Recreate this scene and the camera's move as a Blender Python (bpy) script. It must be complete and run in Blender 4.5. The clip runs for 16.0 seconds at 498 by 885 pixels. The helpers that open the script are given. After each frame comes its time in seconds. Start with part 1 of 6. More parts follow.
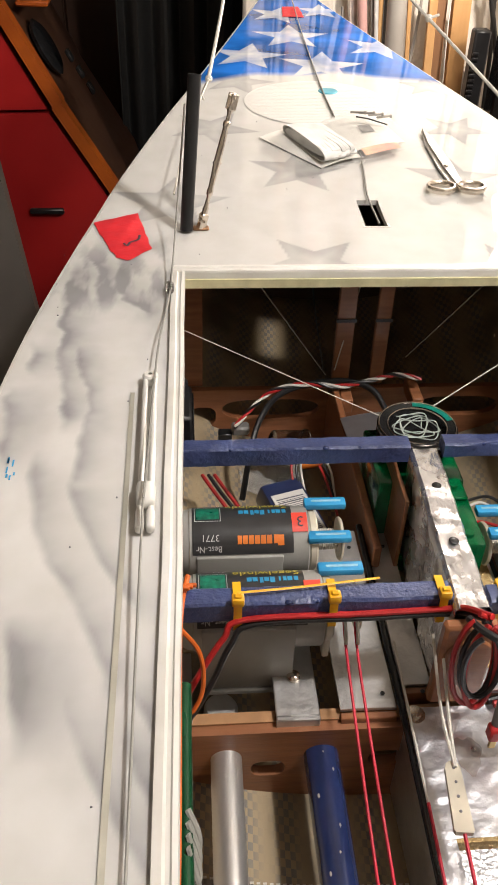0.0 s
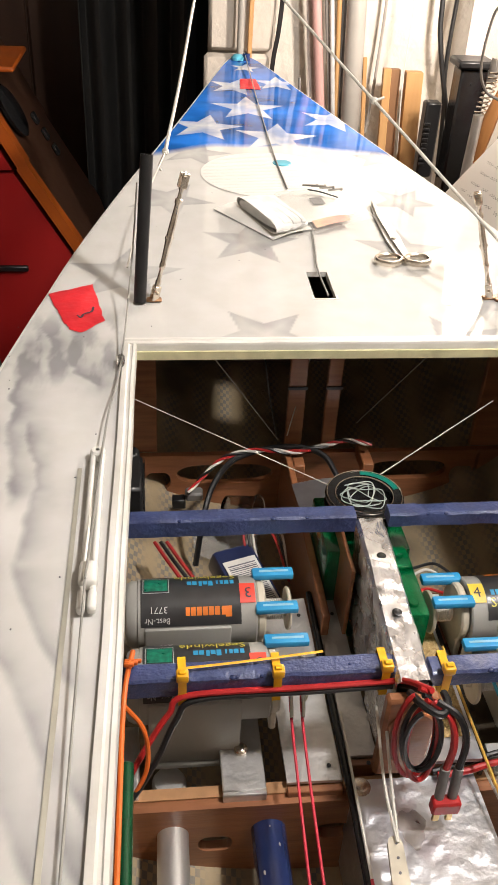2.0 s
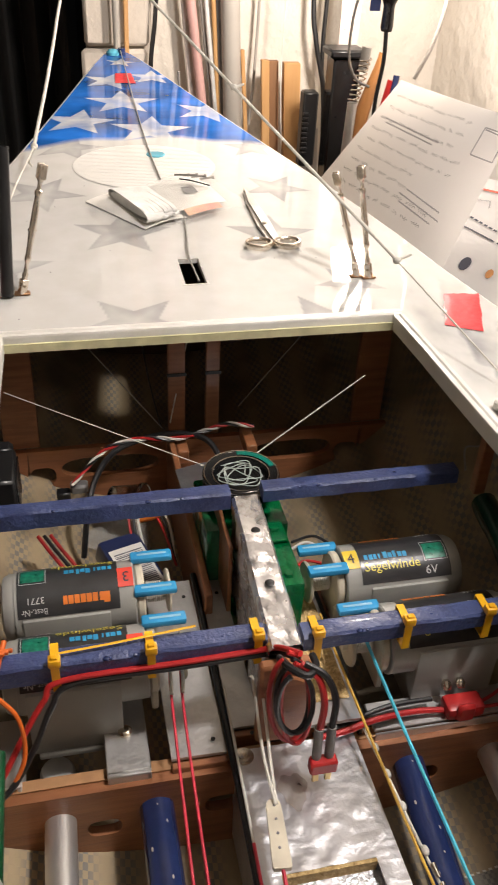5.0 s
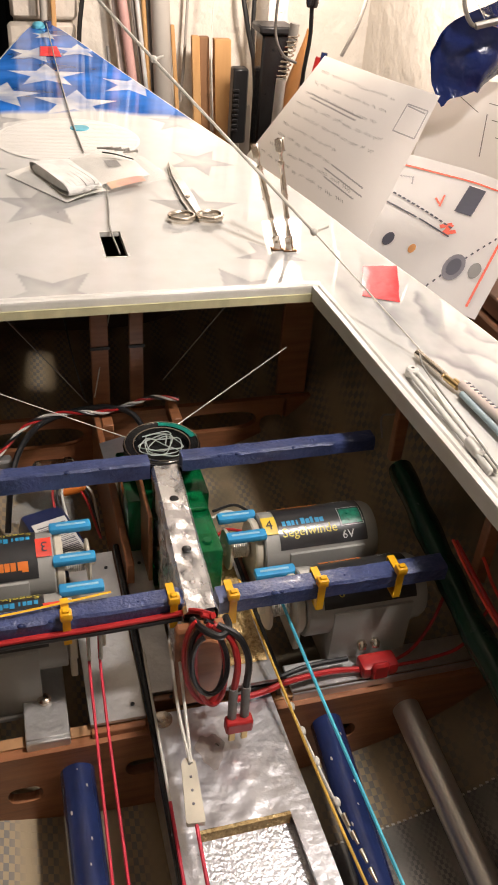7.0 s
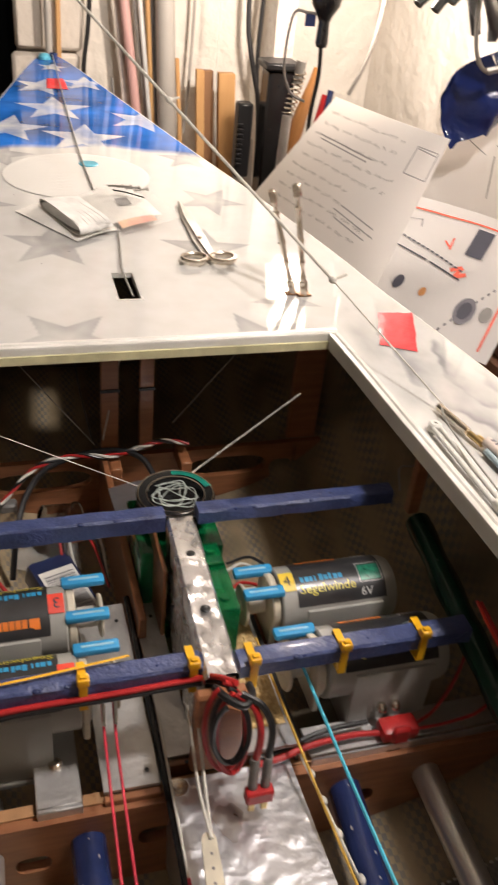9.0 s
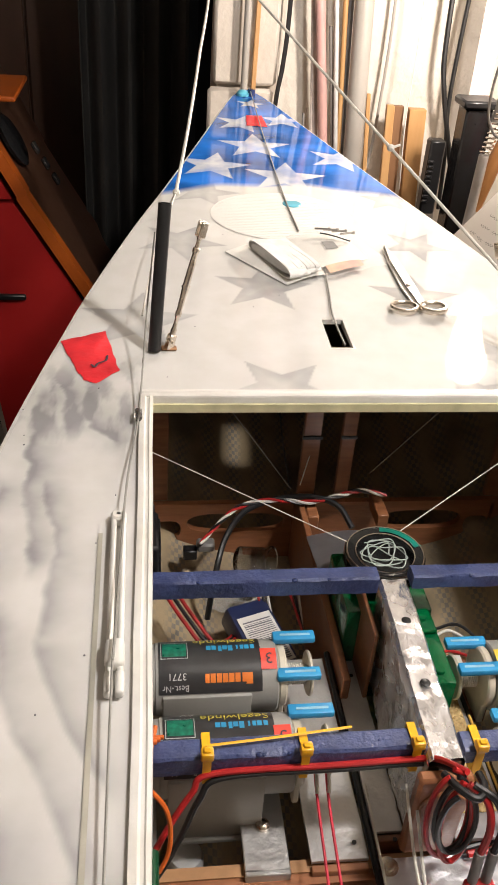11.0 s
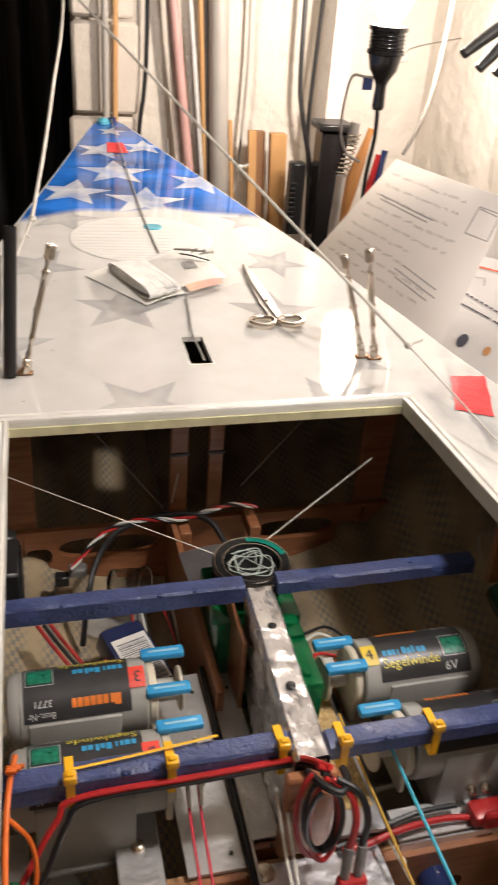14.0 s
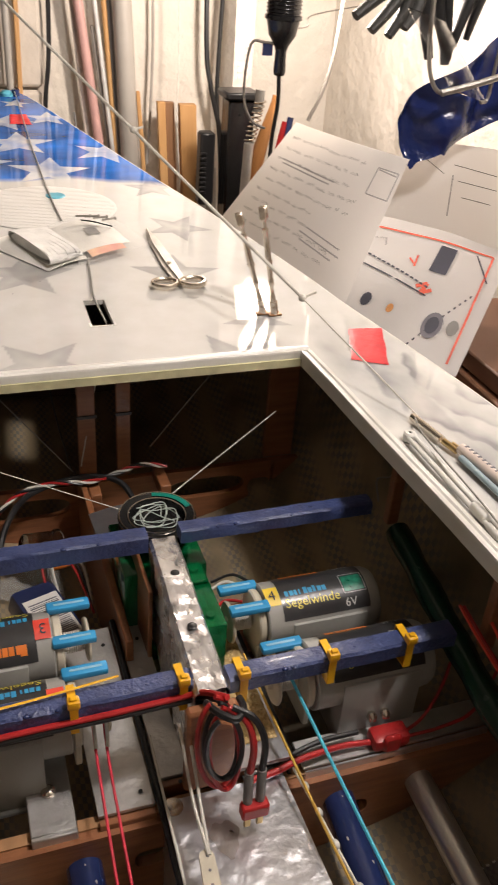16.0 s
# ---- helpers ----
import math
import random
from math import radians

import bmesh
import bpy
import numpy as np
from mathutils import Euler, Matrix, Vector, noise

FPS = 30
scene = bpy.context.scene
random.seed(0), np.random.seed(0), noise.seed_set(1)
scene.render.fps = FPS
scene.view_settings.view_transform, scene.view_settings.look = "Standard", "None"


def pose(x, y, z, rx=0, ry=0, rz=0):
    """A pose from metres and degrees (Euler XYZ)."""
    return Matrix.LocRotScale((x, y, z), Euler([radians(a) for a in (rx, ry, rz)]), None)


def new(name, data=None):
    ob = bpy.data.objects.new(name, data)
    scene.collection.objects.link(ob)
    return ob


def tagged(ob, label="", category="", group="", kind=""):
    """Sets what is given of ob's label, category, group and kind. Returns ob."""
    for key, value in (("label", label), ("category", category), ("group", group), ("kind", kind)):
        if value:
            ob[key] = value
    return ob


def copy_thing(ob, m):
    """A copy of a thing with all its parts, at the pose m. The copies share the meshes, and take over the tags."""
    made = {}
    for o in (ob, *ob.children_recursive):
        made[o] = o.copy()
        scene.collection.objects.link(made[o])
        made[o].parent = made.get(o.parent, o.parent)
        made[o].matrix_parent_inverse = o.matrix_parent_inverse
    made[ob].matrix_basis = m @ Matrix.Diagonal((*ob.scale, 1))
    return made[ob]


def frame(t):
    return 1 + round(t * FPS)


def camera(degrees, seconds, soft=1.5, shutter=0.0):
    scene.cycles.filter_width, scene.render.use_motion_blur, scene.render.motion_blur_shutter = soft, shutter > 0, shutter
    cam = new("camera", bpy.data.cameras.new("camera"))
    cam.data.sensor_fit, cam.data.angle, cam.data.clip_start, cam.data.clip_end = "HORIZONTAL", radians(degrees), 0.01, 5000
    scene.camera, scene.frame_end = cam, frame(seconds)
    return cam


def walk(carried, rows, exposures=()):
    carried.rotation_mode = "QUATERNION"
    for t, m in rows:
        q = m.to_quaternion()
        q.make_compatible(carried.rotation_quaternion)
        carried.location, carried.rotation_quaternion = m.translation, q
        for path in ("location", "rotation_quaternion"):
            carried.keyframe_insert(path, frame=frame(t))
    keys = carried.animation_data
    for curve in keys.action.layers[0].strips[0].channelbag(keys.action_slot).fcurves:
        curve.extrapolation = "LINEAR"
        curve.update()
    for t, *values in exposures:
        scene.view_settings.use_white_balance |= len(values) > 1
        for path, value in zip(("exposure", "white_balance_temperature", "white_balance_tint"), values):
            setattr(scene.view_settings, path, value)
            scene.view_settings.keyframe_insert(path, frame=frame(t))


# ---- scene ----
cam = camera(32.9, 16.0, shutter=0.5)
METRES, EYE, TILT, LEAN, TURN = 0.41, 1.29, -38.0, -1.6, -4.06
BASE_X, BASE_Y = -0.1615, 0.0
ROWS = [
    (0.0, 0.0, 0.0, 0.0, -0.0, 0.0, -0.0),
    (0.5, 0.0033, -0.0084, 0.0157, -0.1, 0.43, -0.33),
    (1.0, 0.0058, -0.0084, 0.0281, -0.34, 1.04, -0.44),
    (1.5, 0.0285, -0.025, 0.0451, -1.18, 2.29, -0.02),
    (2.0, 0.0359, -0.0269, 0.042, -2.04, 3.13, 0.22),
    (2.5, 0.0371, -0.0258, 0.0445, -2.26, 3.23, 0.23),
    (3.0, 0.0361, -0.0218, 0.0451, -2.17, 3.19, 0.15),
    (3.5, 0.0421, -0.0224, 0.0448, -2.01, 3.11, 0.42),
    (4.0, 0.0614, -0.0237, 0.0401, -2.89, 3.03, 1.46),
    (4.5, 0.0988, -0.0384, 0.0214, -5.12, 3.09, 3.06),
    (5.0, 0.1277, -0.0482, 0.0066, -6.9, 2.9, 4.22),
    (7.5, 0.1792, -0.0661, -0.0315, -11.78, 0.41, 5.16),
    (8.0, 0.1757, 0.0217, -0.0407, -13.05, -0.79, 5.18),
    (8.5, 0.1458, -0.0245, 0.012, -12.87, 0.73, 5.45),
    (9.0, 0.1286, -0.0295, 0.0367, -11.45, 2.87, 4.34),
    (9.5, 0.0455, 0.0054, 0.0924, -7.95, 4.34, 2.0),
    (10.0, 0.0093, 0.017, 0.1204, -4.34, 5.1, -0.26),
    (12.5, -0.042, -0.0071, 0.0918, -2.63, 3.35, -0.3),
    (13.0, -0.0166, -0.0012, 0.1123, -4.24, 5.38, 0.45),
    (13.5, 0.0183, 0.0165, 0.1019, -6.18, 6.09, 1.87),
    (14.0, 0.0531, -0.0046, 0.0837, -9.27, 6.1, 4.06),
    (14.5, 0.1084, -0.035, 0.0364, -12.35, 5.51, 6.57),
    (15.0, 0.1297, -0.0512, -0.0013, -14.21, 4.84, 8.26),
    (15.5, 0.1295, -0.0501, -0.0004, -14.31, 4.55, 8.22),
    (16.0, 0.1168, -0.0426, 0.0188, -13.03, 4.57, 7.04),
]
walk(cam, [(t, pose(BASE_X, BASE_Y, EYE, TILT, LEAN, TURN) @ pose(METRES * x, METRES * y, METRES * z, 90 + pitch, roll, yaw)) for t, x, y, z, yaw, pitch, roll in ROWS], exposures=[(0.0, 0.12, 6550, 11), (2.0, 0.22, 6550, 11), (3.5, 0.22, 6550, 11), (5.0, 0.0, 6600, 12), (7.5, -0.03, 6750, 14), (9.0, -0.12, 6750, 14), (9.5, -0.24, 6700, 13), (10.0, -0.24, 6800, 15), (10.4, -0.1, 6700, 13), (12.5, 0.32, 6500, 11), (13.5, 0.06, 6550, 12), (14.5, -0.17, 6750, 14), (16.0, -0.30, 6750, 14)])

# ---- light ----
world = bpy.data.worlds.new("room_air")
scene.world = world
world.use_nodes = True
world.node_tree.nodes["Background"].inputs["Color"].default_value = (0.9, 0.95, 1.0, 1)
world.node_tree.nodes["Background"].inputs["Strength"].default_value = 0.02


def lamp(name, at, watts, colour, size):
    data = bpy.data.lights.new(name, "POINT")
    data.energy, data.color, data.shadow_soft_size = watts, colour, size
    ob = new(name, data)
    ob.location = at
    return ob


BULB = Vector((0.335, 1.149, 1.262))
WORK = Vector((0.36, 0.18, 1.92))
lamp("bulb_light", BULB, 14.0, (1.0, 0.90, 0.81), 0.019)
lamp("work_light", WORK, 37.0, (1.0, 0.97, 0.945), 0.05)


# ---- materials ----
def mat(name, base, rough=0.5, metal=0.0, base2=None, scale=40.0, bump=0.1, bscale=250.0, depth=0.001, trans=0.0, coat=0.0, detail=4.0, alpha=1.0, emit=0.0, stretch=None, wear=0.25):
    """A noise-varied surface: two colours mixed at one scale, roughness worn at another, fine relief at a third."""
    m = bpy.data.materials.new(name)
    m.use_nodes = True
    nt = m.node_tree
    b = nt.nodes["Principled BSDF"]
    tc = nt.nodes.new("ShaderNodeTexCoord")
    src = tc.outputs["Object"]
    if stretch:
        mp = nt.nodes.new("ShaderNodeMapping")
        mp.inputs["Scale"].default_value = stretch
        nt.links.new(src, mp.inputs["Vector"])
        src = mp.outputs["Vector"]
    n1 = nt.nodes.new("ShaderNodeTexNoise")
    n1.inputs["Scale"].default_value, n1.inputs["Detail"].default_value = scale, detail
    nt.links.new(src, n1.inputs["Vector"])
    ramp = nt.nodes.new("ShaderNodeValToRGB")
    ramp.color_ramp.elements[0].position, ramp.color_ramp.elements[1].position = 0.32, 0.68
    base2 = base2 or tuple(c * 0.72 for c in base)
    ramp.color_ramp.elements[0].color, ramp.color_ramp.elements[1].color = (*base2, 1), (*base, 1)
    nt.links.new(n1.outputs["Fac"], ramp.inputs["Fac"])
    nt.links.new(ramp.outputs["Color"], b.inputs["Base Color"])
    n2 = nt.nodes.new("ShaderNodeTexNoise")
    n2.inputs["Scale"].default_value, n2.inputs["Detail"].default_value = bscale, 5
    nt.links.new(src, n2.inputs["Vector"])
    mr = nt.nodes.new("ShaderNodeMapRange")
    mr.inputs["To Min"].default_value, mr.inputs["To Max"].default_value = max(0.02, rough - wear * rough), min(1, rough + wear * rough)
    nt.links.new(n1.outputs["Fac"], mr.inputs["Value"])
    nt.links.new(mr.outputs["Result"], b.inputs["Roughness"])
    if bump:
        bp = nt.nodes.new("ShaderNodeBump")
        bp.inputs["Strength"].default_value, bp.inputs["Distance"].default_value = bump, depth
        nt.links.new(n2.outputs["Fac"], bp.inputs["Height"])
        nt.links.new(bp.outputs["Normal"], b.inputs["Normal"])
    b.inputs["Metallic"].default_value = metal
    b.inputs["Transmission Weight"].default_value = trans
    b.inputs["Coat Weight"].default_value = coat
    b.inputs["Alpha"].default_value = alpha
    if emit:
        b.inputs["Emission Color"].default_value, b.inputs["Emission Strength"].default_value = (*base, 1), emit
    return m


def deck_paint():
    m = mat("deck_paint", (0.8, 0.79, 0.76), 0.034, bump=0.005, bscale=60, depth=0.0005, coat=0.0)
    nt = m.node_tree
    b = nt.nodes["Principled BSDF"]
    at = nt.nodes.new("ShaderNodeAttribute")
    at.attribute_name = "paint"
    ramp = b.inputs["Base Color"].links[0].from_node
    ramp.color_ramp.elements[0].color, ramp.color_ramp.elements[1].color = (0.93, 0.93, 0.91, 1), (1, 1, 1, 1)
    mx = nt.nodes.new("ShaderNodeMixRGB")
    mx.blend_type, mx.inputs["Fac"].default_value = "MULTIPLY", 1
    nt.links.new(at.outputs["Color"], mx.inputs["Color1"])
    nt.links.new(ramp.outputs["Color"], mx.inputs["Color2"])
    nt.links.new(mx.outputs["Color"], b.inputs["Base Color"])
    return m


def weave(name, light, dark, scale):
    """A woven cloth laminate: checked threads under resin."""
    m = mat(name, light, 0.5, bump=0.0, scale=30)
    nt = m.node_tree
    b = nt.nodes["Principled BSDF"]
    tc = nt.nodes.new("ShaderNodeTexCoord")
    mp = nt.nodes.new("ShaderNodeMapping")
    mp.inputs["Scale"].default_value, mp.inputs["Rotation"].default_value = (1, 0.62, 0.02), (0, 0, 0.10)
    nt.links.new(tc.outputs["Object"], mp.inputs["Vector"])
    ck = nt.nodes.new("ShaderNodeTexChecker")
    ck.inputs["Scale"].default_value = scale
    nt.links.new(mp.outputs["Vector"], ck.inputs["Vector"])
    wv = nt.nodes.new("ShaderNodeTexWave")
    wv.inputs["Scale"].default_value, wv.inputs["Distortion"].default_value = scale / 26, 1.2
    wv.inputs["Detail Scale"].default_value = 3
    nt.links.new(mp.outputs["Vector"], wv.inputs["Vector"])
    ns = nt.nodes.new("ShaderNodeTexNoise")
    ns.inputs["Scale"].default_value = 14
    nt.links.new(tc.outputs["Object"], ns.inputs["Vector"])
    m1 = nt.nodes.new("ShaderNodeMixRGB")
    m1.inputs["Color1"].default_value, m1.inputs["Color2"].default_value = (*light, 1), (*dark, 1)
    mul = nt.nodes.new("ShaderNodeMath")
    mul.operation = "MULTIPLY"
    nt.links.new(ck.outputs["Fac"], mul.inputs[0])
    nt.links.new(wv.outputs["Fac"], mul.inputs[1])
    nt.links.new(mul.outputs[0], m1.inputs["Fac"])
    m2 = nt.nodes.new("ShaderNodeMixRGB")
    m2.inputs["Color2"].default_value = tuple(c * 0.35 for c in light) + (1,)
    nt.links.new(m1.outputs["Color"], m2.inputs["Color1"])
    rp = nt.nodes.new("ShaderNodeMapRange")
    rp.inputs["From Min"].default_value, rp.inputs["From Max"].default_value = 0.45, 0.7
    nt.links.new(ns.outputs["Fac"], rp.inputs["Value"])
    nt.links.new(rp.outputs["Result"], m2.inputs["Fac"])
    nt.links.new(m2.outputs["Color"], b.inputs["Base Color"])
    bp = nt.nodes.new("ShaderNodeBump")
    bp.inputs["Strength"].default_value, bp.inputs["Distance"].default_value = 0.5, 0.0006
    nt.links.new(ck.outputs["Fac"], bp.inputs["Height"])
    nt.links.new(bp.outputs["Normal"], b.inputs["Normal"])
    return m


M = {
    # olive-grey for the seam, and for the shadow painted along the slide
    "seam": mat("olive_seam_and_shadow", (0.42, 0.40, 0.33), 0.5, scale=30),
    "blade": mat("brushed_blade_steel", (0.70, 0.67, 0.63), 0.42, 0.75, scale=60, base2=(0.58, 0.55, 0.51), bump=0.1),
    "deck": deck_paint(),
    "white": mat("white_gelcoat", (0.68, 0.67, 0.635), 0.35, scale=25, bscale=160, base2=(0.56, 0.54, 0.49)),
    "cream": mat("bare_cream_edge", (0.62, 0.58, 0.36), 0.6, scale=60),
    "hull": weave("laminate_lining", (0.36, 0.275, 0.165), (0.185, 0.17, 0.15), 300),
    "twill": weave("grey_twill", (0.27, 0.245, 0.21), (0.11, 0.105, 0.10), 520),
    "ply": mat("stained_plywood", (0.32, 0.128, 0.055), 0.42, base2=(0.21, 0.08, 0.033), scale=22, stretch=(1, 6, 9), coat=0.3, bump=0.25, bscale=90),
    "plyedge": mat("pale_ply_edge", (0.45, 0.24, 0.11), 0.55, scale=60, stretch=(1, 1, 8)),
    "bluebeam": mat("blue_lacquer", (0.048, 0.070, 0.185), 0.36, base2=(0.032, 0.045, 0.125), scale=70, bump=1.0, bscale=330, depth=0.0011, coat=0.3),
    "bluetube": mat("blue_gloss_lacquer", (0.02, 0.035, 0.12), 0.18, scale=50, bump=0.3, bscale=60, depth=0.001, coat=0.6),
    "foil": mat("wrinkled_foil", (0.74, 0.745, 0.78), 0.30, 0.88, base2=(0.58, 0.58, 0.61), scale=30, bump=0.62, bscale=125, depth=0.0015),
    "foilfin": mat("crumpled_foil", (0.88, 0.87, 0.88), 0.27, 0.85, base2=(0.78, 0.77, 0.78), scale=60, bump=0.75, bscale=85, depth=0.0035, stretch=(1, 0.6, 1)),
    "foilfine": mat("hammered_foil", (0.78, 0.78, 0.82), 0.32, 0.85, scale=60, bump=0.8, bscale=420, depth=0.0012),
    "alu": mat("brushed_aluminium", (0.66, 0.65, 0.64), 0.42, 0.8, base2=(0.54, 0.53, 0.52), scale=35, bump=0.7, bscale=160, depth=0.0012),
    "tube": mat("polished_tube", (0.80, 0.78, 0.76), 0.33, 0.8, scale=20, bump=0.12, bscale=70, stretch=(1, 0.2, 1)),
    "grey": mat("grey_plastic", (0.33, 0.325, 0.30), 0.45, scale=20, bump=0.08, bscale=400, base2=(0.29, 0.285, 0.265)),
    "darkgrey": mat("dark_grey_plastic", (0.14, 0.138, 0.13), 0.4, scale=20),
    "label": mat("charcoal_label", (0.035, 0.035, 0.037), 0.32, scale=80, coat=0.2),
    "nylon": mat("ivory_nylon", (0.66, 0.60, 0.48), 0.4, scale=40),
    "clip": mat("sky_blue_sleeve", (0.03, 0.33, 0.62), 0.35, scale=60, base2=(0.025, 0.27, 0.55)),
    "clipwhite": mat("pale_blue_core", (0.35, 0.62, 0.78), 0.4),
    "yellow": mat("yellow_nylon", (0.85, 0.47, 0.015), 0.35, scale=50, base2=(0.75, 0.38, 0.01)),
    "red": mat("red_insulation", (0.46, 0.020, 0.020), 0.38, scale=60),
    "redtape": mat("red_fabric_tape", (0.74, 0.032, 0.042), 0.4, scale=40, bump=0.7, bscale=95, depth=0.0012),
    "redtag": mat("red_tag", (0.85, 0.07, 0.04), 0.5),
    "yellowtag": mat("yellow_tag", (0.85, 0.6, 0.05), 0.5),
    "black": mat("black_rubber", (0.012, 0.012, 0.013), 0.4, scale=60),
    "blackgloss": mat("black_plastic", (0.014, 0.014, 0.015), 0.2, scale=60),
    "orange": mat("orange_wire", (0.80, 0.16, 0.02), 0.45),
    "greensheen": mat("green_tubing", (0.008, 0.085, 0.032), 0.2, trans=0.25, scale=30),
    "greenplastic": mat("clear_green_plastic", (0.0, 0.25, 0.075), 0.10, trans=0.6, scale=30, base2=(0.0, 0.18, 0.05)),
    "darkgreen": mat("dark_green_bag", (0.008, 0.045, 0.026), 0.25, scale=40, bump=0.3, bscale=50),
    "heat": mat("grey_shrink", (0.22, 0.21, 0.20), 0.5),
    "brass": mat("brass", (0.72, 0.52, 0.24), 0.3, 1.0, scale=80),
    "steel": mat("polished_steel", (0.82, 0.75, 0.66), 0.25, 1.0, scale=50, base2=(0.62, 0.55, 0.47), bump=0.1),
    "rust": mat("rusty_fitting", (0.30, 0.16, 0.08), 0.5, 0.6, scale=200),
    "cord": mat("white_cord", (0.72, 0.69, 0.62), 0.8, bump=0.6, bscale=900, depth=0.0006),
    "cordgrey": mat("grey_line", (0.30, 0.29, 0.26), 0.7, bump=0.4, bscale=900),
    "cordred": mat("red_line", (0.62, 0.02, 0.05), 0.6, bump=0.5, bscale=900, depth=0.0005),
    "cordyellow": mat("ochre_line", (0.62, 0.36, 0.06), 0.7, bump=0.4, bscale=900),
    "cordcyan": mat("cyan_line", (0.05, 0.45, 0.60), 0.55),
    "paleblue": mat("pale_blue_tube", (0.36, 0.46, 0.50), 0.35),
    "teal": mat("teal_tape", (0.0, 0.20, 0.15), 0.3, scale=60),
    "thread": mat("pale_thread", (0.50, 0.56, 0.52), 0.5),
    "chip": mat("wood_shavings", (0.62, 0.45, 0.22), 0.9, base2=(0.42, 0.27, 0.10), scale=260, bump=1.0, bscale=420, depth=0.003),
    "clear": mat("clear_plastic", (0.95, 0.95, 0.95), 0.06, trans=1.0, bump=0.0),
    "pouch": mat("clear_pouch", (0.93, 0.93, 0.90), 0.14, bump=0.5, bscale=70, depth=0.001, alpha=0.16, wear=0.1),
    "card": mat("white_card", (0.74, 0.72, 0.67), 0.7, scale=20),
    "elastic": mat("ribbed_elastic", (0.76, 0.75, 0.72), 0.85, bump=0.6, bscale=500, depth=0.0006, stretch=(1, 1, 4)),
    "padwhite": mat("pad_white", (0.655, 0.645, 0.615), 0.5, scale=20, base2=(0.63, 0.62, 0.59)),
    "pencil": mat("pencil_grey", (0.36, 0.345, 0.345), 0.8),
    "paper": mat("creased_paper", (0.86, 0.85, 0.85), 0.8, base2=(0.82, 0.81, 0.81), scale=6, bump=0.35, bscale=9, depth=0.006),
    "ink": mat("grey_ink", (0.17, 0.16, 0.18), 0.8),
    "inkdark": mat("dark_ink", (0.05, 0.05, 0.07), 0.7),
    "inkred": mat("red_ink", (0.75, 0.12, 0.07), 0.7),
    "bluesheet": mat("dark_blue_film", (0.010, 0.024, 0.14), 0.22, base2=(0.006, 0.016, 0.09), scale=10, bump=0.8, bscale=16, depth=0.012),
    "glove": mat("charcoal_glove", (0.055, 0.054, 0.050), 0.5, scale=60, bump=0.5, bscale=200),
    "greymetal": mat("grey_metal_frame", (0.36, 0.34, 0.31), 0.35, 0.7, scale=60),
    "plaster": mat("whitewashed_plaster", (0.68, 0.63, 0.56), 0.85, base2=(0.60, 0.55, 0.48), scale=5, bump=0.9, bscale=26, depth=0.011, detail=8),
    "plasterbrick": mat("whitewashed_brick", (0.62, 0.56, 0.49), 0.85, base2=(0.50, 0.45, 0.39), scale=9, bump=0.7, bscale=40, depth=0.005, detail=8),
    # near-black base: the far room's lack of light is put into the colour
    "dark": mat("unlit_room_shade", (0.035, 0.033, 0.03), 0.8, scale=3, base2=(0.02, 0.019, 0.018)),
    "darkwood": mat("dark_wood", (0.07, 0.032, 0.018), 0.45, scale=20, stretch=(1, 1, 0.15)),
    "brownwood": mat("brown_board", (0.19, 0.085, 0.045), 0.5, scale=16, stretch=(0.2, 0.2, 3), base2=(0.11, 0.05, 0.028), bump=0.2),
    "pine": mat("pine_strip", (0.56, 0.33, 0.14), 0.55, base2=(0.43, 0.22, 0.08), scale=30, stretch=(1, 1, 0.08), bump=0.2),
    "darkpine": mat("walnut_strip", (0.26, 0.13, 0.06), 0.55, scale=30, stretch=(1, 1, 0.08)),
    "pink": mat("faded_pink_tube", (0.58, 0.34, 0.31), 0.5, scale=10),
    "pipegrey": mat("grey_conduit", (0.38, 0.355, 0.32), 0.45, scale=8, base2=(0.31, 0.285, 0.255)),
    "shelfgrey": mat("grey_door_leaf", (0.20, 0.18, 0.16), 0.6, scale=6),
    "machred": mat("red_cabinet_lacquer", (0.42, 0.02, 0.02), 0.3, scale=5, base2=(0.34, 0.014, 0.014)),
    "machorange": mat("orange_trim", (0.44, 0.10, 0.010), 0.4, scale=8, base2=(0.30, 0.06, 0.008)),
    "concrete": mat("concrete", (0.22, 0.21, 0.19), 0.8, scale=6, bump=0.4, bscale=60),
    "knife": mat("orange_handle", (0.50, 0.22, 0.07), 0.5, scale=40, stretch=(1, 1, 0.2)),
    "ruler": mat("pale_perforated_strip", (0.66, 0.56, 0.50), 0.5, scale=60),
    "bulb": mat("glowing_bulb", (1.0, 0.86, 0.62), 0.3, bump=0.0, emit=14.0),
    "logo": mat("green_print", (0.01, 0.22, 0.13), 0.3, scale=300, base2=(0.005, 0.1, 0.06)),
    "pblue": mat("blue_print", (0.03, 0.32, 0.58), 0.4),
    "pyellow": mat("yellow_print", (0.78, 0.66, 0.10), 0.35),
    "porange": mat("orange_print", (0.85, 0.22, 0.03), 0.4),
    "pwhite": mat("white_print", (0.62, 0.62, 0.60), 0.4),
    "battery": mat("navy_shrink_wrap", (0.02, 0.03, 0.09), 0.3),
    "bluedot": mat("turquoise_dot", (0.10, 0.42, 0.55), 0.35),
}

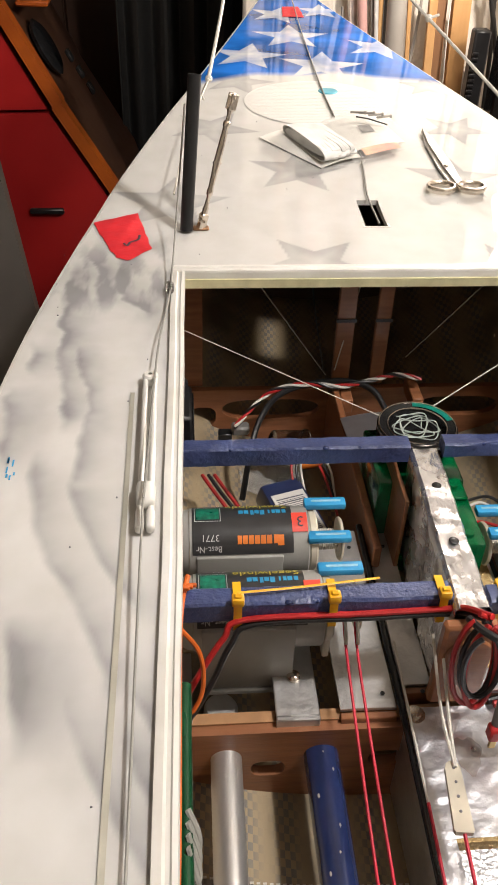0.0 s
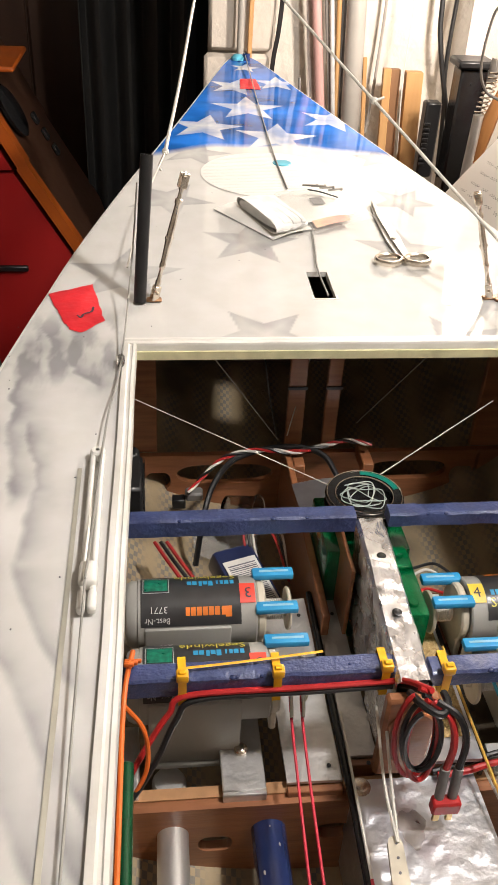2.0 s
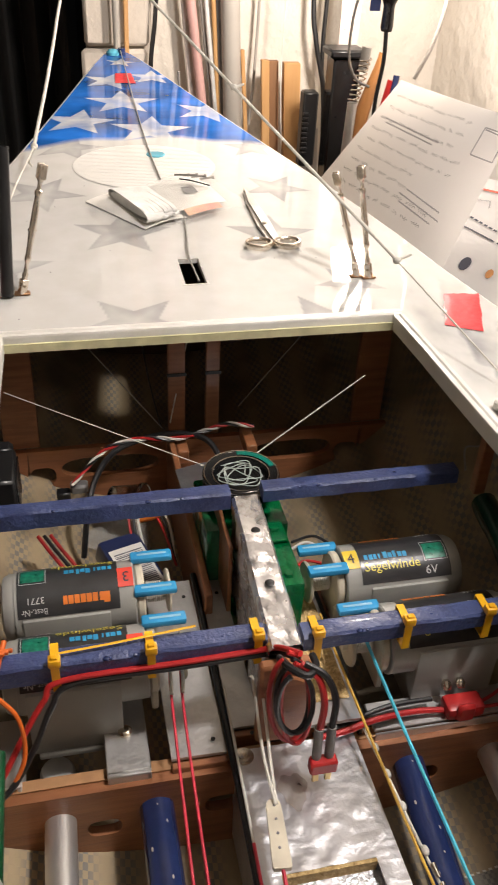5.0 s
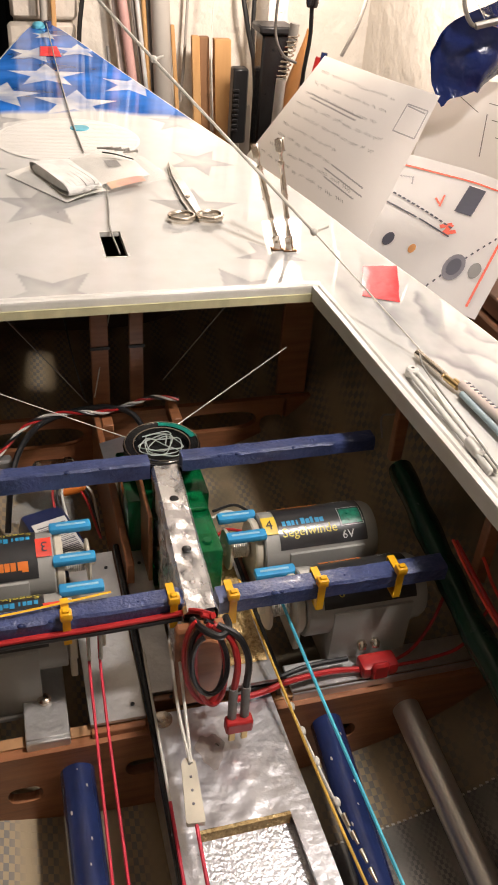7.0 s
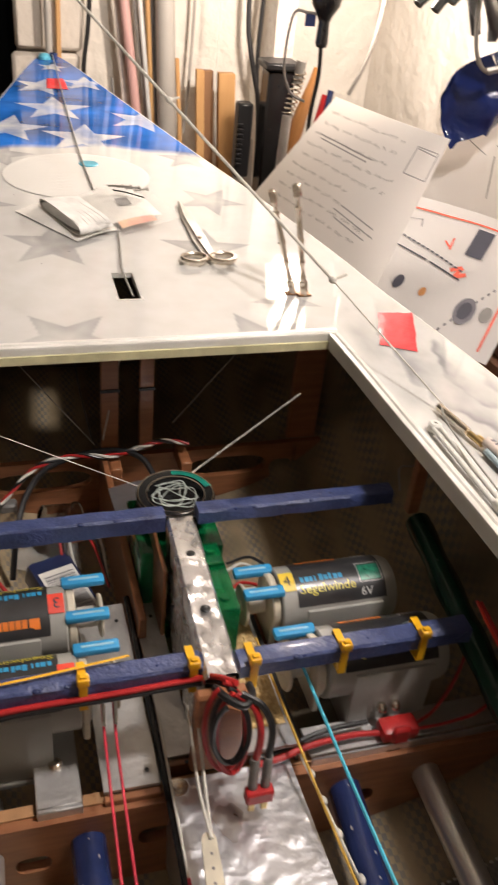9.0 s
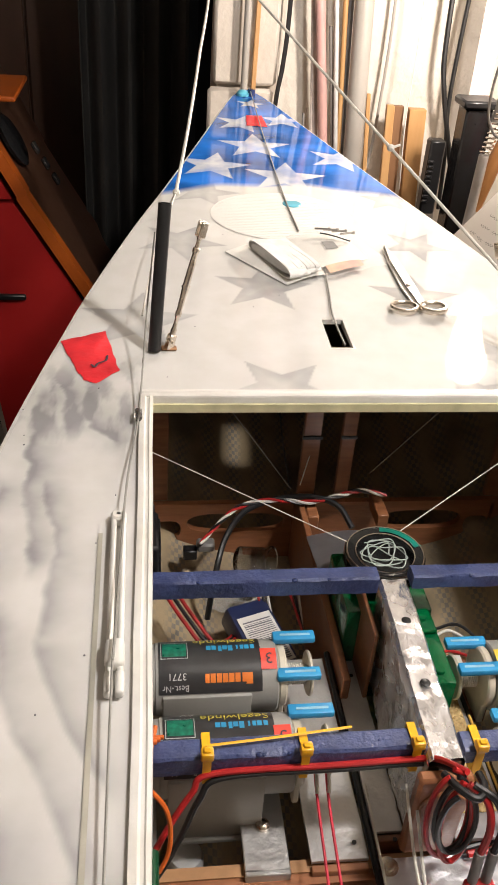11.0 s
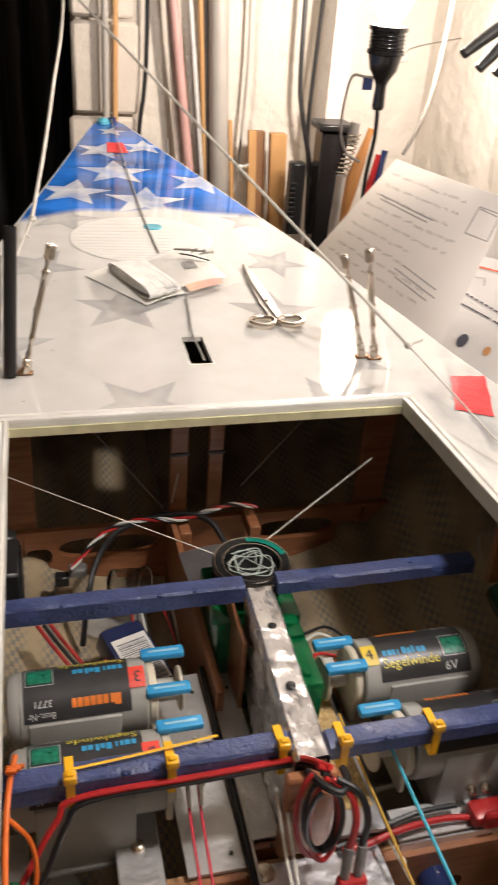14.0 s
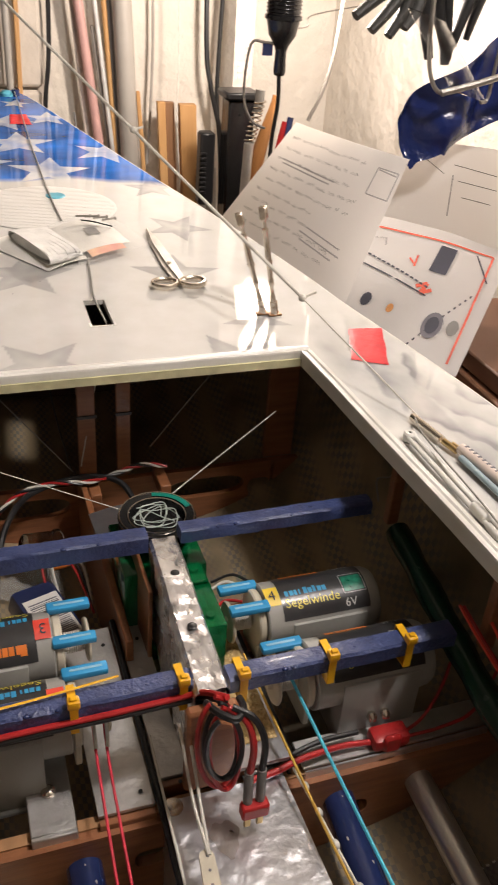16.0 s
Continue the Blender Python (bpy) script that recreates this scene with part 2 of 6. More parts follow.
# thin paper lets light through from behind
_nt = M["paper"].node_tree
_tr, _mx = _nt.nodes.new("ShaderNodeBsdfTranslucent"), _nt.nodes.new("ShaderNodeMixShader")
_tr.inputs["Color"].default_value = (0.90, 0.87, 0.82, 1)
_mx.inputs["Fac"].default_value = 0.6
_nt.links.new(_nt.nodes["Principled BSDF"].outputs[0], _mx.inputs[1])
_nt.links.new(_tr.outputs[0], _mx.inputs[2])
_nt.links.new(_mx.outputs[0], _nt.nodes["Material Output"].inputs["Surface"])

# ---- building helpers ----
OFF = {}


def thing(name, label, category, at=(0, 0, 0), group="", kind=""):
    e = new(name)
    e.empty_display_size = 0.01
    e.location = at
    OFF[e] = Vector(at)
    return tagged(e, label, category, group, kind)


def finish(bm, name, material, smooth):
    bmesh.ops.recalc_face_normals(bm, faces=bm.faces)
    me = bpy.data.meshes.new(name)
    bm.to_mesh(me)
    bm.free()
    me.materials.append(material)
    if smooth:
        me.polygons.foreach_set("use_smooth", [True] * len(me.polygons))
        me.set_sharp_from_angle(angle=radians(38))
    return me


def part(name, bm, material, parent, label="", smooth=True):
    """One mesh under a thing or a part; the geometry is given in the room's coordinates."""
    bmesh.ops.translate(bm, verts=bm.verts, vec=-OFF[parent])
    ob = new(name, finish(bm, name, material, smooth))
    ob.parent = parent
    OFF[ob] = OFF[parent]
    return tagged(ob, label)


def solid(name, bm, material, label, category, group="", kind="", smooth=True):
    """A thing that is one mesh, with its origin at its foot."""
    xs = [v.co for v in bm.verts]
    at = Vector(((min(v.x for v in xs) + max(v.x for v in xs)) / 2, (min(v.y for v in xs) + max(v.y for v in xs)) / 2, min(v.z for v in xs)))
    bmesh.ops.translate(bm, verts=bm.verts, vec=-at)
    ob = new(name, finish(bm, name, material, smooth))
    ob.location = at
    OFF[ob] = at
    return tagged(ob, label, category, group, kind)


def box(bm, lo, hi, bev=0.0, m=None, seg=1):
    c, s = [(a + b) / 2 for a, b in zip(lo, hi)], [abs(b - a) for a, b in zip(lo, hi)]
    g = bmesh.ops.create_cube(bm, size=1, matrix=(m or Matrix()) @ Matrix.Translation(c) @ Matrix.Diagonal((*s, 1)))
    if bev:
        es = list({e for v in g["verts"] for e in v.link_edges})
        bmesh.ops.bevel(bm, geom=es, offset=bev, segments=seg, affect="EDGES", profile=0.5)
    return bm


def boxes(*items, bev=0.0):
    bm = bmesh.new()
    for lo, hi in items:
        box(bm, lo, hi, bev)
    return bm


def rod(bm, a, b, r, r2=None, seg=16):
    a, b = Vector(a), Vector(b)
    d = b - a
    m = Matrix.Translation((a + b) / 2) @ d.to_track_quat("Z", "Y").to_matrix().to_4x4()
    bmesh.ops.create_cone(bm, cap_ends=True, segments=seg, radius1=r, radius2=r if r2 is None else r2, depth=d.length, matrix=m)
    return bm


def curve_points(pts, n=8):
    pts = [Vector(p) for p in pts]
    if len(pts) < 3:
        return pts
    ext = [pts[0] * 2 - pts[1]] + pts + [pts[-1] * 2 - pts[-2]]
    out = []
    for i in range(1, len(ext) - 2):
        p0, p1, p2, p3 = ext[i - 1:i + 3]
        for k in range(n):
            t = k / n
            out.append(0.5 * ((2 * p1) + (p2 - p0) * t + (2 * p0 - 5 * p1 + 4 * p2 - p3) * t * t + (3 * p1 - p0 - 3 * p2 + p3) * t ** 3))
    return out + [pts[-1]]


def sweep(bm, pts, r, seg=8, n=8, flat=1.0):
    ps = curve_points(pts, n)
    up, rings = Vector((0.13, 0.21, 0.97)).normalized(), []
    for i, p in enumerate(ps):
        d = (ps[min(i + 1, len(ps) - 1)] - ps[max(i - 1, 0)]).normalized()
        if abs(d.dot(up)) > 0.97:
            up = Vector((0.9, 0.3, 0.1)).normalized()
        s = d.cross(up).normalized()
        u = s.cross(d)
        up = u
        rr = r(i / (len(ps) - 1)) if callable(r) else r
        rings.append([bm.verts.new(p + s * (rr * math.cos(a)) + u * (rr * flat * math.sin(a))) for a in (2 * math.pi * k / seg for k in range(seg))])
    for r0, r1 in zip(rings, rings[1:]):
        for k in range(seg):
            bm.faces.new((r0[k], r0[(k + 1) % seg], r1[(k + 1) % seg], r1[k]))
    bm.faces.new(rings[0][::-1]), bm.faces.new(rings[-1])
    return bm


def lathe(bm, prof, m=None, seg=32):
    """Turns a profile of (radius, height) about z."""
    m = m or Matrix()
    rings = []
    for r, h in prof:
        rings.append([bm.verts.new(m @ Vector((r * math.cos(a), r * math.sin(a), h))) for a in (2 * math.pi * k / seg for k in range(seg))] if r > 1e-6 else [bm.verts.new(m @ Vector((0, 0, h)))])
    for a, b in zip(rings, rings[1:]):
        for k in range(seg):
            q = [a[k % len(a)], a[(k + 1) % len(a)], b[(k + 1) % len(b)], b[k % len(b)]]
            q = list(dict.fromkeys(q))
            if len(q) > 2:
                bm.faces.new(q)
    return bm


def slab(bm, outline, t, m=None):
    """A polygon in x, y, extruded by t along z."""
    m = m or Matrix()
    lo, hi = [bm.verts.new(m @ Vector((x, y, 0))) for x, y in outline], [bm.verts.new(m @ Vector((x, y, t))) for x, y in outline]
    n = len(lo)
    bm.faces.new(lo), bm.faces.new(hi)
    for i in range(n):
        bm.faces.new((lo[i], lo[(i + 1) % n], hi[(i + 1) % n], hi[i]))
    return bm


def sheet(bm, fn, nu, nv, thick=0.0):
    """A surface fn(u, v) over the unit square, with a thickness."""
    g = [[bm.verts.new(fn(i / nu, j / nv)) for j in range(nv + 1)] for i in range(nu + 1)]
    fs = [bm.faces.new((g[i][j], g[i + 1][j], g[i + 1][j + 1], g[i][j + 1])) for i in range(nu) for j in range(nv)]
    if thick:
        bmesh.ops.recalc_face_normals(bm, faces=fs)
        bmesh.ops.solidify(bm, geom=fs, thickness=thick)
    return bm


def text_mesh(words, size):
    """The triangles of a line of type, flat in x, y, starting at the origin; the width comes with it."""
    c = bpy.data.curves.new("type", "FONT")
    c.body, c.size, c.resolution_u = words, size, 2
    ob = bpy.data.objects.new("type", c)
    scene.collection.objects.link(ob)
    dg = bpy.context.evaluated_depsgraph_get()
    me = bpy.data.meshes.new_from_object(ob.evaluated_get(dg))
    bm = bmesh.new()
    bm.from_mesh(me)
    bpy.data.objects.remove(ob)
    bpy.data.curves.remove(c)
    bpy.data.meshes.remove(me)
    bmesh.ops.triangulate(bm, faces=bm.faces)
    return bm


def interp(x, table):
    xs, ys = zip(*table)
    return float(np.interp(x, xs, ys))

# ---- the room ----
solid("floor", boxes(((-2.2, -1.8, -0.1), (1.2, 3.4, 0.0))), M["concrete"], "bare grey concrete cellar floor", "floor", kind="structure")
# out of view; pale so that it bounces lamp light into the hull
solid("ceiling", boxes(((-2.2, -1.8, 2.45), (1.2, 3.4, 2.55))), M["plaster"], "unseen cellar ceiling, kept pale to bounce light", "ceiling", kind="structure")
solid("wall_east", boxes(((0.62, -1.7, 0.0), (0.74, 1.745, 2.45))), M["plaster"], "rough whitewashed plaster wall", "wall", kind="structure")
solid("wall_south", boxes(((-2.1, -1.8, 0.0), (0.74, -1.7, 2.45))), M["plaster"], "plain whitewashed wall", "wall", kind="structure")
# near half of the west wall: unseen, pale plaster added for bounce light
solid("wall_west", boxes(((-2.2, -1.8, 0.0), (-2.1, 1.2, 2.45))), M["plaster"], "unseen wall behind the bench, whitewashed to bounce light", "wall", kind="structure")
# far room walls: shade painted as a near-black colour
solid("wall_west_far", boxes(((-2.2, 1.2, 0.0), (-2.1, 3.4, 2.45))), M["dark"], "far room wall with its darkness put into the colour", "wall", kind="structure")
solid("wall_far", boxes(((-2.1, 3.2, 0.0), (0.9, 3.3, 2.45))), M["dark"], "far room wall coloured near-black to look unlit", "wall", kind="structure")
solid("wall_north", boxes(((0.075, 1.62, 0.0), (0.62, 1.745, 2.45))), M["plaster"], "lumpy whitewashed plaster wall", "wall", kind="structure")

# whitewashed brick corner of the opening, with separate bricks
pillar = solid("wall_pillar", boxes(((-0.035, 1.61, 0.0), (0.073, 1.745, 2.45))), M["plasterbrick"], "whitewashed brick corner of a doorway", "wall", kind="structure")
rng = random.Random(4)
for k in range(6):
    z0 = 0.575 + k * 0.152
    bm = bmesh.new()
    box(bm, (-0.047 + rng.uniform(-.004, .004), 1.592, z0), (0.066 + rng.uniform(-.004, .004), 1.608, z0 + 0.147), 0.006)
    part("brick", bm, M["plasterbrick"], pillar)

# far room: dark upright furniture and a hanging curtain, its near-black standing for shade
bm = bmesh.new()
box(bm, (-0.62, 2.5, 0.0), (-0.30, 2.62, 1.62), 0.01)
cab = thing("cupboard", "tall black-brown cupboard in the unlit room", "cupboard", (-0.46, 2.55, 0))
part("body", bm, M["darkwood"], cab)
for i in range(2):
    part("door", boxes(((-0.615 + i * 0.158, 2.486, 0.08), (-0.463 + i * 0.158, 2.499, 1.58)), bev=0.003), M["darkwood"], cab)
part("shelf_edge", boxes(((-0.62, 2.47, 1.63), (-0.30, 2.62, 1.65)), bev=0.004), M["darkwood"], cab)
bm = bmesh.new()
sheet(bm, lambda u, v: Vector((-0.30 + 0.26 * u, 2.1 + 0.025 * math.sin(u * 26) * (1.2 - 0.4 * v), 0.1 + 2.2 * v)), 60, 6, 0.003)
solid("curtain", bm, M["dark"], "curtain in folds at the doorway, coloured near-black to look unlit", "curtain")
bm = bmesh.new()
box(bm, (-1.05, 2.3, 0.0), (-0.80, 2.36, 1.9), 0.006)
solid("door_leaf", bm, M["shelfgrey"], "grey door leaf standing open in the dark", "door")
bm = bmesh.new()
slab(bm, [(-1.2, 0.0), (-0.380, 0.0), (-0.462, 0.763), (-0.492, 1.05), (-1.2, 1.05)], -0.03, Matrix.Translation((0, 1.40, 0)) @ Matrix.Rotation(radians(90), 4, "X"))
solid("partition", bm, M["shelfgrey"], "dull beige board leaning before the red cabinet", "board", smooth=False)

# red cabinet with orange edging
mach = thing("arcade_cabinet", "red lacquered cabinet with orange edge trim, leaning", "cabinet", (-0.5, 1.8, 0.0))
FACE = Matrix.Translation((0, 1.70, 0)) @ Matrix.Rotation(radians(90), 4, "X")
bm = bmesh.new()
slab(bm, [(-0.80, 0.0), (-0.41, 0.0), (-0.20, 0.42), (-0.416, 0.777), (-0.80, 0.768)], -0.42, FACE)
part("lower_body", bm, M["machred"], mach, smooth=False)
bm = bmesh.new()
slab(bm, [(-0.80, 0.775), (-0.418, 0.784), (-0.505, 0.955), (-0.80, 1.25)], -0.42, FACE)
part("upper_body", bm, M["machred"], mach, smooth=False)
for a, b in (((-0.190, 0.42), (-0.408, 0.787)), ((-0.405, 0.788), (-0.497, 0.962)), ((-0.497, 0.962), (-0.80, 1.27))):
    d = Vector((b[0] - a[0], b[1] - a[1])).normalized()
    n = Vector((d.y, -d.x)) * 0.022
    bm = bmesh.new()
    slab(bm, [a, b, (b[0] + n.x, b[1] + n.y), (a[0] + n.x, a[1] + n.y)], -0.036, FACE @ Matrix.Translation((0, 0, 0.008)))
    part("edge_trim", bm, M["machorange"], mach, "orange edge trim", smooth=False)
    bm = bmesh.new()
    slab(bm, [a, b, (b[0] + n.x * 0.7, b[1] + n.y * 0.7), (a[0] + n.x * 0.7, a[1] + n.y * 0.7)], -0.38, FACE @ Matrix.Translation((0, 0, -0.030)))
    part("top_panel", bm, M["darkwood"], mach, "dark brown top panel", smooth=False)
part("handle_recess", boxes(((-0.475, 1.688, 0.575), (-0.405, 1.6985, 0.588)), bev=0.003), M["black"], mach, "black handle recess")
bm = bmesh.new()
box(bm, (-0.46, 1.74, 0.955), (-0.40, 1.95, 0.965), 0.003, Matrix.Translation((0, 0, 0)))
part("control_panel", bm, M["machorange"], mach, "orange control panel edge")
bm = bmesh.new()
lathe(bm, [(0.0, 0.0), (0.05, 0.0), (0.055, 0.008), (0.045, 0.014), (0.0, 0.014)], pose(-0.425, 1.80, 0.87, 0, 62, 0), 28)
for i in range(3):
    box(bm, (-0.012, -0.010, 0.014), (0.012, 0.010, 0.022), 0.002, pose(-0.39 + 0.018 * i, 1.78, 0.855 - 0.03 * i, 0, 62, 0))
part("key_pad", bm, M["blackgloss"], mach, "black dial and dark keys")

# wooden shelf along the wall, under the drawings
shelf = thing("wall_shelf", "dark brown stained wooden shelf along the wall", "shelf", (0.5, 0.5, 0.0))
for i, (z, d) in enumerate(((0.855, 0.0), (0.88, 0.008), (0.905, 0.014))):
    part("board", boxes(((0.40 + d, 0.05, z - 0.01), (0.617, 0.84, z + 0.012)), bev=0.002), M["brownwood"], shelf)
for y in (0.1, 0.8):
    part("leg", boxes(((0.43, y - 0.02, 0.0), (0.47, y + 0.02, 0.842)), bev=0.002), M["brownwood"], shelf)

# work bench and cradle that carry the yacht
bench = thing("workbench", "sturdy wooden workbench under the model yacht", "workbench", (0, 0.4, 0.0))
part("bench_top", boxes(((-0.22, -0.7, 0.58), (0.30, 1.35, 0.62)), bev=0.003), M["brownwood"], bench)
for x in (-0.18, 0.26):
    for y in (-0.62, 1.28):
        part("leg", boxes(((x - 0.03, y - 0.03, 0.0), (x + 0.03, y + 0.03, 0.577)), bev=0.002), M["brownwood"], bench)

# ---- the yacht ----
HALF = [(-0.75, 0.15), (-0.45, 0.235), (-0.2, 0.272), (0.0, 0.284), (0.2, 0.284), (0.33, 0.279), (0.43, 0.271), (0.5, 0.263), (0.57, 0.252), (0.65, 0.238), (0.735, 0.219), (0.82, 0.197), (0.915, 0.171), (1.0, 0.145), (1.1, 0.116), (1.195, 0.089), (1.3, 0.060), (1.38, 0.038), (1.43, 0.022), (1.455, 0.010), (1.465, 0.0015)]
KEEL = [(-0.75, 0.93), (-0.45, 0.84), (0.0, 0.765), (0.25, 0.755), (0.45, 0.763), (0.647, 0.785), (0.9, 0.835), (1.2, 0.925), (1.4, 1.0), (1.465, 1.03)]


def half(y):
    return (interp(y - 0.02, HALF) + interp(y, HALF) * 2 + interp(y + 0.02, HALF)) / 4 if y < 1.4 else interp(y, HALF)


def deck_z(y):
    return 1.0 + 0.06 * max(0.0, y - 0.65) * min(1.0, max(0.0, y - 0.6) / 0.12)


def hull_z(x, y):
    u = min(1.0, abs(x) / max(half(y), 1e-4))
    zk = interp(y, KEEL)
    return zk + (deck_z(y) - 0.006 - zk) * (1 - (1 - u ** 2.6) ** 0.4545)


yacht = thing("model_yacht", "large white model racing yacht with an open deck hatch", "model boat", (0, 0.4, 0.76))
bm = bmesh.new()
NS, NY = 28, 90
grid = []
for j in range(NY + 1):
    y = -0.75 + 2.215 * j / NY
    row = []
    for i in range(-NS, NS + 1):
        u = math.sin(i / NS * math.pi / 2)
        row.append(bm.verts.new((u * half(y), y, hull_z(u * half(y), y))))
    grid.append(row)
for j in range(NY):
    for i in range(2 * NS):
        bm.faces.new((grid[j][i], grid[j][i + 1], grid[j + 1][i + 1], grid[j + 1][i]))
bm.faces.new(grid[0])
hull = part("hull", bm, M["hull"], yacht, "woven laminate lining, brown and grey")
hull.modifiers.new("shell", "SOLIDIFY").thickness = 0.003
hull.modifiers["shell"].offset = 0

# deck: airbrushed with stars, ripples and a blue bow
HATCH = dict(l0=-0.161, l1=-0.1675, r0=0.153, r1=0.163, y0=-0.25, y1=0.575)


def star_field(x, y, cx, cy, r, turn, inner=0.42):
    """How far inside a five-pointed star, in metres (negative: outside)."""
    dx, dy = x - cx, y - cy
    a = (np.arctan2(dx, dy) - turn) % (2 * np.pi / 5)
    a = np.minimum(a, 2 * np.pi / 5 - a)
    rr = np.hypot(dx, dy)
    px, py = rr * np.cos(a), rr * np.sin(a)
    ex, ey = r * inner * np.cos(np.pi / 5) - r, r * inner * np.sin(np.pi / 5)
    ln = np.hypot(ex, ey)
    return -(ex * py - ey * (px - r)) / ln * -1.0


def fbm(x, y, s, seed):
    """Cheap smooth noise, 0 to 1, from rotated sines."""
    r = np.random.RandomState(seed)
    out, amp, tot = 0, 1.0, 0
    for k in range(5):
        for _ in range(3):
            th, ph = r.uniform(0, 6.28, 2)
            out = out + amp * np.sin((x * np.cos(th) + y * np.sin(th)) * s * 6.28 + ph + 1.3 * np.sin((y * np.cos(th) - x * np.sin(th)) * s * 3.1 + ph * 2))
        tot += amp * 1.8
        s, amp = s * 1.9, amp * 0.55
    return np.clip(0.5 + out / tot / 1.6, 0, 1)


GREY_STARS = [(-0.060, 0.592, 0.050, 0.72), (-0.0535, 0.770, 0.050, 0.14), (-0.128, 0.871, 0.048, 0.5), (-0.172, 0.703, 0.054, 0.1), (0.096, 0.576, 0.051, 1.01), (0.138, 0.648, 0.034, 0.85), (0.090, 0.755, 0.047, 0.17), (0.122, 0.872, 0.040, 0.6), (-0.012, 0.935, 0.036, 0.2), (-0.095, 1.010, 0.044, 0.3), (0.122, 1.0, 0.036, 0.1)]
# folds of the waving stripes on the port side deck: x along y
FOLDS = [((.53, -.223), (.58, -.225), (.615, -.235)), ((.519, -.189), (.535, -.202), (.566, -.210), (.614, -.215)), ((.393, -.231), (.428, -.235), (.454, -.242), (.536, -.243), (.585, -.243)), ((.337, -.223), (.354, -.221), (.387, -.220), (.422, -.222), (.471, -.229)), ((.253, -.185), (.283, -.203), (.311, -.217), (.337, -.223)), ((.215, -.198), (.253, -.212), (.282, -.230), (.306, -.236), (.357, -.245)), ((.132, -.177), (.155, -.192), (.185, -.205), (.201, -.214)), ((.186, -.176), (.207, -.187)), ((.158, -.176), (.186, -.189)), ((.191, -.229), (.238, -.240)), ((.448, -.256), (.471, -.260)), ((.363, -.261), (.417, -.268))]
BLUE_STARS = [(-0.078, 1.104, 0.050, 0.2), (-0.016, 1.185, 0.052, 0.05), (0.009, 1.07, 0.054, 0.15), (0.092, 1.142, 0.046, 0.4), (-0.024, 1.285, 0.042, 0.3), (0.038, 1.305, 0.036, 0.1), (0.0, 1.385, 0.024, 0.2)]


def paint(x, y):
    """The colours of the deck, point by point."""
    n = len(x)
    col = np.tile(np.array([[0.605, 0.598, 0.578]]), (n, 1))
    grey = np.zeros(n)
    for k, (cx, cy, r, turn) in enumerate(GREY_STARS):
        d = star_field(x, y, cx, cy, r, turn)
        inside = np.clip(d / 0.0012 + 0.5, 0, 1)
        fade = np.clip(0.55 + 0.75 * fbm(x, y, 7, 30 + k) - np.clip(d, 0, 1) * 30 + (y - cy) / r * 0.10, 0.04, 1)
        grey = np.maximum(grey, 0.52 * inside * fade)
        halo = np.exp(-np.clip(-d, 0, 1) * 60) * (d < 0) * fbm(x, y, 14, 60 + k)
        grey = np.maximum(grey, 0.10 * halo)
    # soft folds of the waving stripes, port side
    port = np.clip((-0.165 - x) / 0.012, 0, 1) * np.clip((0.655 - y) / 0.06, 0, 1)
    smoke = np.zeros(n)
    for k, fold in enumerate(FOLDS):
        ys, xs = zip(*fold)
        d = x - np.interp(y, ys, xs) - 0.0045 * (fbm(x, y, 9, 90 + k) - 0.5) - 0.006 * (fbm(x * 0.5, y, 26, 150 + k) - 0.5) * np.clip((y - 0.34) / 0.08, 0, 1)
        ends = np.clip((y - ys[0]) / 0.02 + 0.7, 0, 1) * np.clip((ys[-1] - y) / 0.02 + 0.7, 0, 1)
        body = np.clip(d / 0.0050 + 0.5, 0, 1) * np.exp(-np.clip(d, 0, 1) / 0.0105)
        smoke = np.maximum(smoke, body * ends * (0.45 + 0.75 * fbm(x, y, 8, 120 + k)))
    haze = np.clip(fbm(x * 1.5, y * 0.7, 4.5, 71) * 1.6 - 0.45, 0, 1)
    fore_smoke = np.clip((y - 0.50) / 0.05, 0, 1) * np.clip(fbm(x * 2.6, y * 0.8, 15, 13) * 2.2 - 0.8, 0, 1)
    grey = np.maximum(grey, np.clip(0.80 * smoke + 0.26 * haze + 0.42 * fore_smoke, 0, 0.75) * port)
    # marbled ripples, starboard side
    side = np.clip((0.66 - y) / 0.07, 0, 1) * np.clip((x - 0.168) / 0.012, 0, 1)
    ph = (x - 0.17) / 0.034 + 0.55 * np.sin(y * 26 + 6 * x) + 0.5 * (fbm(x, y, 4.0, 5) - 0.5) * 2 + 0.22 * (fbm(x, y, 14, 6) - 0.5)
    fr = ph % 1.0
    ripple = np.exp(-fr * 3.0) * np.clip(fr / 0.14, 0, 1) * np.clip(2.2 * fbm(x * 1.3, y * 0.9, 6.0, 9) - 0.6, 0, 1)
    grey = np.maximum(grey, np.clip(1.0 * ripple + 0.28 * np.clip(fbm(x * 1.4, y, 8.0, 72) * 1.6 - 0.5, 0, 1), 0, 0.7) * side)
    grey = np.maximum(grey, 0.10 * np.clip(fbm(x, y, 2.5, 44) - 0.5, 0, 1) * 2)
    shade = np.array([[0.15, 0.15, 0.165]])
    col = col * (1 - grey[:, None]) + shade * grey[:, None]
    # blue bow with pale stars
    lim = 1.035 - 1.75 * (x - 0.0) ** 2 + 0.004 * np.sin(x * 60)
    bl = np.clip((y - lim) / 0.016, 0, 1) ** 0.8
    deep = fbm(x * 0.7, y, 7, 21)
    blue = np.array([[0.016, 0.125, 0.47]]) * (0.45 + 0.95 * deep[:, None]) + np.array([[0.03, 0.05, 0.09]]) * np.clip(fbm(x, y, 10, 23) - 0.45, 0, 1)[:, None]
    col = col * (1 - bl[:, None]) + blue * bl[:, None]
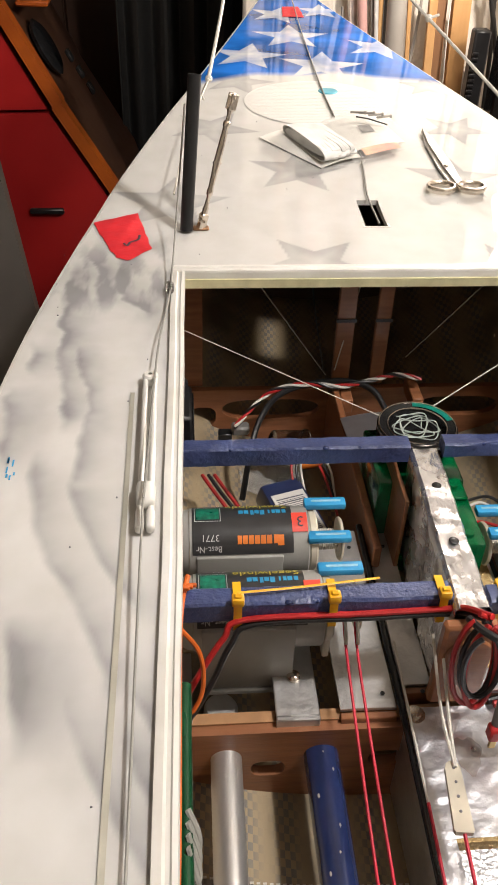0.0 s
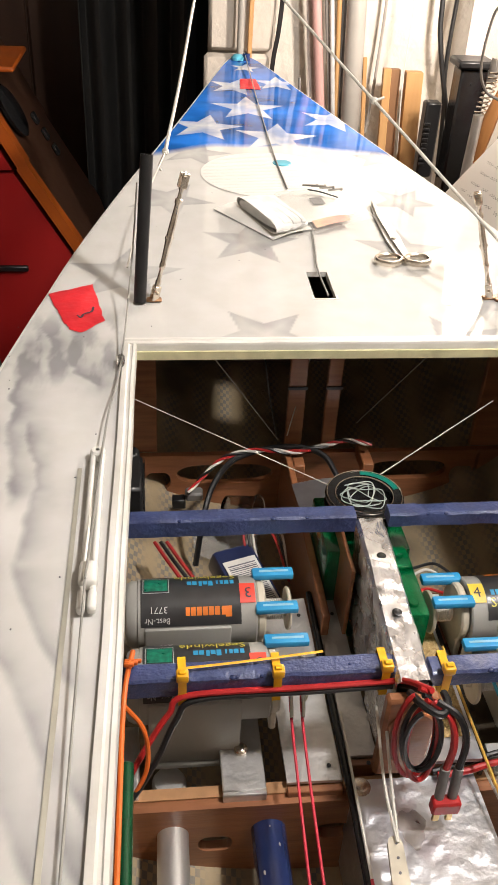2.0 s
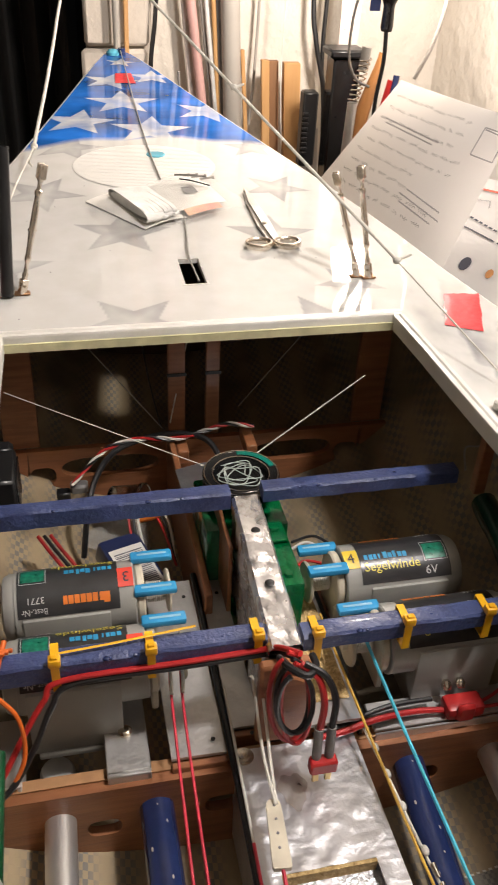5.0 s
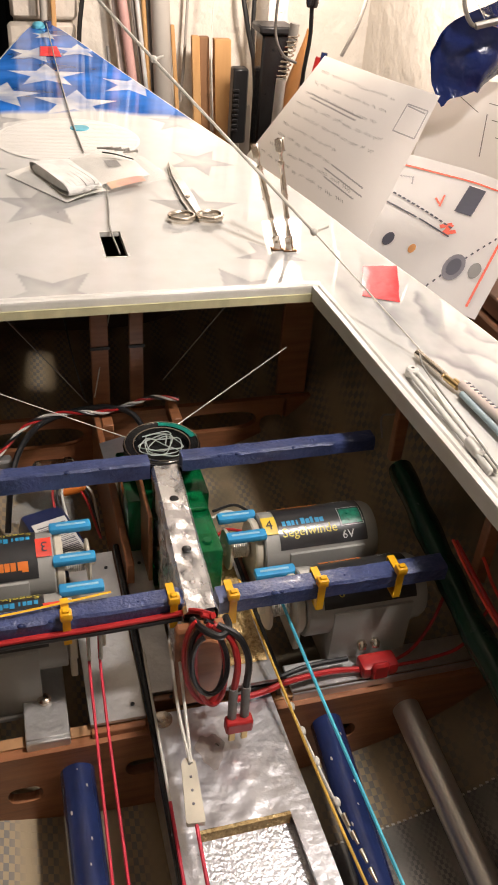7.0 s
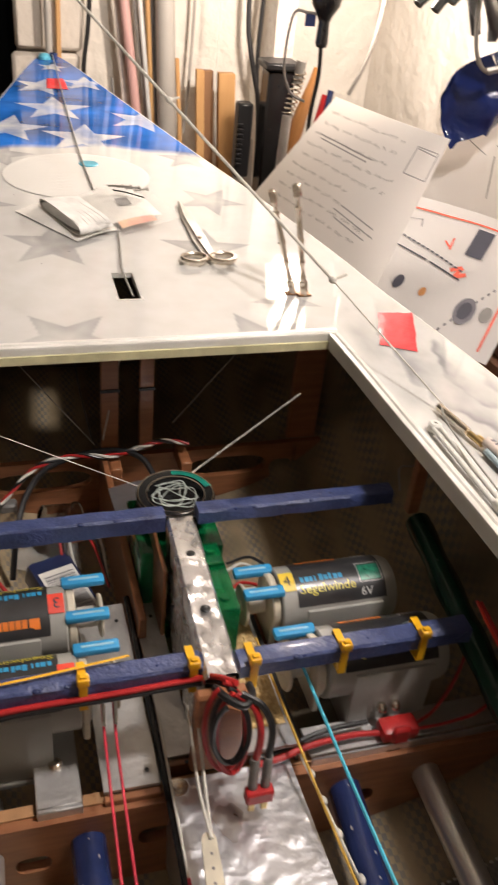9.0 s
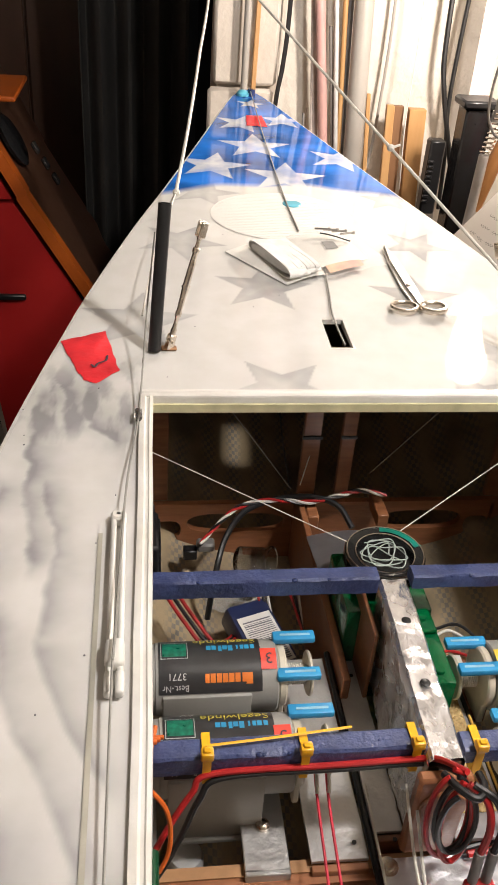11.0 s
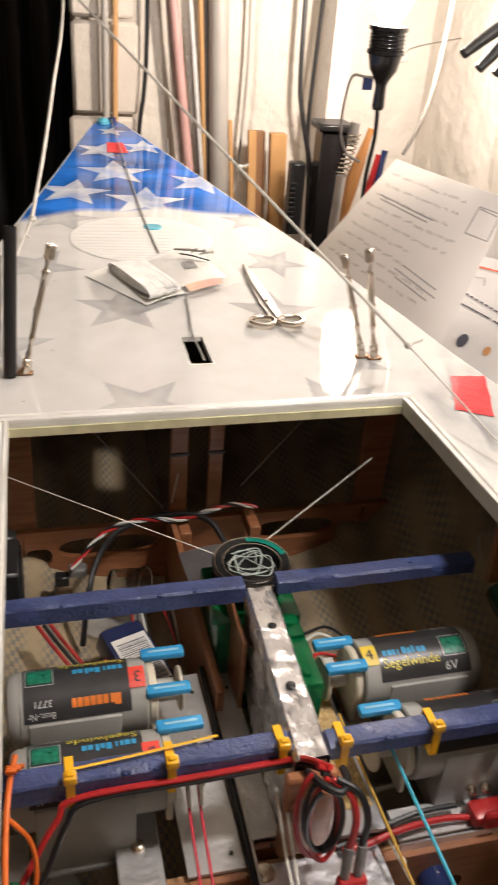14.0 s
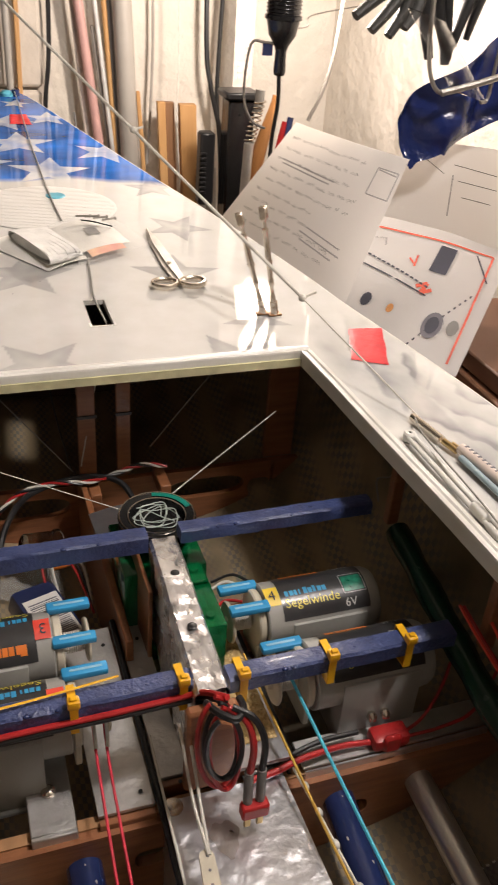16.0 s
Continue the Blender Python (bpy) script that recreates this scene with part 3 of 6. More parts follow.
    for k, (cx, cy, r, turn) in enumerate(BLUE_STARS):
        d = star_field(x, y, cx, cy, r, turn)
        inside = np.clip(d / 0.0012 + 0.5, 0, 1) * (0.42 + 0.55 * fbm(x, y, 13, 80 + k))
        col = col * (1 - inside[:, None]) + np.array([[0.58, 0.59, 0.59]]) * inside[:, None]
        rim = np.exp(-np.abs(d + 0.003) / 0.004) * (d < 0.0) * 0.35 * bl
        col = col * (1 - rim[:, None] * 0.6)
    return np.clip(col, 0, 1)


def hatch_l(y):
    return HATCH["l0"] + (HATCH["l1"] - HATCH["l0"]) * (0.55 - y) / 0.42


def hatch_r(y):
    return HATCH["r0"] + (HATCH["r1"] - HATCH["r0"]) * (0.55 - y) / 0.27


SLOT = (-0.0085, 0.0105, 0.6595, 0.709)


def deck_patch(ys, left, right, nu):
    """Vertices and faces of a strip of deck between two edges."""
    vs = []
    for y in ys:
        a, b = left(y), right(y)
        for i in range(nu + 1):
            vs.append((a + (b - a) * i / nu, y, deck_z(y)))
    fs = [(j * (nu + 1) + i, j * (nu + 1) + i + 1, (j + 1) * (nu + 1) + i + 1, (j + 1) * (nu + 1) + i) for j in range(len(ys) - 1) for i in range(nu)]
    return vs, fs


vs, fs = [], []
RIM = 0.009
fore = np.concatenate([np.linspace(HATCH["y1"] + RIM, 1.40, 520), np.linspace(1.402, 1.465, 30)])
back = fore[fore <= SLOT[2]], fore[(fore >= SLOT[2]) & (fore <= SLOT[3])], fore[fore >= SLOT[3]]
cut = [np.concatenate([back[0], [SLOT[2]]]), np.concatenate([[SLOT[2]], back[1], [SLOT[3]]]), np.concatenate([[SLOT[3]], back[2]])]
for ys, a, b, nu in ((cut[0], lambda y: -half(y), half, 260), (cut[1], lambda y: -half(y), lambda y: SLOT[0], 128), (cut[1], lambda y: SLOT[1], half, 122), (cut[2], lambda y: -half(y), half, 260),
                     (np.linspace(-0.25, HATCH["y1"] + RIM, 620), lambda y: -half(y), lambda y: hatch_l(y) - RIM, 80), (np.linspace(-0.25, HATCH["y1"] + RIM, 620), lambda y: hatch_r(y) + RIM, half, 80),
                     (np.linspace(-0.75, -0.25, 30), lambda y: -half(y), half, 20)):
    v, f = deck_patch(list(ys), a, b, nu)
    k = len(vs)
    vs += v
    fs += [tuple(i + k for i in q) for q in f]
me = bpy.data.meshes.new("deck")
off = OFF[yacht]
me.from_pydata([(x - off.x, y - off.y, z - off.z) for x, y, z in vs], [], fs)
arr = np.array(vs)
rgb = paint(arr[:, 0], arr[:, 1])
at = me.color_attributes.new("paint", "FLOAT_COLOR", "POINT")
at.data.foreach_set("color", np.concatenate([rgb, np.ones((len(rgb), 1))], axis=1).astype(np.float32).ravel())
me.materials.append(M["deck"])
deck = new("deck", me)
deck.parent = yacht
tagged(deck, "glossy white deck airbrushed with grey stars and a blue bow")
OFF[deck] = off

# rounded edge of the deck, both sides
for s in (-1, 1):
    bm = bmesh.new()
    sweep(bm, [(s * (half(y) + 0.0005), y, deck_z(y) - 0.0035) for y in np.linspace(-0.74, 1.462, 60)], 0.0034, 8, 2)
    part("deck_edge", bm, M["white"], yacht, "white rounded deck edge")
# underside of the deck, dark ply; it leaves the hatch free
for ys, a, b in ((np.linspace(HATCH["y1"] + 0.008, 1.44, 40), lambda y: -half(y) + 0.004, lambda y: half(y) - 0.004), (np.linspace(-0.24, HATCH["y1"] + 0.008, 20), lambda y: -half(y) + 0.004, lambda y: hatch_l(y) - 0.004), (np.linspace(-0.24, HATCH["y1"] + 0.008, 20), lambda y: hatch_r(y) + 0.004, lambda y: half(y) - 0.004)):
    bm = bmesh.new()
    rows = [[bm.verts.new((a(y) + (b(y) - a(y)) * u, y, deck_z(y) - 0.005)) for u in np.linspace(0, 1, 12)] for y in ys]
    for r0, r1 in zip(rows, rows[1:]):
        for i in range(11):
            c = (r0[i].co + r1[i + 1].co) / 2
            if SLOT[0] - 0.012 < c.x < SLOT[1] + 0.012 and SLOT[2] - 0.012 < c.y < SLOT[3] + 0.012:
                continue
            bm.faces.new((r0[i], r0[i + 1], r1[i + 1], r1[i]))
    part("deck_underside", bm, M["ply"], yacht, "stained ply underside of the deck")
# frame of the little deck slot
part("slot_frame", boxes(((SLOT[0] - 0.002, SLOT[2] - 0.002, 0.9965), (SLOT[0], SLOT[3] + 0.002, 1.0005)), ((SLOT[1], SLOT[2] - 0.002, 0.9965), (SLOT[1] + 0.002, SLOT[3] + 0.002, 1.0005)), ((SLOT[0], SLOT[3], 0.9985), (SLOT[1], SLOT[3] + 0.002, 1.003)), ((SLOT[0], SLOT[2] - 0.002, 0.9965), (SLOT[1], SLOT[2], 1.0005))), M["white"], yacht)

# hatch rim: raised lip, groove, inner ledge
def rim_run(name, a, b, inward, material=None, label=""):
    """A rim along a straight side from a to b; inward: the way to the hatch."""
    a, b, n = Vector(a), Vector(b), Vector(inward)
    prof = [(-RIM - 0.0005, -0.004), (-RIM - 0.0005, 0.0028), (-RIM + 0.003, 0.0032), (-RIM + 0.0042, 0.0020), (-RIM + 0.0058, 0.0020), (-RIM + 0.0066, 0.0030), (-0.0004, 0.0026), (0.0, 0.001), (0.0, -0.010), (-0.004, -0.010)]
    bm = bmesh.new()
    rows = []
    N = 14
    for k in range(N + 1):
        p = a.lerp(b, k / N)
        w = 0.0003 * math.sin(k * 2.3)
        rows.append([bm.verts.new(p + n * (u + w) + Vector((0, 0, h))) for u, h in prof])
    for r0, r1 in zip(rows, rows[1:]):
        for i in range(len(prof)):
            bm.faces.new((r0[i], r0[(i + 1) % len(prof)], r1[(i + 1) % len(prof)], r1[i]))
    bm.faces.new(rows[0]), bm.faces.new(rows[-1][::-1])
    return part(name, bm, material or M["white"], yacht, label, smooth=False)


rim_run("hatch_rim", (hatch_l(0.575) - RIM, 0.575, 1.0), (hatch_r(0.575) + RIM, 0.575, 1.0), (0, -1, 0), label="white hatch rim with a groove")
rim_run("hatch_rim", (hatch_l(-0.25), -0.25, 1.0), (hatch_l(0.575), 0.575, 1.0), (1, 0, 0))
rim_run("hatch_rim", (hatch_r(-0.25), -0.25, 1.0), (hatch_r(0.575), 0.575, 1.0), (-1, 0, 0))
part("rim_face", boxes(((hatch_l(0.575), 0.5725, 0.9895), (hatch_r(0.575), 0.5745, 0.9965))), M["cream"], yacht, "bare cream-coloured ply edge")


# bulkheads, cut to the hull
def bulkhead(y, top, xs, t=0.006, holes=()):
    """A board across the hull between two x, from the lining up to top(x), with oval holes cut out of it."""
    bm = bmesh.new()
    cuts = sorted(set(round(v, 5) for v in list(np.linspace(xs[0], xs[1], 81)) + [cx + rx * math.cos(a) for cx, cz, rx, rz in holes for a in np.linspace(0, math.pi, 13)]))

    def levels(x, hole):
        ends = [hull_z(x, y) + 0.001, top(x)]
        if hole:
            cx, cz, rx, rz = hole
            h = rz * math.sqrt(max(0.0, 1 - min(1.0, abs(x - cx) / rx) ** 4))
            ends[1:1] = [cz - h, cz + h]
        return [bm.verts.new((x, y - t / 2, z)) for z in ends]

    for xa, xb in zip(cuts, cuts[1:]):
        xm = (xa + xb) / 2
        if top(xm) - hull_z(xm, y) < 0.004:
            continue
        hole = next((q for q in holes if abs(xm - q[0]) < q[2]), None)
        a, b = levels(xa, hole), levels(xb, hole)
        if hole:
            for i in (0, 2):
                bm.faces.new((a[i], b[i], b[i + 1], a[i + 1]))
            continue
        left = [bm.verts.new((xa, y - t / 2, q[1])) for q in holes if abs(q[0] + q[2] - xa) < 0.0002]
        right = [bm.verts.new((xb, y - t / 2, q[1])) for q in holes if abs(q[0] - q[2] - xb) < 0.0002]
        bm.faces.new([a[0], b[0]] + right + [b[1], a[1]] + left)
    bmesh.ops.remove_doubles(bm, verts=bm.verts, dist=0.00002)
    bmesh.ops.dissolve_degenerate(bm, edges=bm.edges, dist=0.00001)
    bmesh.ops.recalc_face_normals(bm, faces=bm.faces)
    bmesh.ops.solidify(bm, geom=bm.faces[:], thickness=t)
    return bm



part("bulkhead", bulkhead(0.303, lambda x: 0.836, (-0.225, 0.225), 0.007, [(-0.115, 0.797, 0.011, 0.008), (-0.04, 0.803, 0.011, 0.008), (0.10, 0.797, 0.011, 0.008)]), M["ply"], yacht, "stained plywood bulkhead with oval holes", smooth=False)
part("bulkhead_edge", boxes(((-0.222, 0.2992, 0.8362), (0.222, 0.3068, 0.8376))), M["plyedge"], yacht, "pale plywood edge")
part("bulkhead", bulkhead(0.647, lambda x: 0.851, (-0.20, 0.20), 0.006, [(-0.083, 0.829, 0.046, 0.011), (0.094, 0.829, 0.040, 0.011), (-0.146, 0.822, 0.012, 0.010), (0.150, 0.822, 0.012, 0.010)]), M["ply"], yacht, "stained plywood frame with long slots", smooth=False)
for xa, xb, zt in ((-0.178, -0.146, 0.985), (-0.027, -0.011, 0.992), (0.008, 0.021, 0.992), (0.155, 0.185, 0.985)):
    part("frame_post", boxes(((xa, 0.644, 0.8515), (xb, 0.650, zt)), bev=0.0008), M["ply"], yacht)
part("frame_strip", boxes(((-0.028, 0.6425, 0.918), (-0.010, 0.6435, 0.921)), ((0.007, 0.6425, 0.918), (0.022, 0.6435, 0.921))), M["black"], yacht)
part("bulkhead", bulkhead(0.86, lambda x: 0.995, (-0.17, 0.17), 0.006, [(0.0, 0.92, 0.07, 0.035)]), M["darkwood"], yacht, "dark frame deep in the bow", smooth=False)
for s in (-1, 1):
    for y in (0.315, 0.455, 0.20):
        bm = bmesh.new()
        box(bm, (s * 0.192 - 0.005, y - 0.004, 0.905), (s * 0.192 + 0.005, y + 0.004, 0.990), 0.001)
        part("rib", bm, M["ply"], yacht)
# keelson boards on the centre line
part("keelson", boxes(((-0.030, 0.42, 0.765), (-0.024, 0.640, 0.862)), bev=0.001), M["ply"], yacht, "stained plywood keelson board")
part("keelson", boxes(((-0.0135, 0.420, 0.765), (-0.0105, 0.52, 0.906)), bev=0.0006), M["ply"], yacht)
for x in (-0.018, 0.046):
    part("keel_tongue", boxes(((x - 0.005, 0.606, 0.846), (x + 0.005, 0.642, 0.860)), bev=0.001), M["ply"], yacht)
# twill bands laid over the lining, aft
bm = bmesh.new()
for ya, yb in ((-0.1, 0.232),):
    sheet(bm, lambda u, v: Vector((-0.21 + 0.42 * u, ya + (yb - ya) * v, hull_z(-0.21 + 0.42 * u, ya + (yb - ya) * v) + 0.0035)), 40, 20)
part("twill_band", bm, M["twill"], yacht, "grey twill cloth band laid in resin")
bm = bmesh.new()
for i in range(105):
    x = -0.21 + i * 0.004
    z = hull_z(x, 0.2325) + 0.0042
    box(bm, (x, 0.2317, z), (x + 0.0022, 0.2329, z + 0.0006))
stitch = part("stitching", bm, M["cord"], yacht, "white stitched edge", smooth=False)

# ---- fittings inside the hull ----
# blue crossbeams
def beam(x0, x1, y, z0, z1, w, label, tilt=0.0):
    bm = bmesh.new()
    n = 24
    prof = [(-w / 2, z0), (w / 2, z0), (w / 2, z1 - 0.0015), (w / 2 - 0.0015, z1), (-w / 2 + 0.0015, z1), (-w / 2, z1 - 0.0015)]
    rows = []
    r = random.Random(int(abs(x0) * 1e4 + y * 1e3))
    for k in range(n + 1):
        x = x0 + (x1 - x0) * k / n
        rows.append([bm.verts.new((x, y + a + r.uniform(-.0003, .0003) + tilt * (x - x0), b + r.uniform(-.0003, .0003))) for a, b in prof])
    for a, b in zip(rows, rows[1:]):
        for i in range(6):
            bm.faces.new((a[i], a[(i + 1) % 6], b[(i + 1) % 6], b[i]))
    bm.faces.new(rows[0]), bm.faces.new(rows[-1])
    t = thing("crossbeam", label, "beam", ((x0 + x1) / 2, y, z0), "crossbeams of the hull")
    bar = part("bar", bm, M["bluebeam"], t)
    for k in range(5):
        x, rr = r.uniform(x0 + .01, x1 - .01), r.uniform(.0009, .0019)
        drip = bmesh.new()
        bmesh.ops.create_icosphere(drip, subdivisions=2, radius=rr, matrix=Matrix.Translation((x, y - w / 2 + (0.001 if k < 3 else 0.006) + tilt * (x - x0), z1 - 0.0010)) @ Matrix.Diagonal((1.3, 1, .8, 1)))
        part("paint_drip", drip, M["bluetube"], bar, "glossy blue paint drip")
    return t


beam(-0.188, -0.0075, 0.454, 0.919, 0.933, 0.013, "dark blue lacquered crossbeam ahead of the winches")
beam(0.0160, 0.1675, 0.452, 0.924, 0.935, 0.013, "blue lacquered crossbeam beside the winch drum")
beam(-0.192, -0.0105, 0.3255, 0.910, 0.924, 0.014, "dark blue crossbeam carrying red and black cable")
beam(0.0120, 0.1675, 0.3225, 0.911, 0.9225, 0.014, "blue crossbeam with three yellow cable ties")

# yellow cable ties
def cable_tie(x, y, z0, z1, w, first=None):
    if first:
        return copy_thing(first, pose(x, y, z0))
    t = thing("cable_tie", "yellow nylon cable tie round a blue crossbeam", "cable tie", (0, 0, 0), "cable ties on the crossbeams")
    h = z1 - z0
    bm = bmesh.new()
    loop = [(-w / 2 - .0008, -.0012), (-w / 2 - .0008, h + .0008), (w / 2 + .0008, h + .0008), (w / 2 + .0008, -.0012)]
    inner = [(-w / 2 + .0001, -.0002), (-w / 2 + .0001, h - .0001), (w / 2 - .0001, h - .0001), (w / 2 - .0001, -.0002)]
    for xs in ((-.0024, .0024),):
        vo = [[bm.verts.new((q, a, b)) for a, b in loop] for q in xs]
        vi = [[bm.verts.new((q, a, b)) for a, b in inner] for q in xs]
        for i in range(4):
            j = (i + 1) % 4
            bm.faces.new((vo[0][i], vo[0][j], vo[1][j], vo[1][i]))
            for k in (0, 1):
                bm.faces.new((vo[k][i], vo[k][j], vi[k][j], vi[k][i]))
    part("strap", bm, M["yellow"], t)
    bm = bmesh.new()
    box(bm, (-.0036, -w / 2 - .0025, h + .0006), (.0036, -w / 2 + .0040, h + .0066), 0.0012, seg=2)
    box(bm, (-.0020, -w / 2 - .0010, h + .0065), (.0020, -w / 2 + .0020, h + .0080), 0.0004)
    part("head", bm, M["yellow"], t, "yellow locking head")
    t.location = (x, y, z0)
    OFF[t] = Vector((x, y, z0))
    return t


tie = cable_tie(-0.135, 0.3255, 0.9055, 0.9245, 0.0165)
for x in (-0.080, -0.016):
    cable_tie(x, 0.3255, 0.9055, 0.9255, 0.0165, tie)
for x in (0.0205, 0.0785, 0.1325):
    cable_tie(x, 0.3225, 0.9040, 0.926, 0.0165, tie)
bm = bmesh.new()
sweep(bm, [(-0.135, 0.324, 0.9275), (-0.10, 0.327, 0.9272), (-0.06, 0.330, 0.9285), (-0.052, 0.3305, 0.929)], 0.0011, 6, flat=0.5)
solid("tie_tail", bm, M["yellow"], "loose yellow tail of a cable tie along the beam", "cable tie")


# sail winches
def sail_winch(turned):
    w = thing("sail_winch", "grey electric sail winch with a printed charcoal label", "winch", (0, 0, 0), "sail winches")
    R, X = 0.0235, Matrix.Rotation(radians(90), 4, "Y")
    bm = bmesh.new()
    lathe(bm, [(0, 0), (R - .001, 0), (R, .001), (R, .080), (0, .080)], X, 40)
    part("motor_can", bm, M["grey"], w)
    bm = bmesh.new()
    lathe(bm, [(0, .0802), (R - .0008, .0802), (R - .0006, .084), (R - .0025, .0875), (R - .007, .089), (0, .089)], X, 40)
    part("end_cap", bm, M["grey"], w, "rounded grey end cap")
    bm = bmesh.new()
    box(bm, (.018, -.0240, -.047), (.0755, .0240, .0085), 0.001, seg=2)
    part("saddle", bm, M["grey"], w, "square grey saddle under the can")
    bm = bmesh.new()
    box(bm, (.024, -.0255, -.052), (.072, .0255, -.0475), 0.001)
    part("foot_plate", bm, M["grey"], w)

    def wrap(u, v, phi0, r):
        phi = phi0 - v / R + radians(turned)
        return Vector((u, -r * math.sin(phi), r * math.cos(phi)))

    bm = bmesh.new()
    rows = [[[bm.verts.new(wrap(x, 0, a, rr)) for x in (.0112, .0780)] for a in np.linspace(radians(-66), radians(56), 26)] for rr in (R + .0001, R + .0004)]
    for i in range(25):
        bm.faces.new((rows[1][i][0], rows[1][i][1], rows[1][i + 1][1], rows[1][i + 1][0]))
    lab = part("label", bm, M["label"], w, "charcoal wrap-around label")

    def patch(name, u0, u1, v0, v1, phi, material, label, r=R + .0007):
        b = bmesh.new()
        sheet(b, lambda p, q: wrap(u0 + (u1 - u0) * p, v0 + (v1 - v0) * q, radians(phi), r), 2, 6)
        part(name, b, material, lab, label)

    def letters(words, u0, size, phi, material, squash=1.0):
        b = text_mesh(words, size)
        for v in b.verts:
            v.co = wrap(u0 + v.co.x * squash, v.co.y, radians(phi), R + .0008)
        part("lettering", b, material, lab, "printed word")

    letters("Segelwinde", .0135, .0092, 34, M["pyellow"], 1.02)
    for k, wd in enumerate((.0026, .0030, .0022, .0012, .0030, .0030, .0022, .0030, .0030)):
        patch("bar", .0150 + .0036 * k, .0150 + .0036 * k + wd, 0, .0040 + .0012 * (k in (4, 6)), 14, M["pblue"], "blue printed bar")
    for k, wd in enumerate((.0042, .0028, .0034, .0034, .0034, .0034, .0034, .0028)):
        patch("bar", .0175 + .0040 * k, .0175 + .0040 * k + wd, 0, .0056 + .0014 * (k == 0), -36, M["porange"], "orange printed bar")
    patch("emblem", .0600, .0755, 0, .0125, 24, M["logo"], "green printed emblem")
    for u0, u1, v0, v1 in ((.0590, .0594, -.001, .0140), (.0762, .0766, -.001, .0140), (.0590, .0766, .0138, .0142), (.0590, .0766, -.0012, -.0008)):
        patch("emblem_line", u0, u1, v0, v1, 24, M["pwhite"], "thin white line")
    letters("6V", .0585, .0085, 49, M["pwhite"])
    letters("3771", .0600, .0062, -34, M["pwhite"])
    letters("Best.-Nr", .0585, .0058, -52, M["pwhite"], 0.85)
    bm = bmesh.new()
    lathe(bm, [(0.004, -.0062), (.0195, -.0062), (.0205, -.005), (.0205, -.0015), (.0195, -.0004), (.004, -.0004)], X, 36)
    box(bm, (-.0055, -.016, -.030), (-.0012, .016, -.004), 0.001)
    part("inner_flange", bm, M["nylon"], w, "ivory nylon flange")
    bm = bmesh.new()
    lathe(bm, [(.003, -.0245), (.0145, -.0245), (.0152, -.0235), (.0152, -.0228), (.0145, -.022), (.003, -.022)], X, 36)
    part("outer_flange", bm, M["nylon"], w, "thin ivory outer flange")
    bm = bmesh.new()
    lathe(bm, [(.0, -.028), (.004, -.028), (.0045, -.024), (.006, -.021), (.006, -.007), (.0, -.007)], X, 28)
    drum = part("drum", bm, M["nylon"], w)
    bm = bmesh.new()
    ps = [(-.008 - .012 * k / 72, .0068 * math.cos(k * .7), .0068 * math.sin(k * .7)) for k in range(73)]
    sweep(bm, ps, .0008, 5, 1)
    part("wound_cord", bm, M["cord"], drum, "white cord wound on the drum")
    for y, z in ((.0150, .0165), (-.0125, .0215)):
        b = bmesh.new()
        box(b, (-.0275, y - .0042, z - .0025), (.0015, y + .0042, z + .0028), 0.0014, seg=2)
        sl = part("sleeve", b, M["clip"], w, "sky blue sleeve over a guide pin")
        b = bmesh.new()
        box(b, (-.0240, y - .0010, z + .0026), (-.0035, y + .0010, z + .0031), 0.0002)
        part("pin", b, M["clipwhite"], sl, "pale core of the sleeve")
    return w


WZ = 0.880
winch = sail_winch(0)
winch.matrix_basis = pose(-0.0815, 0.413, WZ, 0, 0, 180)
OFF[winch] = Vector((-0.0815, 0.413, WZ))
copy_thing(winch, pose(-0.0800, 0.352, WZ, 0, 0, 180))
winch = sail_winch(6)
winch.matrix_basis = pose(0.0645, 0.404, WZ)
OFF[winch] = Vector((0.0645, 0.404, WZ))
copy_thing(winch, pose(0.0760, 0.343, WZ))


def tag(x, y, z, digit, m, flip):
    t = thing("winch_tag", ("red" if m == "redtag" else "yellow") + " sticker numbered by pen on a sail winch", "sticker", (x, y, z), "winch stickers")
    b = bmesh.new()
    R = 0.0245
    sheet(b, lambda u, v: Vector((x - .0052 + .0104 * u, y - R * math.sin(-.05 + .62 * v) , WZ + R * math.cos(-.05 + .62 * v))), 2, 6, .0002)
    part("paper", b, M[m], t)
    b = text_mesh(digit, .011)
    for v in b.verts:
        u, q = (v.co.x - .003) * flip, (v.co.y - .0035) * flip
        a = .26 - q / R
        v.co = Vector((x + u, y - (R + .0004) * math.sin(a), WZ + (R + .0004) * math.cos(a)))
    part("digit", b, M["inkdark"], t, "digit drawn in black")


tag(-0.0880, 0.413, WZ, "3", "redtag", -1)
tag(-0.0870, 0.352, WZ, "3", "redtag", -1)
tag(0.0700, 0.404, WZ, "4", "yellowtag", 1)

# aluminium brackets and strips under the winches
br = thing("motor_bracket", "bent aluminium bracket holding a sail winch", "bracket", (-0.10, 0.32, 0.82))
part("plate", boxes(((-0.111, 0.2990, 0.8405), (-0.084, 0.3680, 0.8430)), bev=.0006), M["alu"], br)
part("lip", boxes(((-0.111, 0.2960, 0.832), (-0.084, 0.2989, 0.8430)), bev=.0006), M["alu"], br)
bm = bmesh.new()
lathe(bm, [(0, 0), (.0045, 0), (.0045, .002), (.003, .0035), (0, .004)], Matrix.Translation((-0.0975, 0.3270, 0.8430)), 20)
part("bolt", bm, M["steel"], br, "steel bolt")
part("upright", boxes(((-0.111, 0.3300, 0.8431), (-0.108, 0.3680, 0.866)), bev=.0006), M["alu"], br)
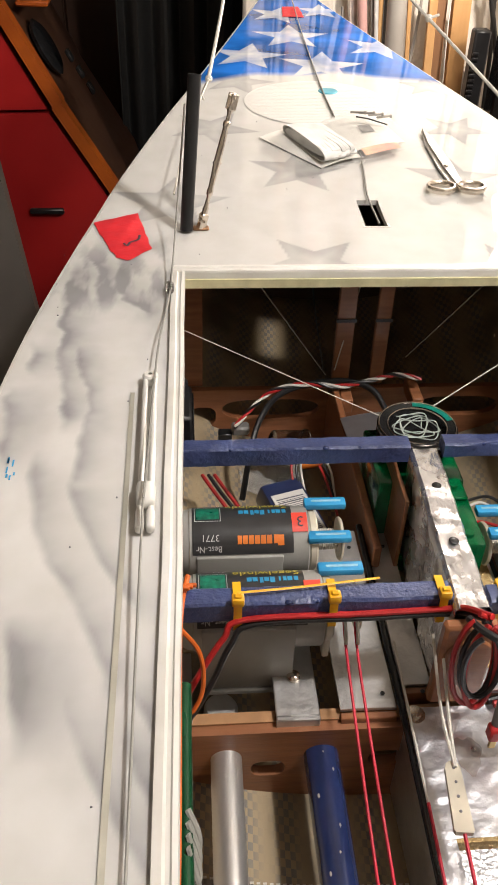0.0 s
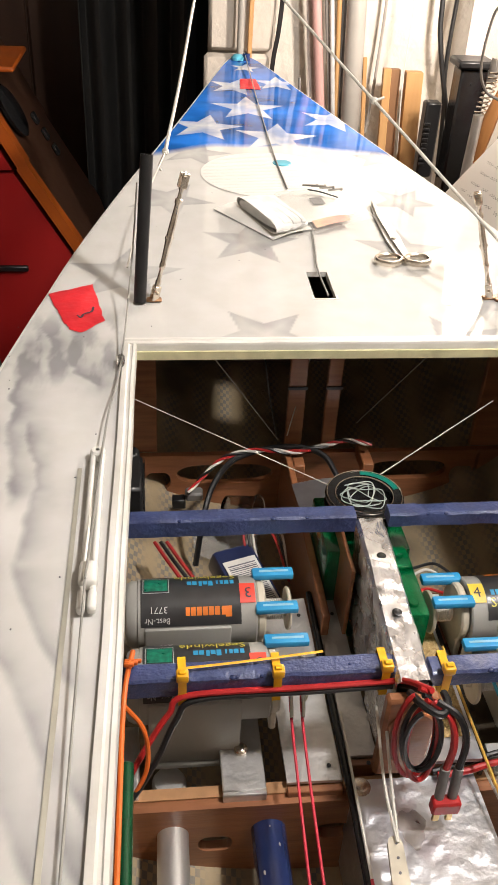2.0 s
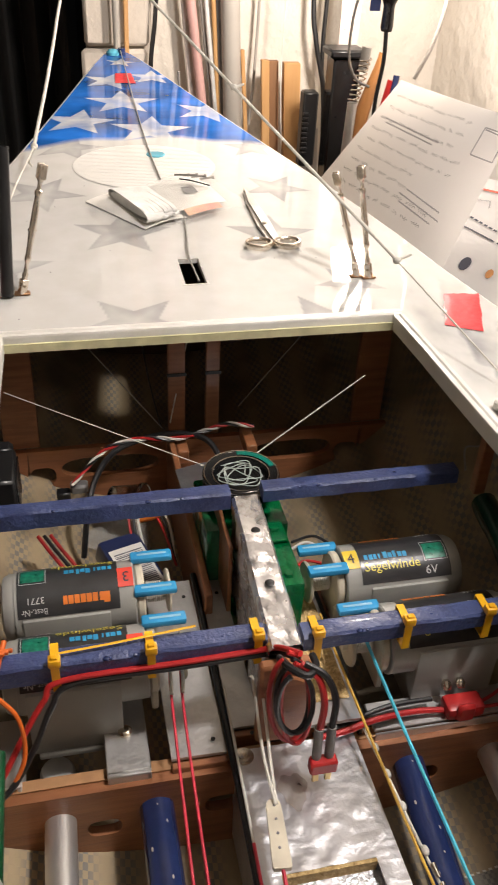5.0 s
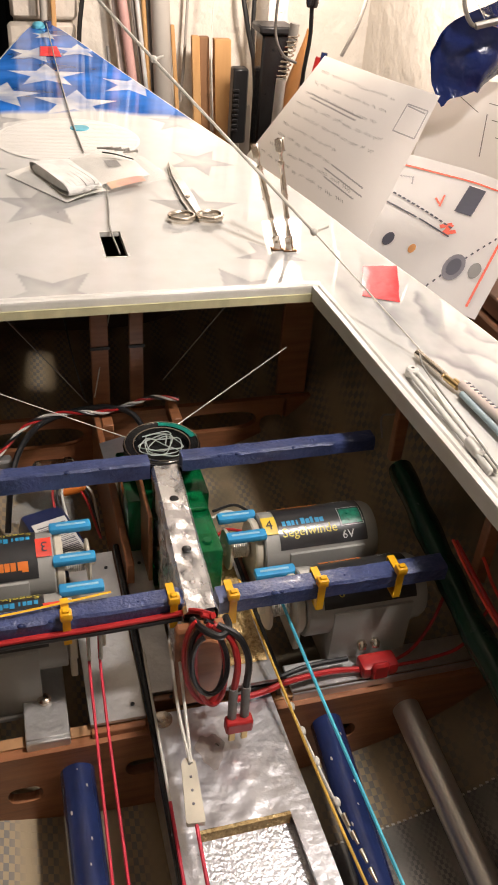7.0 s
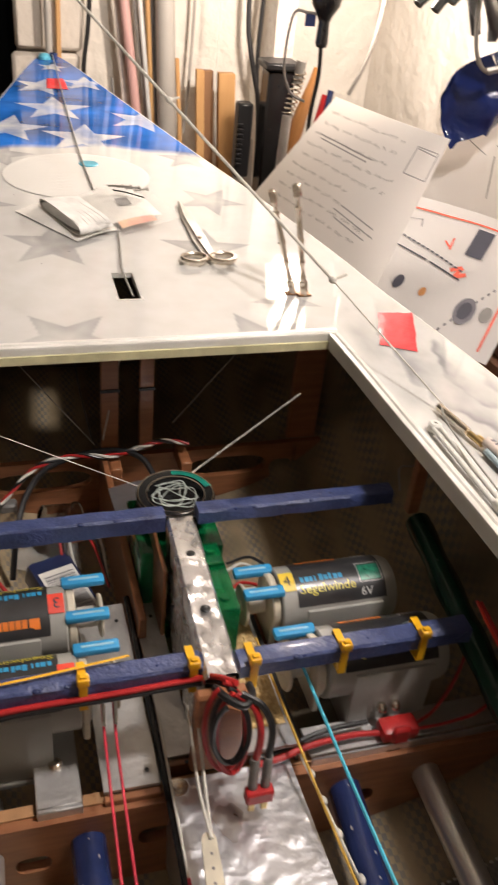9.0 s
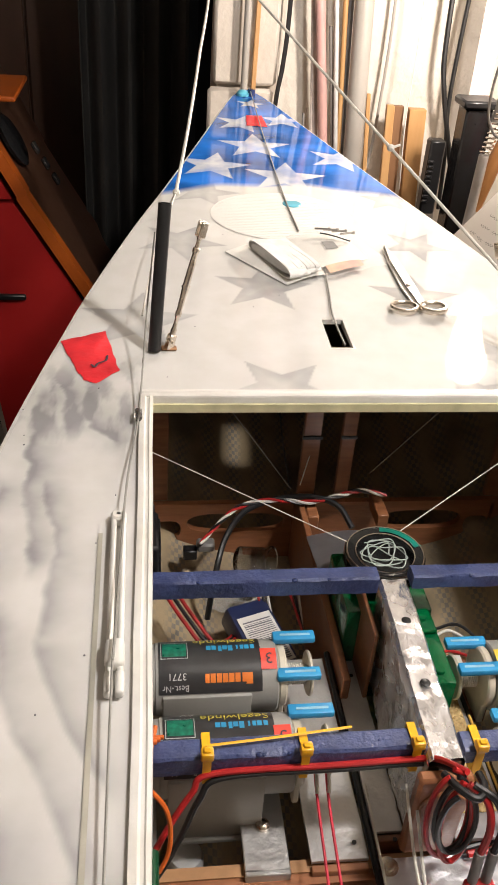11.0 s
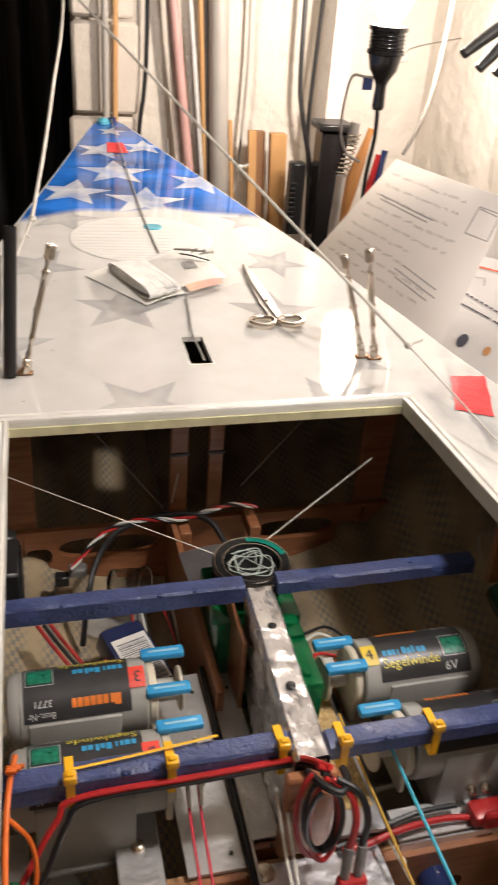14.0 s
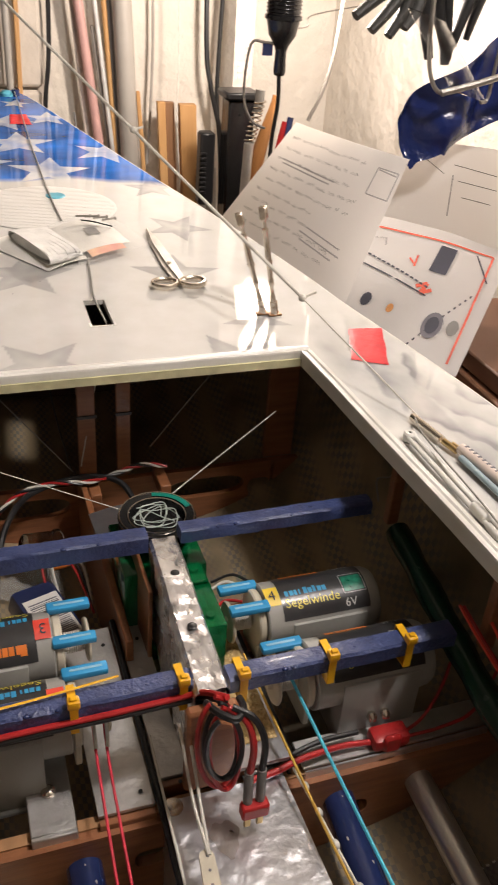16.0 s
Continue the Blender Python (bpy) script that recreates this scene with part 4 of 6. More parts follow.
br2 = thing("motor_bracket", "small aluminium angle beside the lining", "bracket", (-0.17, 0.32, 0.83))
part("plate", boxes(((-0.190, 0.300, 0.8400), (-0.162, 0.350, 0.8425)), bev=.0006), M["alu"], br2)
part("lip", boxes(((-0.1645, 0.300, 0.815), (-0.162, 0.350, 0.8399)), bev=.0006), M["alu"], br2)
br3 = thing("motor_bracket", "aluminium edge strip along the bulkhead", "bracket", (0.13, 0.31, 0.84))
part("plate", boxes(((0.062, 0.300, 0.8400), (0.200, 0.322, 0.8425)), bev=.0006), M["alu"], br3)
part("plate", boxes(((0.062, 0.2968, 0.829), (0.200, 0.2985, 0.8425)), bev=.0005), M["foil"], br3)

for nm, lo, hi, lab in (("aluminium_strip", (-0.071, 0.302, 0.8400), (-0.036, 0.458, 0.8430), "long aluminium strip with drilled holes"), ("aluminium_strip", (-0.029, 0.318, 0.8400), (-0.0105, 0.458, 0.8430), "narrow aluminium strip beside the fin case")):
    t = thing(nm, lab, "metal strip", ((lo[0] + hi[0]) / 2, 0.38, lo[2]))
    b = bmesh.new()
    sheet(b, lambda u, v: Vector((lo[0] + (hi[0] - lo[0]) * u, lo[1] + (hi[1] - lo[1]) * v, hi[2] + .0004 * math.sin(v * 21 + u * 4))), 4, 30, .0026)
    part("strip", b, M["alu"], t)
    for y in (0.312, 0.44):
        b = bmesh.new()
        lathe(b, [(0, .0006), (.0014, .0006), (.0014, .0), (0, .0)], Matrix.Translation((hi[0] - .007, y, hi[2] + .0004)), 12)
        part("hole", b, M["black"], t, "drilled hole")
    part("strip_lip", boxes(((lo[0], 0.2965, 0.834), (hi[0], 0.3015, 0.8405)) if hi[0] < -0.03 else ((lo[0], 0.313, 0.80), (hi[0], 0.3175, 0.8405)), bev=.0006), M["ply"], t)
bm = bmesh.new()
sweep(bm, [(-0.0325, 0.46, 0.846), (-0.0335, 0.30, 0.846), (-0.0375, 0.10, 0.842), (-0.04, -0.1, 0.838)], 0.0024, 10)
solid("push_rod", bm, M["blackgloss"], "thin black push rod running aft", "rod")

# foil-covered fin case
fin = thing("fin_case", "upright fin case wrapped in wrinkled silver foil", "fin case", (0, 0.38, 0.84))
bm = bmesh.new()
r = random.Random(9)


def fin_wall(u, v):
    a = [(-.0105, .845), (-.0105, .9215), (-.0085, .9245), (.0085, .9245), (.0105, .9215), (.0105, .845)]
    k = min(4, int(u * 5))
    f = u * 5 - k
    x = a[k][0] + (a[k + 1][0] - a[k][0]) * f
    z = a[k][1] + (a[k + 1][1] - a[k][1]) * f
    y = 0.309 + 0.146 * v
    w = noise.noise(Vector((x * 60, y * 70, z * 60))) * .0018 + noise.noise(Vector((x * 150, y * 170, z * 150))) * .0011
    x += -.0008 + .0058 * v
    return Vector((x + (w if z < .9215 else 0), y, z + (w if z > .92 else 0)))


sheet(bm, fin_wall, 40, 60)
part("foil_wrap", bm, M["foilfin"], fin)
part("core", boxes(((-.0040, .3100, .84), (.0080, .4540, .9205))), M["foil"], fin)
for y in (0.4145, 0.3625):
    b = bmesh.new()
    lathe(b, [(0, .0006), (.0028, .0006), (.0032, .0003), (.0032, 0), (0, 0)], Matrix.Translation((0.0035 - (0.4145 - y) * .040, y, 0.9251)), 18)
    part("hole", b, M["black"], fin, "dark drilled hole in the foil")
blk = thing("wooden_block", "brown wooden end block behind the cable coil", "block", (0, 0.31, 0.84))
part("block", boxes(((-.0180, .300, .8475), (.0140, .3085, .918)), bev=.002), M["ply"], blk)
bm = bmesh.new()
lathe(bm, [(0, .002), (.013, .002), (.0140, .001), (.0140, 0), (0, 0)], pose(-0.001, .2998, .895, 90, 0, 0), 32)
part("dowel_end", bm, M["ply"], blk, "round dowel end")

# foil-covered plate with a pocket
pl = thing("foil_plate", "plate covered with crinkled silver foil and a sunk pocket", "plate", (0, 0.2, 0.83))
Z = 0.845
b = bmesh.new()
def flat_foil(xa, xb, ya, yb, nx, ny, seed):
    q = bmesh.new()
    sheet(q, lambda u, v: Vector((xa(ya + (yb - ya) * v) + (xb(ya + (yb - ya) * v) - xa(ya + (yb - ya) * v)) * u, ya + (yb - ya) * v, Z + .0007 * noise.noise(Vector((u * 9 + seed, v * 12, 2))) * (1 if 0 < u < 1 else 0))), nx, ny, .003)
    return q
xl = lambda y: -.0345 - (.310 - y) * .02
xr = lambda y: .0465 + (.310 - y) * .02
part("plate_front", flat_foil(xl, xr, .2175, .2995, 30, 30, 1), M["foil"], pl)
part("plate_side", flat_foil(xl, lambda y: -.0215, -.05, .2175, 8, 60, 4), M["foil"], pl)
part("plate_side", flat_foil(lambda y: .034 + (.2175 - y) * .04, xr, -.05, .2175, 8, 60, 7), M["foil"], pl)
part("pocket_floor", boxes(((-.0235, -.05, .834), (.045, .2175, .8365))), M["foilfine"], pl, "hammered foil on the pocket floor")
part("pocket_edge", boxes(((-.0215, .2150, .8365), (.034, .2172, .8452))), M["chip"], pl, "raw fibre edge of the pocket")
part("plate_box", boxes(((-.032, -.05, .765), (.045, .296, .833))), M["foil"], pl)
b = bmesh.new()
lathe(b, [(0, 0), (.0062, 0), (.0062, .0008), (.0038, .001), (.0036, .003), (0, .0034)], Matrix.Translation((-.0265, .2945, Z)), 20)
part("bolt", b, M["steel"], pl, "steel bolt and washer")
b = bmesh.new()
for k in range(26):
    a = k / 26 * 6.283
    rr = .0085 + .0012 * math.sin(3 * a) + .0008 * math.sin(7 * a)
    b.verts.new((-.002 + rr * math.cos(a), .266 + 1.4 * rr * math.sin(a), Z + .0012))
b.faces.new(b.verts)
part("resin_stain", b, mat("resin_stain", (.30, .23, .17), .3, scale=120, alpha=.38), pl, "brown resin stain")

# right side of the fin case: foil and shavings
t = thing("side_plate", "foil-covered side plate strewn with wood shavings", "plate", (0.04, 0.37, 0.83))
q = bmesh.new()
sheet(q, lambda u, v: Vector((.0155 + .036 * u, .302 + .140 * v, .856 + .0006 * noise.noise(Vector((u * 6, v * 14, 5))))), 12, 40, .003)
part("plate", q, M["foil"], t)
q = bmesh.new()
sheet(q, lambda u, v: Vector((.0160 + .033 * u, .318 + .108 * v, .8568 + .0030 * max(0, math.sin(3.1 * u)) * max(0, math.sin(3.1 * v)) + .0012 * noise.noise(Vector((u * 20, v * 50, 1))))), 30, 60)
part("sawdust", q, M["chip"], t, "heap of pale wood shavings")
part("plate_edge", boxes(((.0520, .302, .838), (.0545, .442, .8570))), M["black"], t)
part("plate_support", boxes(((.018, .306, .770), (.050, .440, .8525))), M["ply"], t)

# drum winch in a green case, amidships
dw = thing("drum_winch", "winch with a black line drum on a clear green case", "winch", (0.01, 0.48, 0.80))
q = bmesh.new()
box(q, (.0145, .378, .835), (.0315, .446, .905), .002, seg=2)
box(q, (.0145, .420, .9052), (.030, .440, .9085), .001)
part("case", q, M["greenplastic"], dw, "clear green plastic case")
q = bmesh.new()
box(q, (-.0235, .455, .800), (.040, .520, .893), .002, seg=2)
part("case", q, M["greenplastic"], dw)
for y in (.388, .432):
    q = bmesh.new()
    lathe(q, [(0, .0022), (.0030, .0022), (.0034, .0014), (.0034, 0), (0, 0)], Matrix.Translation((.022, y, .9052 if y < .4 else .9086)), 14)
    part("screw_boss", q, M["greenplastic"], dw)
q = bmesh.new()
lathe(q, [(0, 0), (.0275, 0), (.0283, .0010), (.0275, .0022), (.0245, .0030), (.0245, .0075), (.0283, .0085), (.0285, .0100), (.0265, .0112), (.0215, .0102), (.0200, .0070), (.0190, .0045), (0, .0045)], Matrix.Translation((.009, .490, .9075)) @ Matrix.Diagonal((1.05, 1.05, 1, 1)), 56)
dr = part("drum", q, M["blackgloss"], dw, "black plastic line drum")
q = bmesh.new()
for rr, zz in ((.0286, .9190), (.0220, .9182)):
    sweep(q, [(.009 + rr * math.cos(a), .490 + rr * math.sin(a), zz) for a in np.linspace(0, 6.283, 41)], .0006, 5, 1)
part("rim_ring", q, M["steel"], dr, "bright rim ring")
q = bmesh.new()
r = random.Random(3)
pts = []
for k in range(26):
    a = k * 1.35 + r.uniform(-.4, .4)
    rr = .0030 + .0150 * abs(math.sin(k * .83))
    pts.append((.009 + rr * math.cos(a), .490 + rr * math.sin(a), .9140 + r.uniform(0, .0055)))
sweep(q, pts, .00045, 5, 6)
part("tangled_line", q, M["thread"], dr, "tangle of pale line in the drum")
q = bmesh.new()
sweep(q, [(.009 + .0272 * math.cos(a), .490 + .0272 * math.sin(a), .9182) for a in np.linspace(.2, 1.5, 12)], .0034, 6, 2, flat=.25)
part("teal_tape", q, M["teal"], dr, "strip of teal tape")
q = bmesh.new()
sheet(q, lambda u, v: Vector((-.03 + .07 * u, .522 + .055 * v, .872 + .006 * math.sin(u * 3) - .01 * v)), 8, 8, .002)
part("cover_film", q, M["foil"], dw, "silvery film cover")

# ballast tubes and blue tubes, running aft from the bulkhead
for x, xa, m, rr, nm, lab in ((-0.1415, -0.146, "tube", .0098, "metal_tube", "bare metal tube running aft along the lining"), (-0.082, -0.083, "bluetube", .0110, "blue_tube", "glossy dark blue tube with knocked paint"), (0.088, 0.062, "bluetube", .0110, "blue_tube", "glossy dark blue tube beside the foil plate"), (0.148, 0.139, "tube", .0098, "metal_tube", "bare metal tube running aft in the shade")):
    t = thing(nm, lab, "tube", (x, 0.12, 0.79), "tubes in the hull")
    a, b = Vector((x, 0.2985, 0.810)), Vector((xa, -0.05, 0.803))
    q = bmesh.new()
    rod(q, a, b, rr, seg=28)
    tube = part("tube", q, M[m], t)
    q = bmesh.new()
    rod(q, a, a.lerp(b, .014), rr + (.0016 if m == "bluetube" else .0008), seg=28)
    part("collar", q, M["blackgloss" if m == "bluetube" else "tube"], t, "dark sealed collar at the bulkhead" if m == "bluetube" else "bright collar at the bulkhead")
    if m == "bluetube":
        for k in range(6):
            c = a.lerp(b, .03 + .042 * k + .01 * math.sin(5 * k))
            q = bmesh.new()
            bmesh.ops.create_icosphere(q, subdivisions=1, radius=.0011, matrix=Matrix.Translation(c + Vector((.006 * math.sin(k * 2.3), 0, rr * math.cos(.545 * math.sin(k * 2.3)) - .0006))) @ Matrix.Diagonal((1, 1.8, .7, 1)))
            part("paint_run", q, M["pipegrey"], tube, "pale knocked paint")
q = bmesh.new()
lathe(q, [(0, .0), (.0115, 0), (.0115, .012), (.010, .0155), (.005, .0165), (0, .0165)], Matrix.Translation((-0.143, 0.334, 0.790)), 28)
solid("white_cap", q, M["pwhite"], "round white plastic cap on the lining", "cap")

# green tubing along the sides
q = bmesh.new()
sweep(q, [(-0.166, 0.272, 0.915), (-0.1665, 0.20, 0.908), (-0.166, 0.10, 0.905), (-0.166, -0.1, 0.905)], 0.0040, 10)
solid("green_tubing", q, M["greensheen"], "green flexible tubing under the deck edge", "tubing")
q = bmesh.new()
sweep(q, [(0.194, 0.445, 0.902), (0.185, 0.36, 0.897), (0.177, 0.28, 0.893), (0.172, 0.18, 0.892), (0.168, 0.02, 0.892)], lambda s: .0098 + .0007 * math.sin(s * 40), 14)
solid("green_bag", q, M["darkgreen"], "long dark green sleeve lying along the hull side", "sleeve")
q = bmesh.new()
sweep(q, [(.176, .452, .93), (.184, .472, .936), (.195, .47, .939), (.205, .485, .945), (.208, .50, .95)], .0008, 6)
solid("wire_end", q, M["cordgrey"], "loose grey wire curling at the hull side", "wire")

# ---- cables ----
def cable(name, pts, r, material, label, group=""):
    q = bmesh.new()
    sweep(q, pts, r, 8)
    return solid(name, q, M[material], label, "cable", group)


cable("power_cable", [(-.178, .284, .860), (-.169, .291, .868), (-.156, .303, .886), (-.143, .3118, .903), (-.131, .3164, .9130), (-.06, .3166, .9145), (-.016, .3162, .9165), (-.006, .308, .926), (.002, .292, .937)], .0019, "red", "red cable along the crossbeam")
cable("power_cable", [(-.176, .280, .858), (-.164, .286, .864), (-.150, .299, .880), (-.139, .310, .899), (-.125, .3160, .9095), (-.06, .3164, .9108), (-.016, .3160, .9125), (-.005, .307, .922), (.001, .292, .934)], .0019, "black", "black cable along the crossbeam")
coil_c = Vector((-0.0025, 0.2915, 0.899))
for k, (m, rx, rz, dx, dz) in enumerate((("red", .0125, .038, 0, .001), ("black", .0105, .031, .0010, .006), ("red", .0095, .034, .002, .003), ("black", .0110, .026, .0005, .010))):
    pts = [coil_c + Vector((dx + rx * math.cos(a) - .10 * rz * math.sin(a), -.0034 * k - .003 * math.sin(a * .5), dz + rz * math.sin(a))) for a in np.linspace(1.75, 7.75, 24)]
    cable("coiled_cable", pts, .0016, m, ("red" if m == "red" else "black") + " cable coiled in front of the fin case", "coiled cables")
q = bmesh.new()
sweep(q, [(-.010, .294, .934), (-.006, .283, .937), (.002, .276, .937), (.009, .284, .935), (.010, .294, .932)], .0022, 8)
solid("black_tie", q, M["black"], "black tie round the top of the cable coil", "tie")
for m, x, pts in (("red", .0140, [(.000, .284, .938), (.009, .277, .932), (.0125, .272, .915), (.0110, .2705, .893)]), ("black", .0215, [(.002, .283, .939), (.013, .276, .934), (.0190, .272, .917), (.0185, .2705, .894)])):
    cable("plug_lead", pts, .0021, m, m + " lead running down to the plug", "plug leads")
plug = thing("power_plug", "red power plug with two brass blades and grey shrink tubing", "plug", (.018, .268, .85))
for x in (.0108, .0186):
    q = bmesh.new()
    sweep(q, [(x, .2708, .896), (x, .2698, .885), (x - .0002, .2685, .872)], .0029, 10)
    part("shrink_tube", q, M["heat"], plug, "grey shrink tubing")
    part("blade", boxes(((x - .0021, .2650, .8525), (x + .0019, .2672, .8625)), bev=.0004), M["brass"], plug, "brass contact blade")
part("housing", boxes(((.0062, .2625, .8620), (.0229, .2705, .8720)), bev=.0012), M["red"], plug)
cable("supply_cable", [(.022, .296, .850), (.040, .297, .851), (.060, .301, .852), (.090, .305, .849), (.113, .304, .847)], .0022, "red", "red supply cable crossing to the connector")
cable("supply_cable", [(.020, .300, .848), (.045, .305, .849), (.075, .310, .852), (.105, .312, .850)], .0019, "black", "black supply cable crossing behind the red one")
con = thing("connector", "red cable connector taped up beside the winch", "connector", (.125, .305, .843))
q = bmesh.new()
box(q, (.111, .297, .8430), (.138, .312, .8540), .003, seg=2)
box(q, (.117, .295, .8432), (.130, .300, .8580), .002)
part("wrap", q, M["red"], con)
for x in (.116, .126):
    q = bmesh.new()
    lathe(q, [(0, 0), (.0030, 0), (.0036, .003), (.0022, .006), (0, .0065)], pose(x, .314, .8555, -30, 0, 0), 12)
    part("terminal", q, M["steel"], con, "bright terminal screw")
cable("hull_lead", [(.137, .305, .848), (.155, .312, .85), (.175, .325, .862), (.195, .345, .885)], .0012, "red", "thin red lead up the hull side")
cable("hull_lead", [(.137, .302, .847), (.165, .302, .848), (.190, .305, .853), (.215, .32, .87)], .0012, "red", "thin red lead along the bulkhead")
cable("hull_lead", [(.179, .330, .930), (.185, .300, .915), (.190, .27, .905), (.200, .20, .90)], .0014, "red", "red lead hanging beside a rib")
cable("orange_lead", [(-.163, .338, .928), (-.1665, .318, .927), (-.168, .29, .929), (-.1685, .25, .928), (-.1690, .197, .928), (-.170, .15, .925)], .0016, "orange", "orange lead along the hatch rim")
cable("orange_lead", [(-.168, .305, .922), (-.157, .300, .905), (-.156, .293, .880), (-.166, .285, .860)], .0014, "orange", "orange lead looping down to the lining")
q = bmesh.new()
for k in range(3):
    box(q, (-.168, .330 - .003 * k, .926 + .002 * k), (-.158 - .002 * k, .332 - .003 * k, .929 + .002 * k), .0006)
solid("orange_tie", q, M["orange"], "knotted orange tie at the end of the beam", "tie")
q = bmesh.new()
for k in range(4):
    sweep(q, [(-.165, .205 - .006 * k, .913), (-.160, .196 - .006 * k, .905 - .004 * k), (-.161, .188 - .004 * k, .893)], .0018, 6, 5, flat=.5)
solid("tape_scrap", q, M["cordgrey"], "crumpled brown tape on the green tubing", "tape")

# forward cables, receiver and battery
for c, ph in (("red", 0), ("cord", 2.1), ("black", 4.2)):
    base = [(-.119, .602, .836), (-.100, .618, .848), (-.081, .630, .856), (-.050, .636, .858), (-.020, .634, .856), (.010, .638, .860), (.030, .640, .864), (.055, .636, .862)]
    ps = [p + (Vector((-.16, 0, 1.29)) - p) * .025 for p in curve_points(base, 9)]
    pts = [p + Vector((0, .0014 * math.cos(i * .55 + ph), .0014 * math.sin(i * .55 + ph))) for i, p in enumerate(ps)]
    q = bmesh.new()
    sweep(q, pts, .0012, 6, 1)
    solid("servo_lead", q, M[c], "twisted red, white and black servo lead", "cable", "servo leads")
cable("thick_cable", [(-.115, .545, .80), (-.108, .560, .84), (-.098, .585, .857), (-.078, .612, .864), (-.045, .626, .866), (-.015, .624, .868), (.005, .612, .866), (.014, .592, .858)], .0027, "black", "thick black cable arching to the drum winch")
plug2 = thing("servo_plug", "black servo plug on the end of a twisted lead", "plug", (-.125, .595, .83))
part("shell", boxes(((-.134, .588, .828), (-.122, .598, .838)), bev=.001), M["black"], plug2)
part("sleeve", boxes(((-.122, .594, .831), (-.106, .606, .840)), bev=.002), M["heat"], plug2)
bat = thing("battery_pack", "navy shrink-wrapped battery pack with a barcode label", "battery", (-.08, .505, .79))
BM = pose(-.0770, .503, .819, 14, 6, 24)
part("pack", box(bmesh.new(), (-.019, -.030, -.012), (.019, .030, .010), .004, BM, 2), M["battery"], bat)
lb = part("paper_label", box(bmesh.new(), (-.0155, -.030, .0102), (.0150, .016, .0107), 0, BM), M["card"], bat, "white barcode label")
q = bmesh.new()
r = random.Random(5)
for k in range(22):
    y = -.028 + k * .0018
    box(q, (-.013, y, .0108), (.0125, y + r.choice((.0004, .0007, .0010)), .0110), 0, BM)
part("barcode", q, M["ink"], lb, "printed bars", smooth=False)
for k, (c, dx) in enumerate((("red", 0), ("black", .005), ("red", .010))):
    cable("battery_lead", [(-.150 + dx, .526, .845), (-.137 + dx, .505, .838), (-.122 + dx, .487, .830), (-.104 + dx * .6, .497, .824), (-.092, .518, .815)], .0016, c, c + " battery lead curling on the lining", "battery leads")
for k, (c, dx) in enumerate((("red", 0), ("black", .004), ("cord", .008))):
    cable("battery_lead", [(-.072 + dx, .520, .822), (-.075 + dx, .540, .840), (-.068 + dx, .555, .842), (-.050 + dx, .545, .835), (-.040, .50 + dx, .82)], .0011, c, "thin lead beside the battery pack", "battery leads")
cable("hull_lead", [(-.170, .480, .905), (-.150, .478, .900), (-.130, .480, .897), (-.112, .488, .898), (-.100, .505, .888)], .0019, "black", "black lead under the crossbeam")
rec = thing("receiver_box", "black ribbed plastic receiver box on the hull side", "receiver", (-.165, .50, .87))
part("shell", boxes(((-.180, .478, .902), (-.1575, .520, .938)), bev=.002), M["black"], rec)
for k in range(6):
    part("rib", boxes(((-.1574, .482, .905 + .0052 * k), (-.1562, .516, .908 + .0052 * k)), bev=.0004), M["blackgloss"], rec)
part("cap", boxes(((-.178, .520, .904), (-.160, .536, .936)), bev=.003), M["black"], rec)
jar = thing("clear_cup", "small clear plastic cup lying on its side", "cup", (-.06, .575, .82))
q = bmesh.new()
lathe(q, [(.0, 0), (.010, 0), (.0115, .001), (.0140, .028), (.0155, .030), (.0155, .0325), (.0135, .0325), (.0105, .002), (0, .002)], pose(-.086, .592, .825, 0, 78, -28), 30)
part("cup", q, M["clear"], jar)
q = bmesh.new()
sheet(q, lambda u, v: Vector((-.115 + .06 * u, .560 + .05 * v, hull_z(-.115 + .06 * u, .58) + .006 + .006 * noise.noise(Vector((u * 5, v * 5, 3))))), 14, 14, .0008)
solid("plastic_bag", q, M["pouch"], "crumpled clear plastic bag on the lining", "bag")
q = bmesh.new()
lathe(q, [(0, 0), (.004, 0), (.0055, .010), (.0055, .018), (.003, .020), (0, .020)], pose(-.066, .548, .835, 0, 80, 10), 14)
solid("wire_nut", q, M["porange"], "orange wire connector among the leads", "connector")
for k, (c, pts) in enumerate((("red", [(.040, .43, .87), (.052, .438, .868), (.075, .435, .862), (.10, .44, .855), (.125, .455, .85)]), ("cord", [(.040, .445, .875), (.055, .452, .874), (.070, .445, .868), (.082, .435, .86)]), ("red", [(.04, .41, .865), (.06, .418, .862), (.085, .415, .858), (.11, .425, .852)]), ("black", [(.042, .450, .878), (.062, .456, .876), (.078, .446, .868), (.09, .43, .862)]), ("porange", [(.04, .42, .86), (.055, .425, .857), (.072, .422, .855), (.09, .43, .85)]))):
    cable("winch_lead", pts, .0012, c, "thin coloured lead behind the winches", "winch leads")
solid("paper_slip", boxes(((.042, .428, .852), (.066, .447, .853))), M["card"], "small white paper slip under the leads", "paper")
solid("lead_tray", boxes(((.040, .40, .835), (.072, .452, .8505)), bev=.001), M["ply"], "small plywood ledge behind the winches", "ledge")

# lines to the drum, thin cords
def cord(name, pts, r, material, label, group=""):
    q = bmesh.new()
    sweep(q, pts, r, 6)
    return solid(name, q, M[material], label, "line", group)


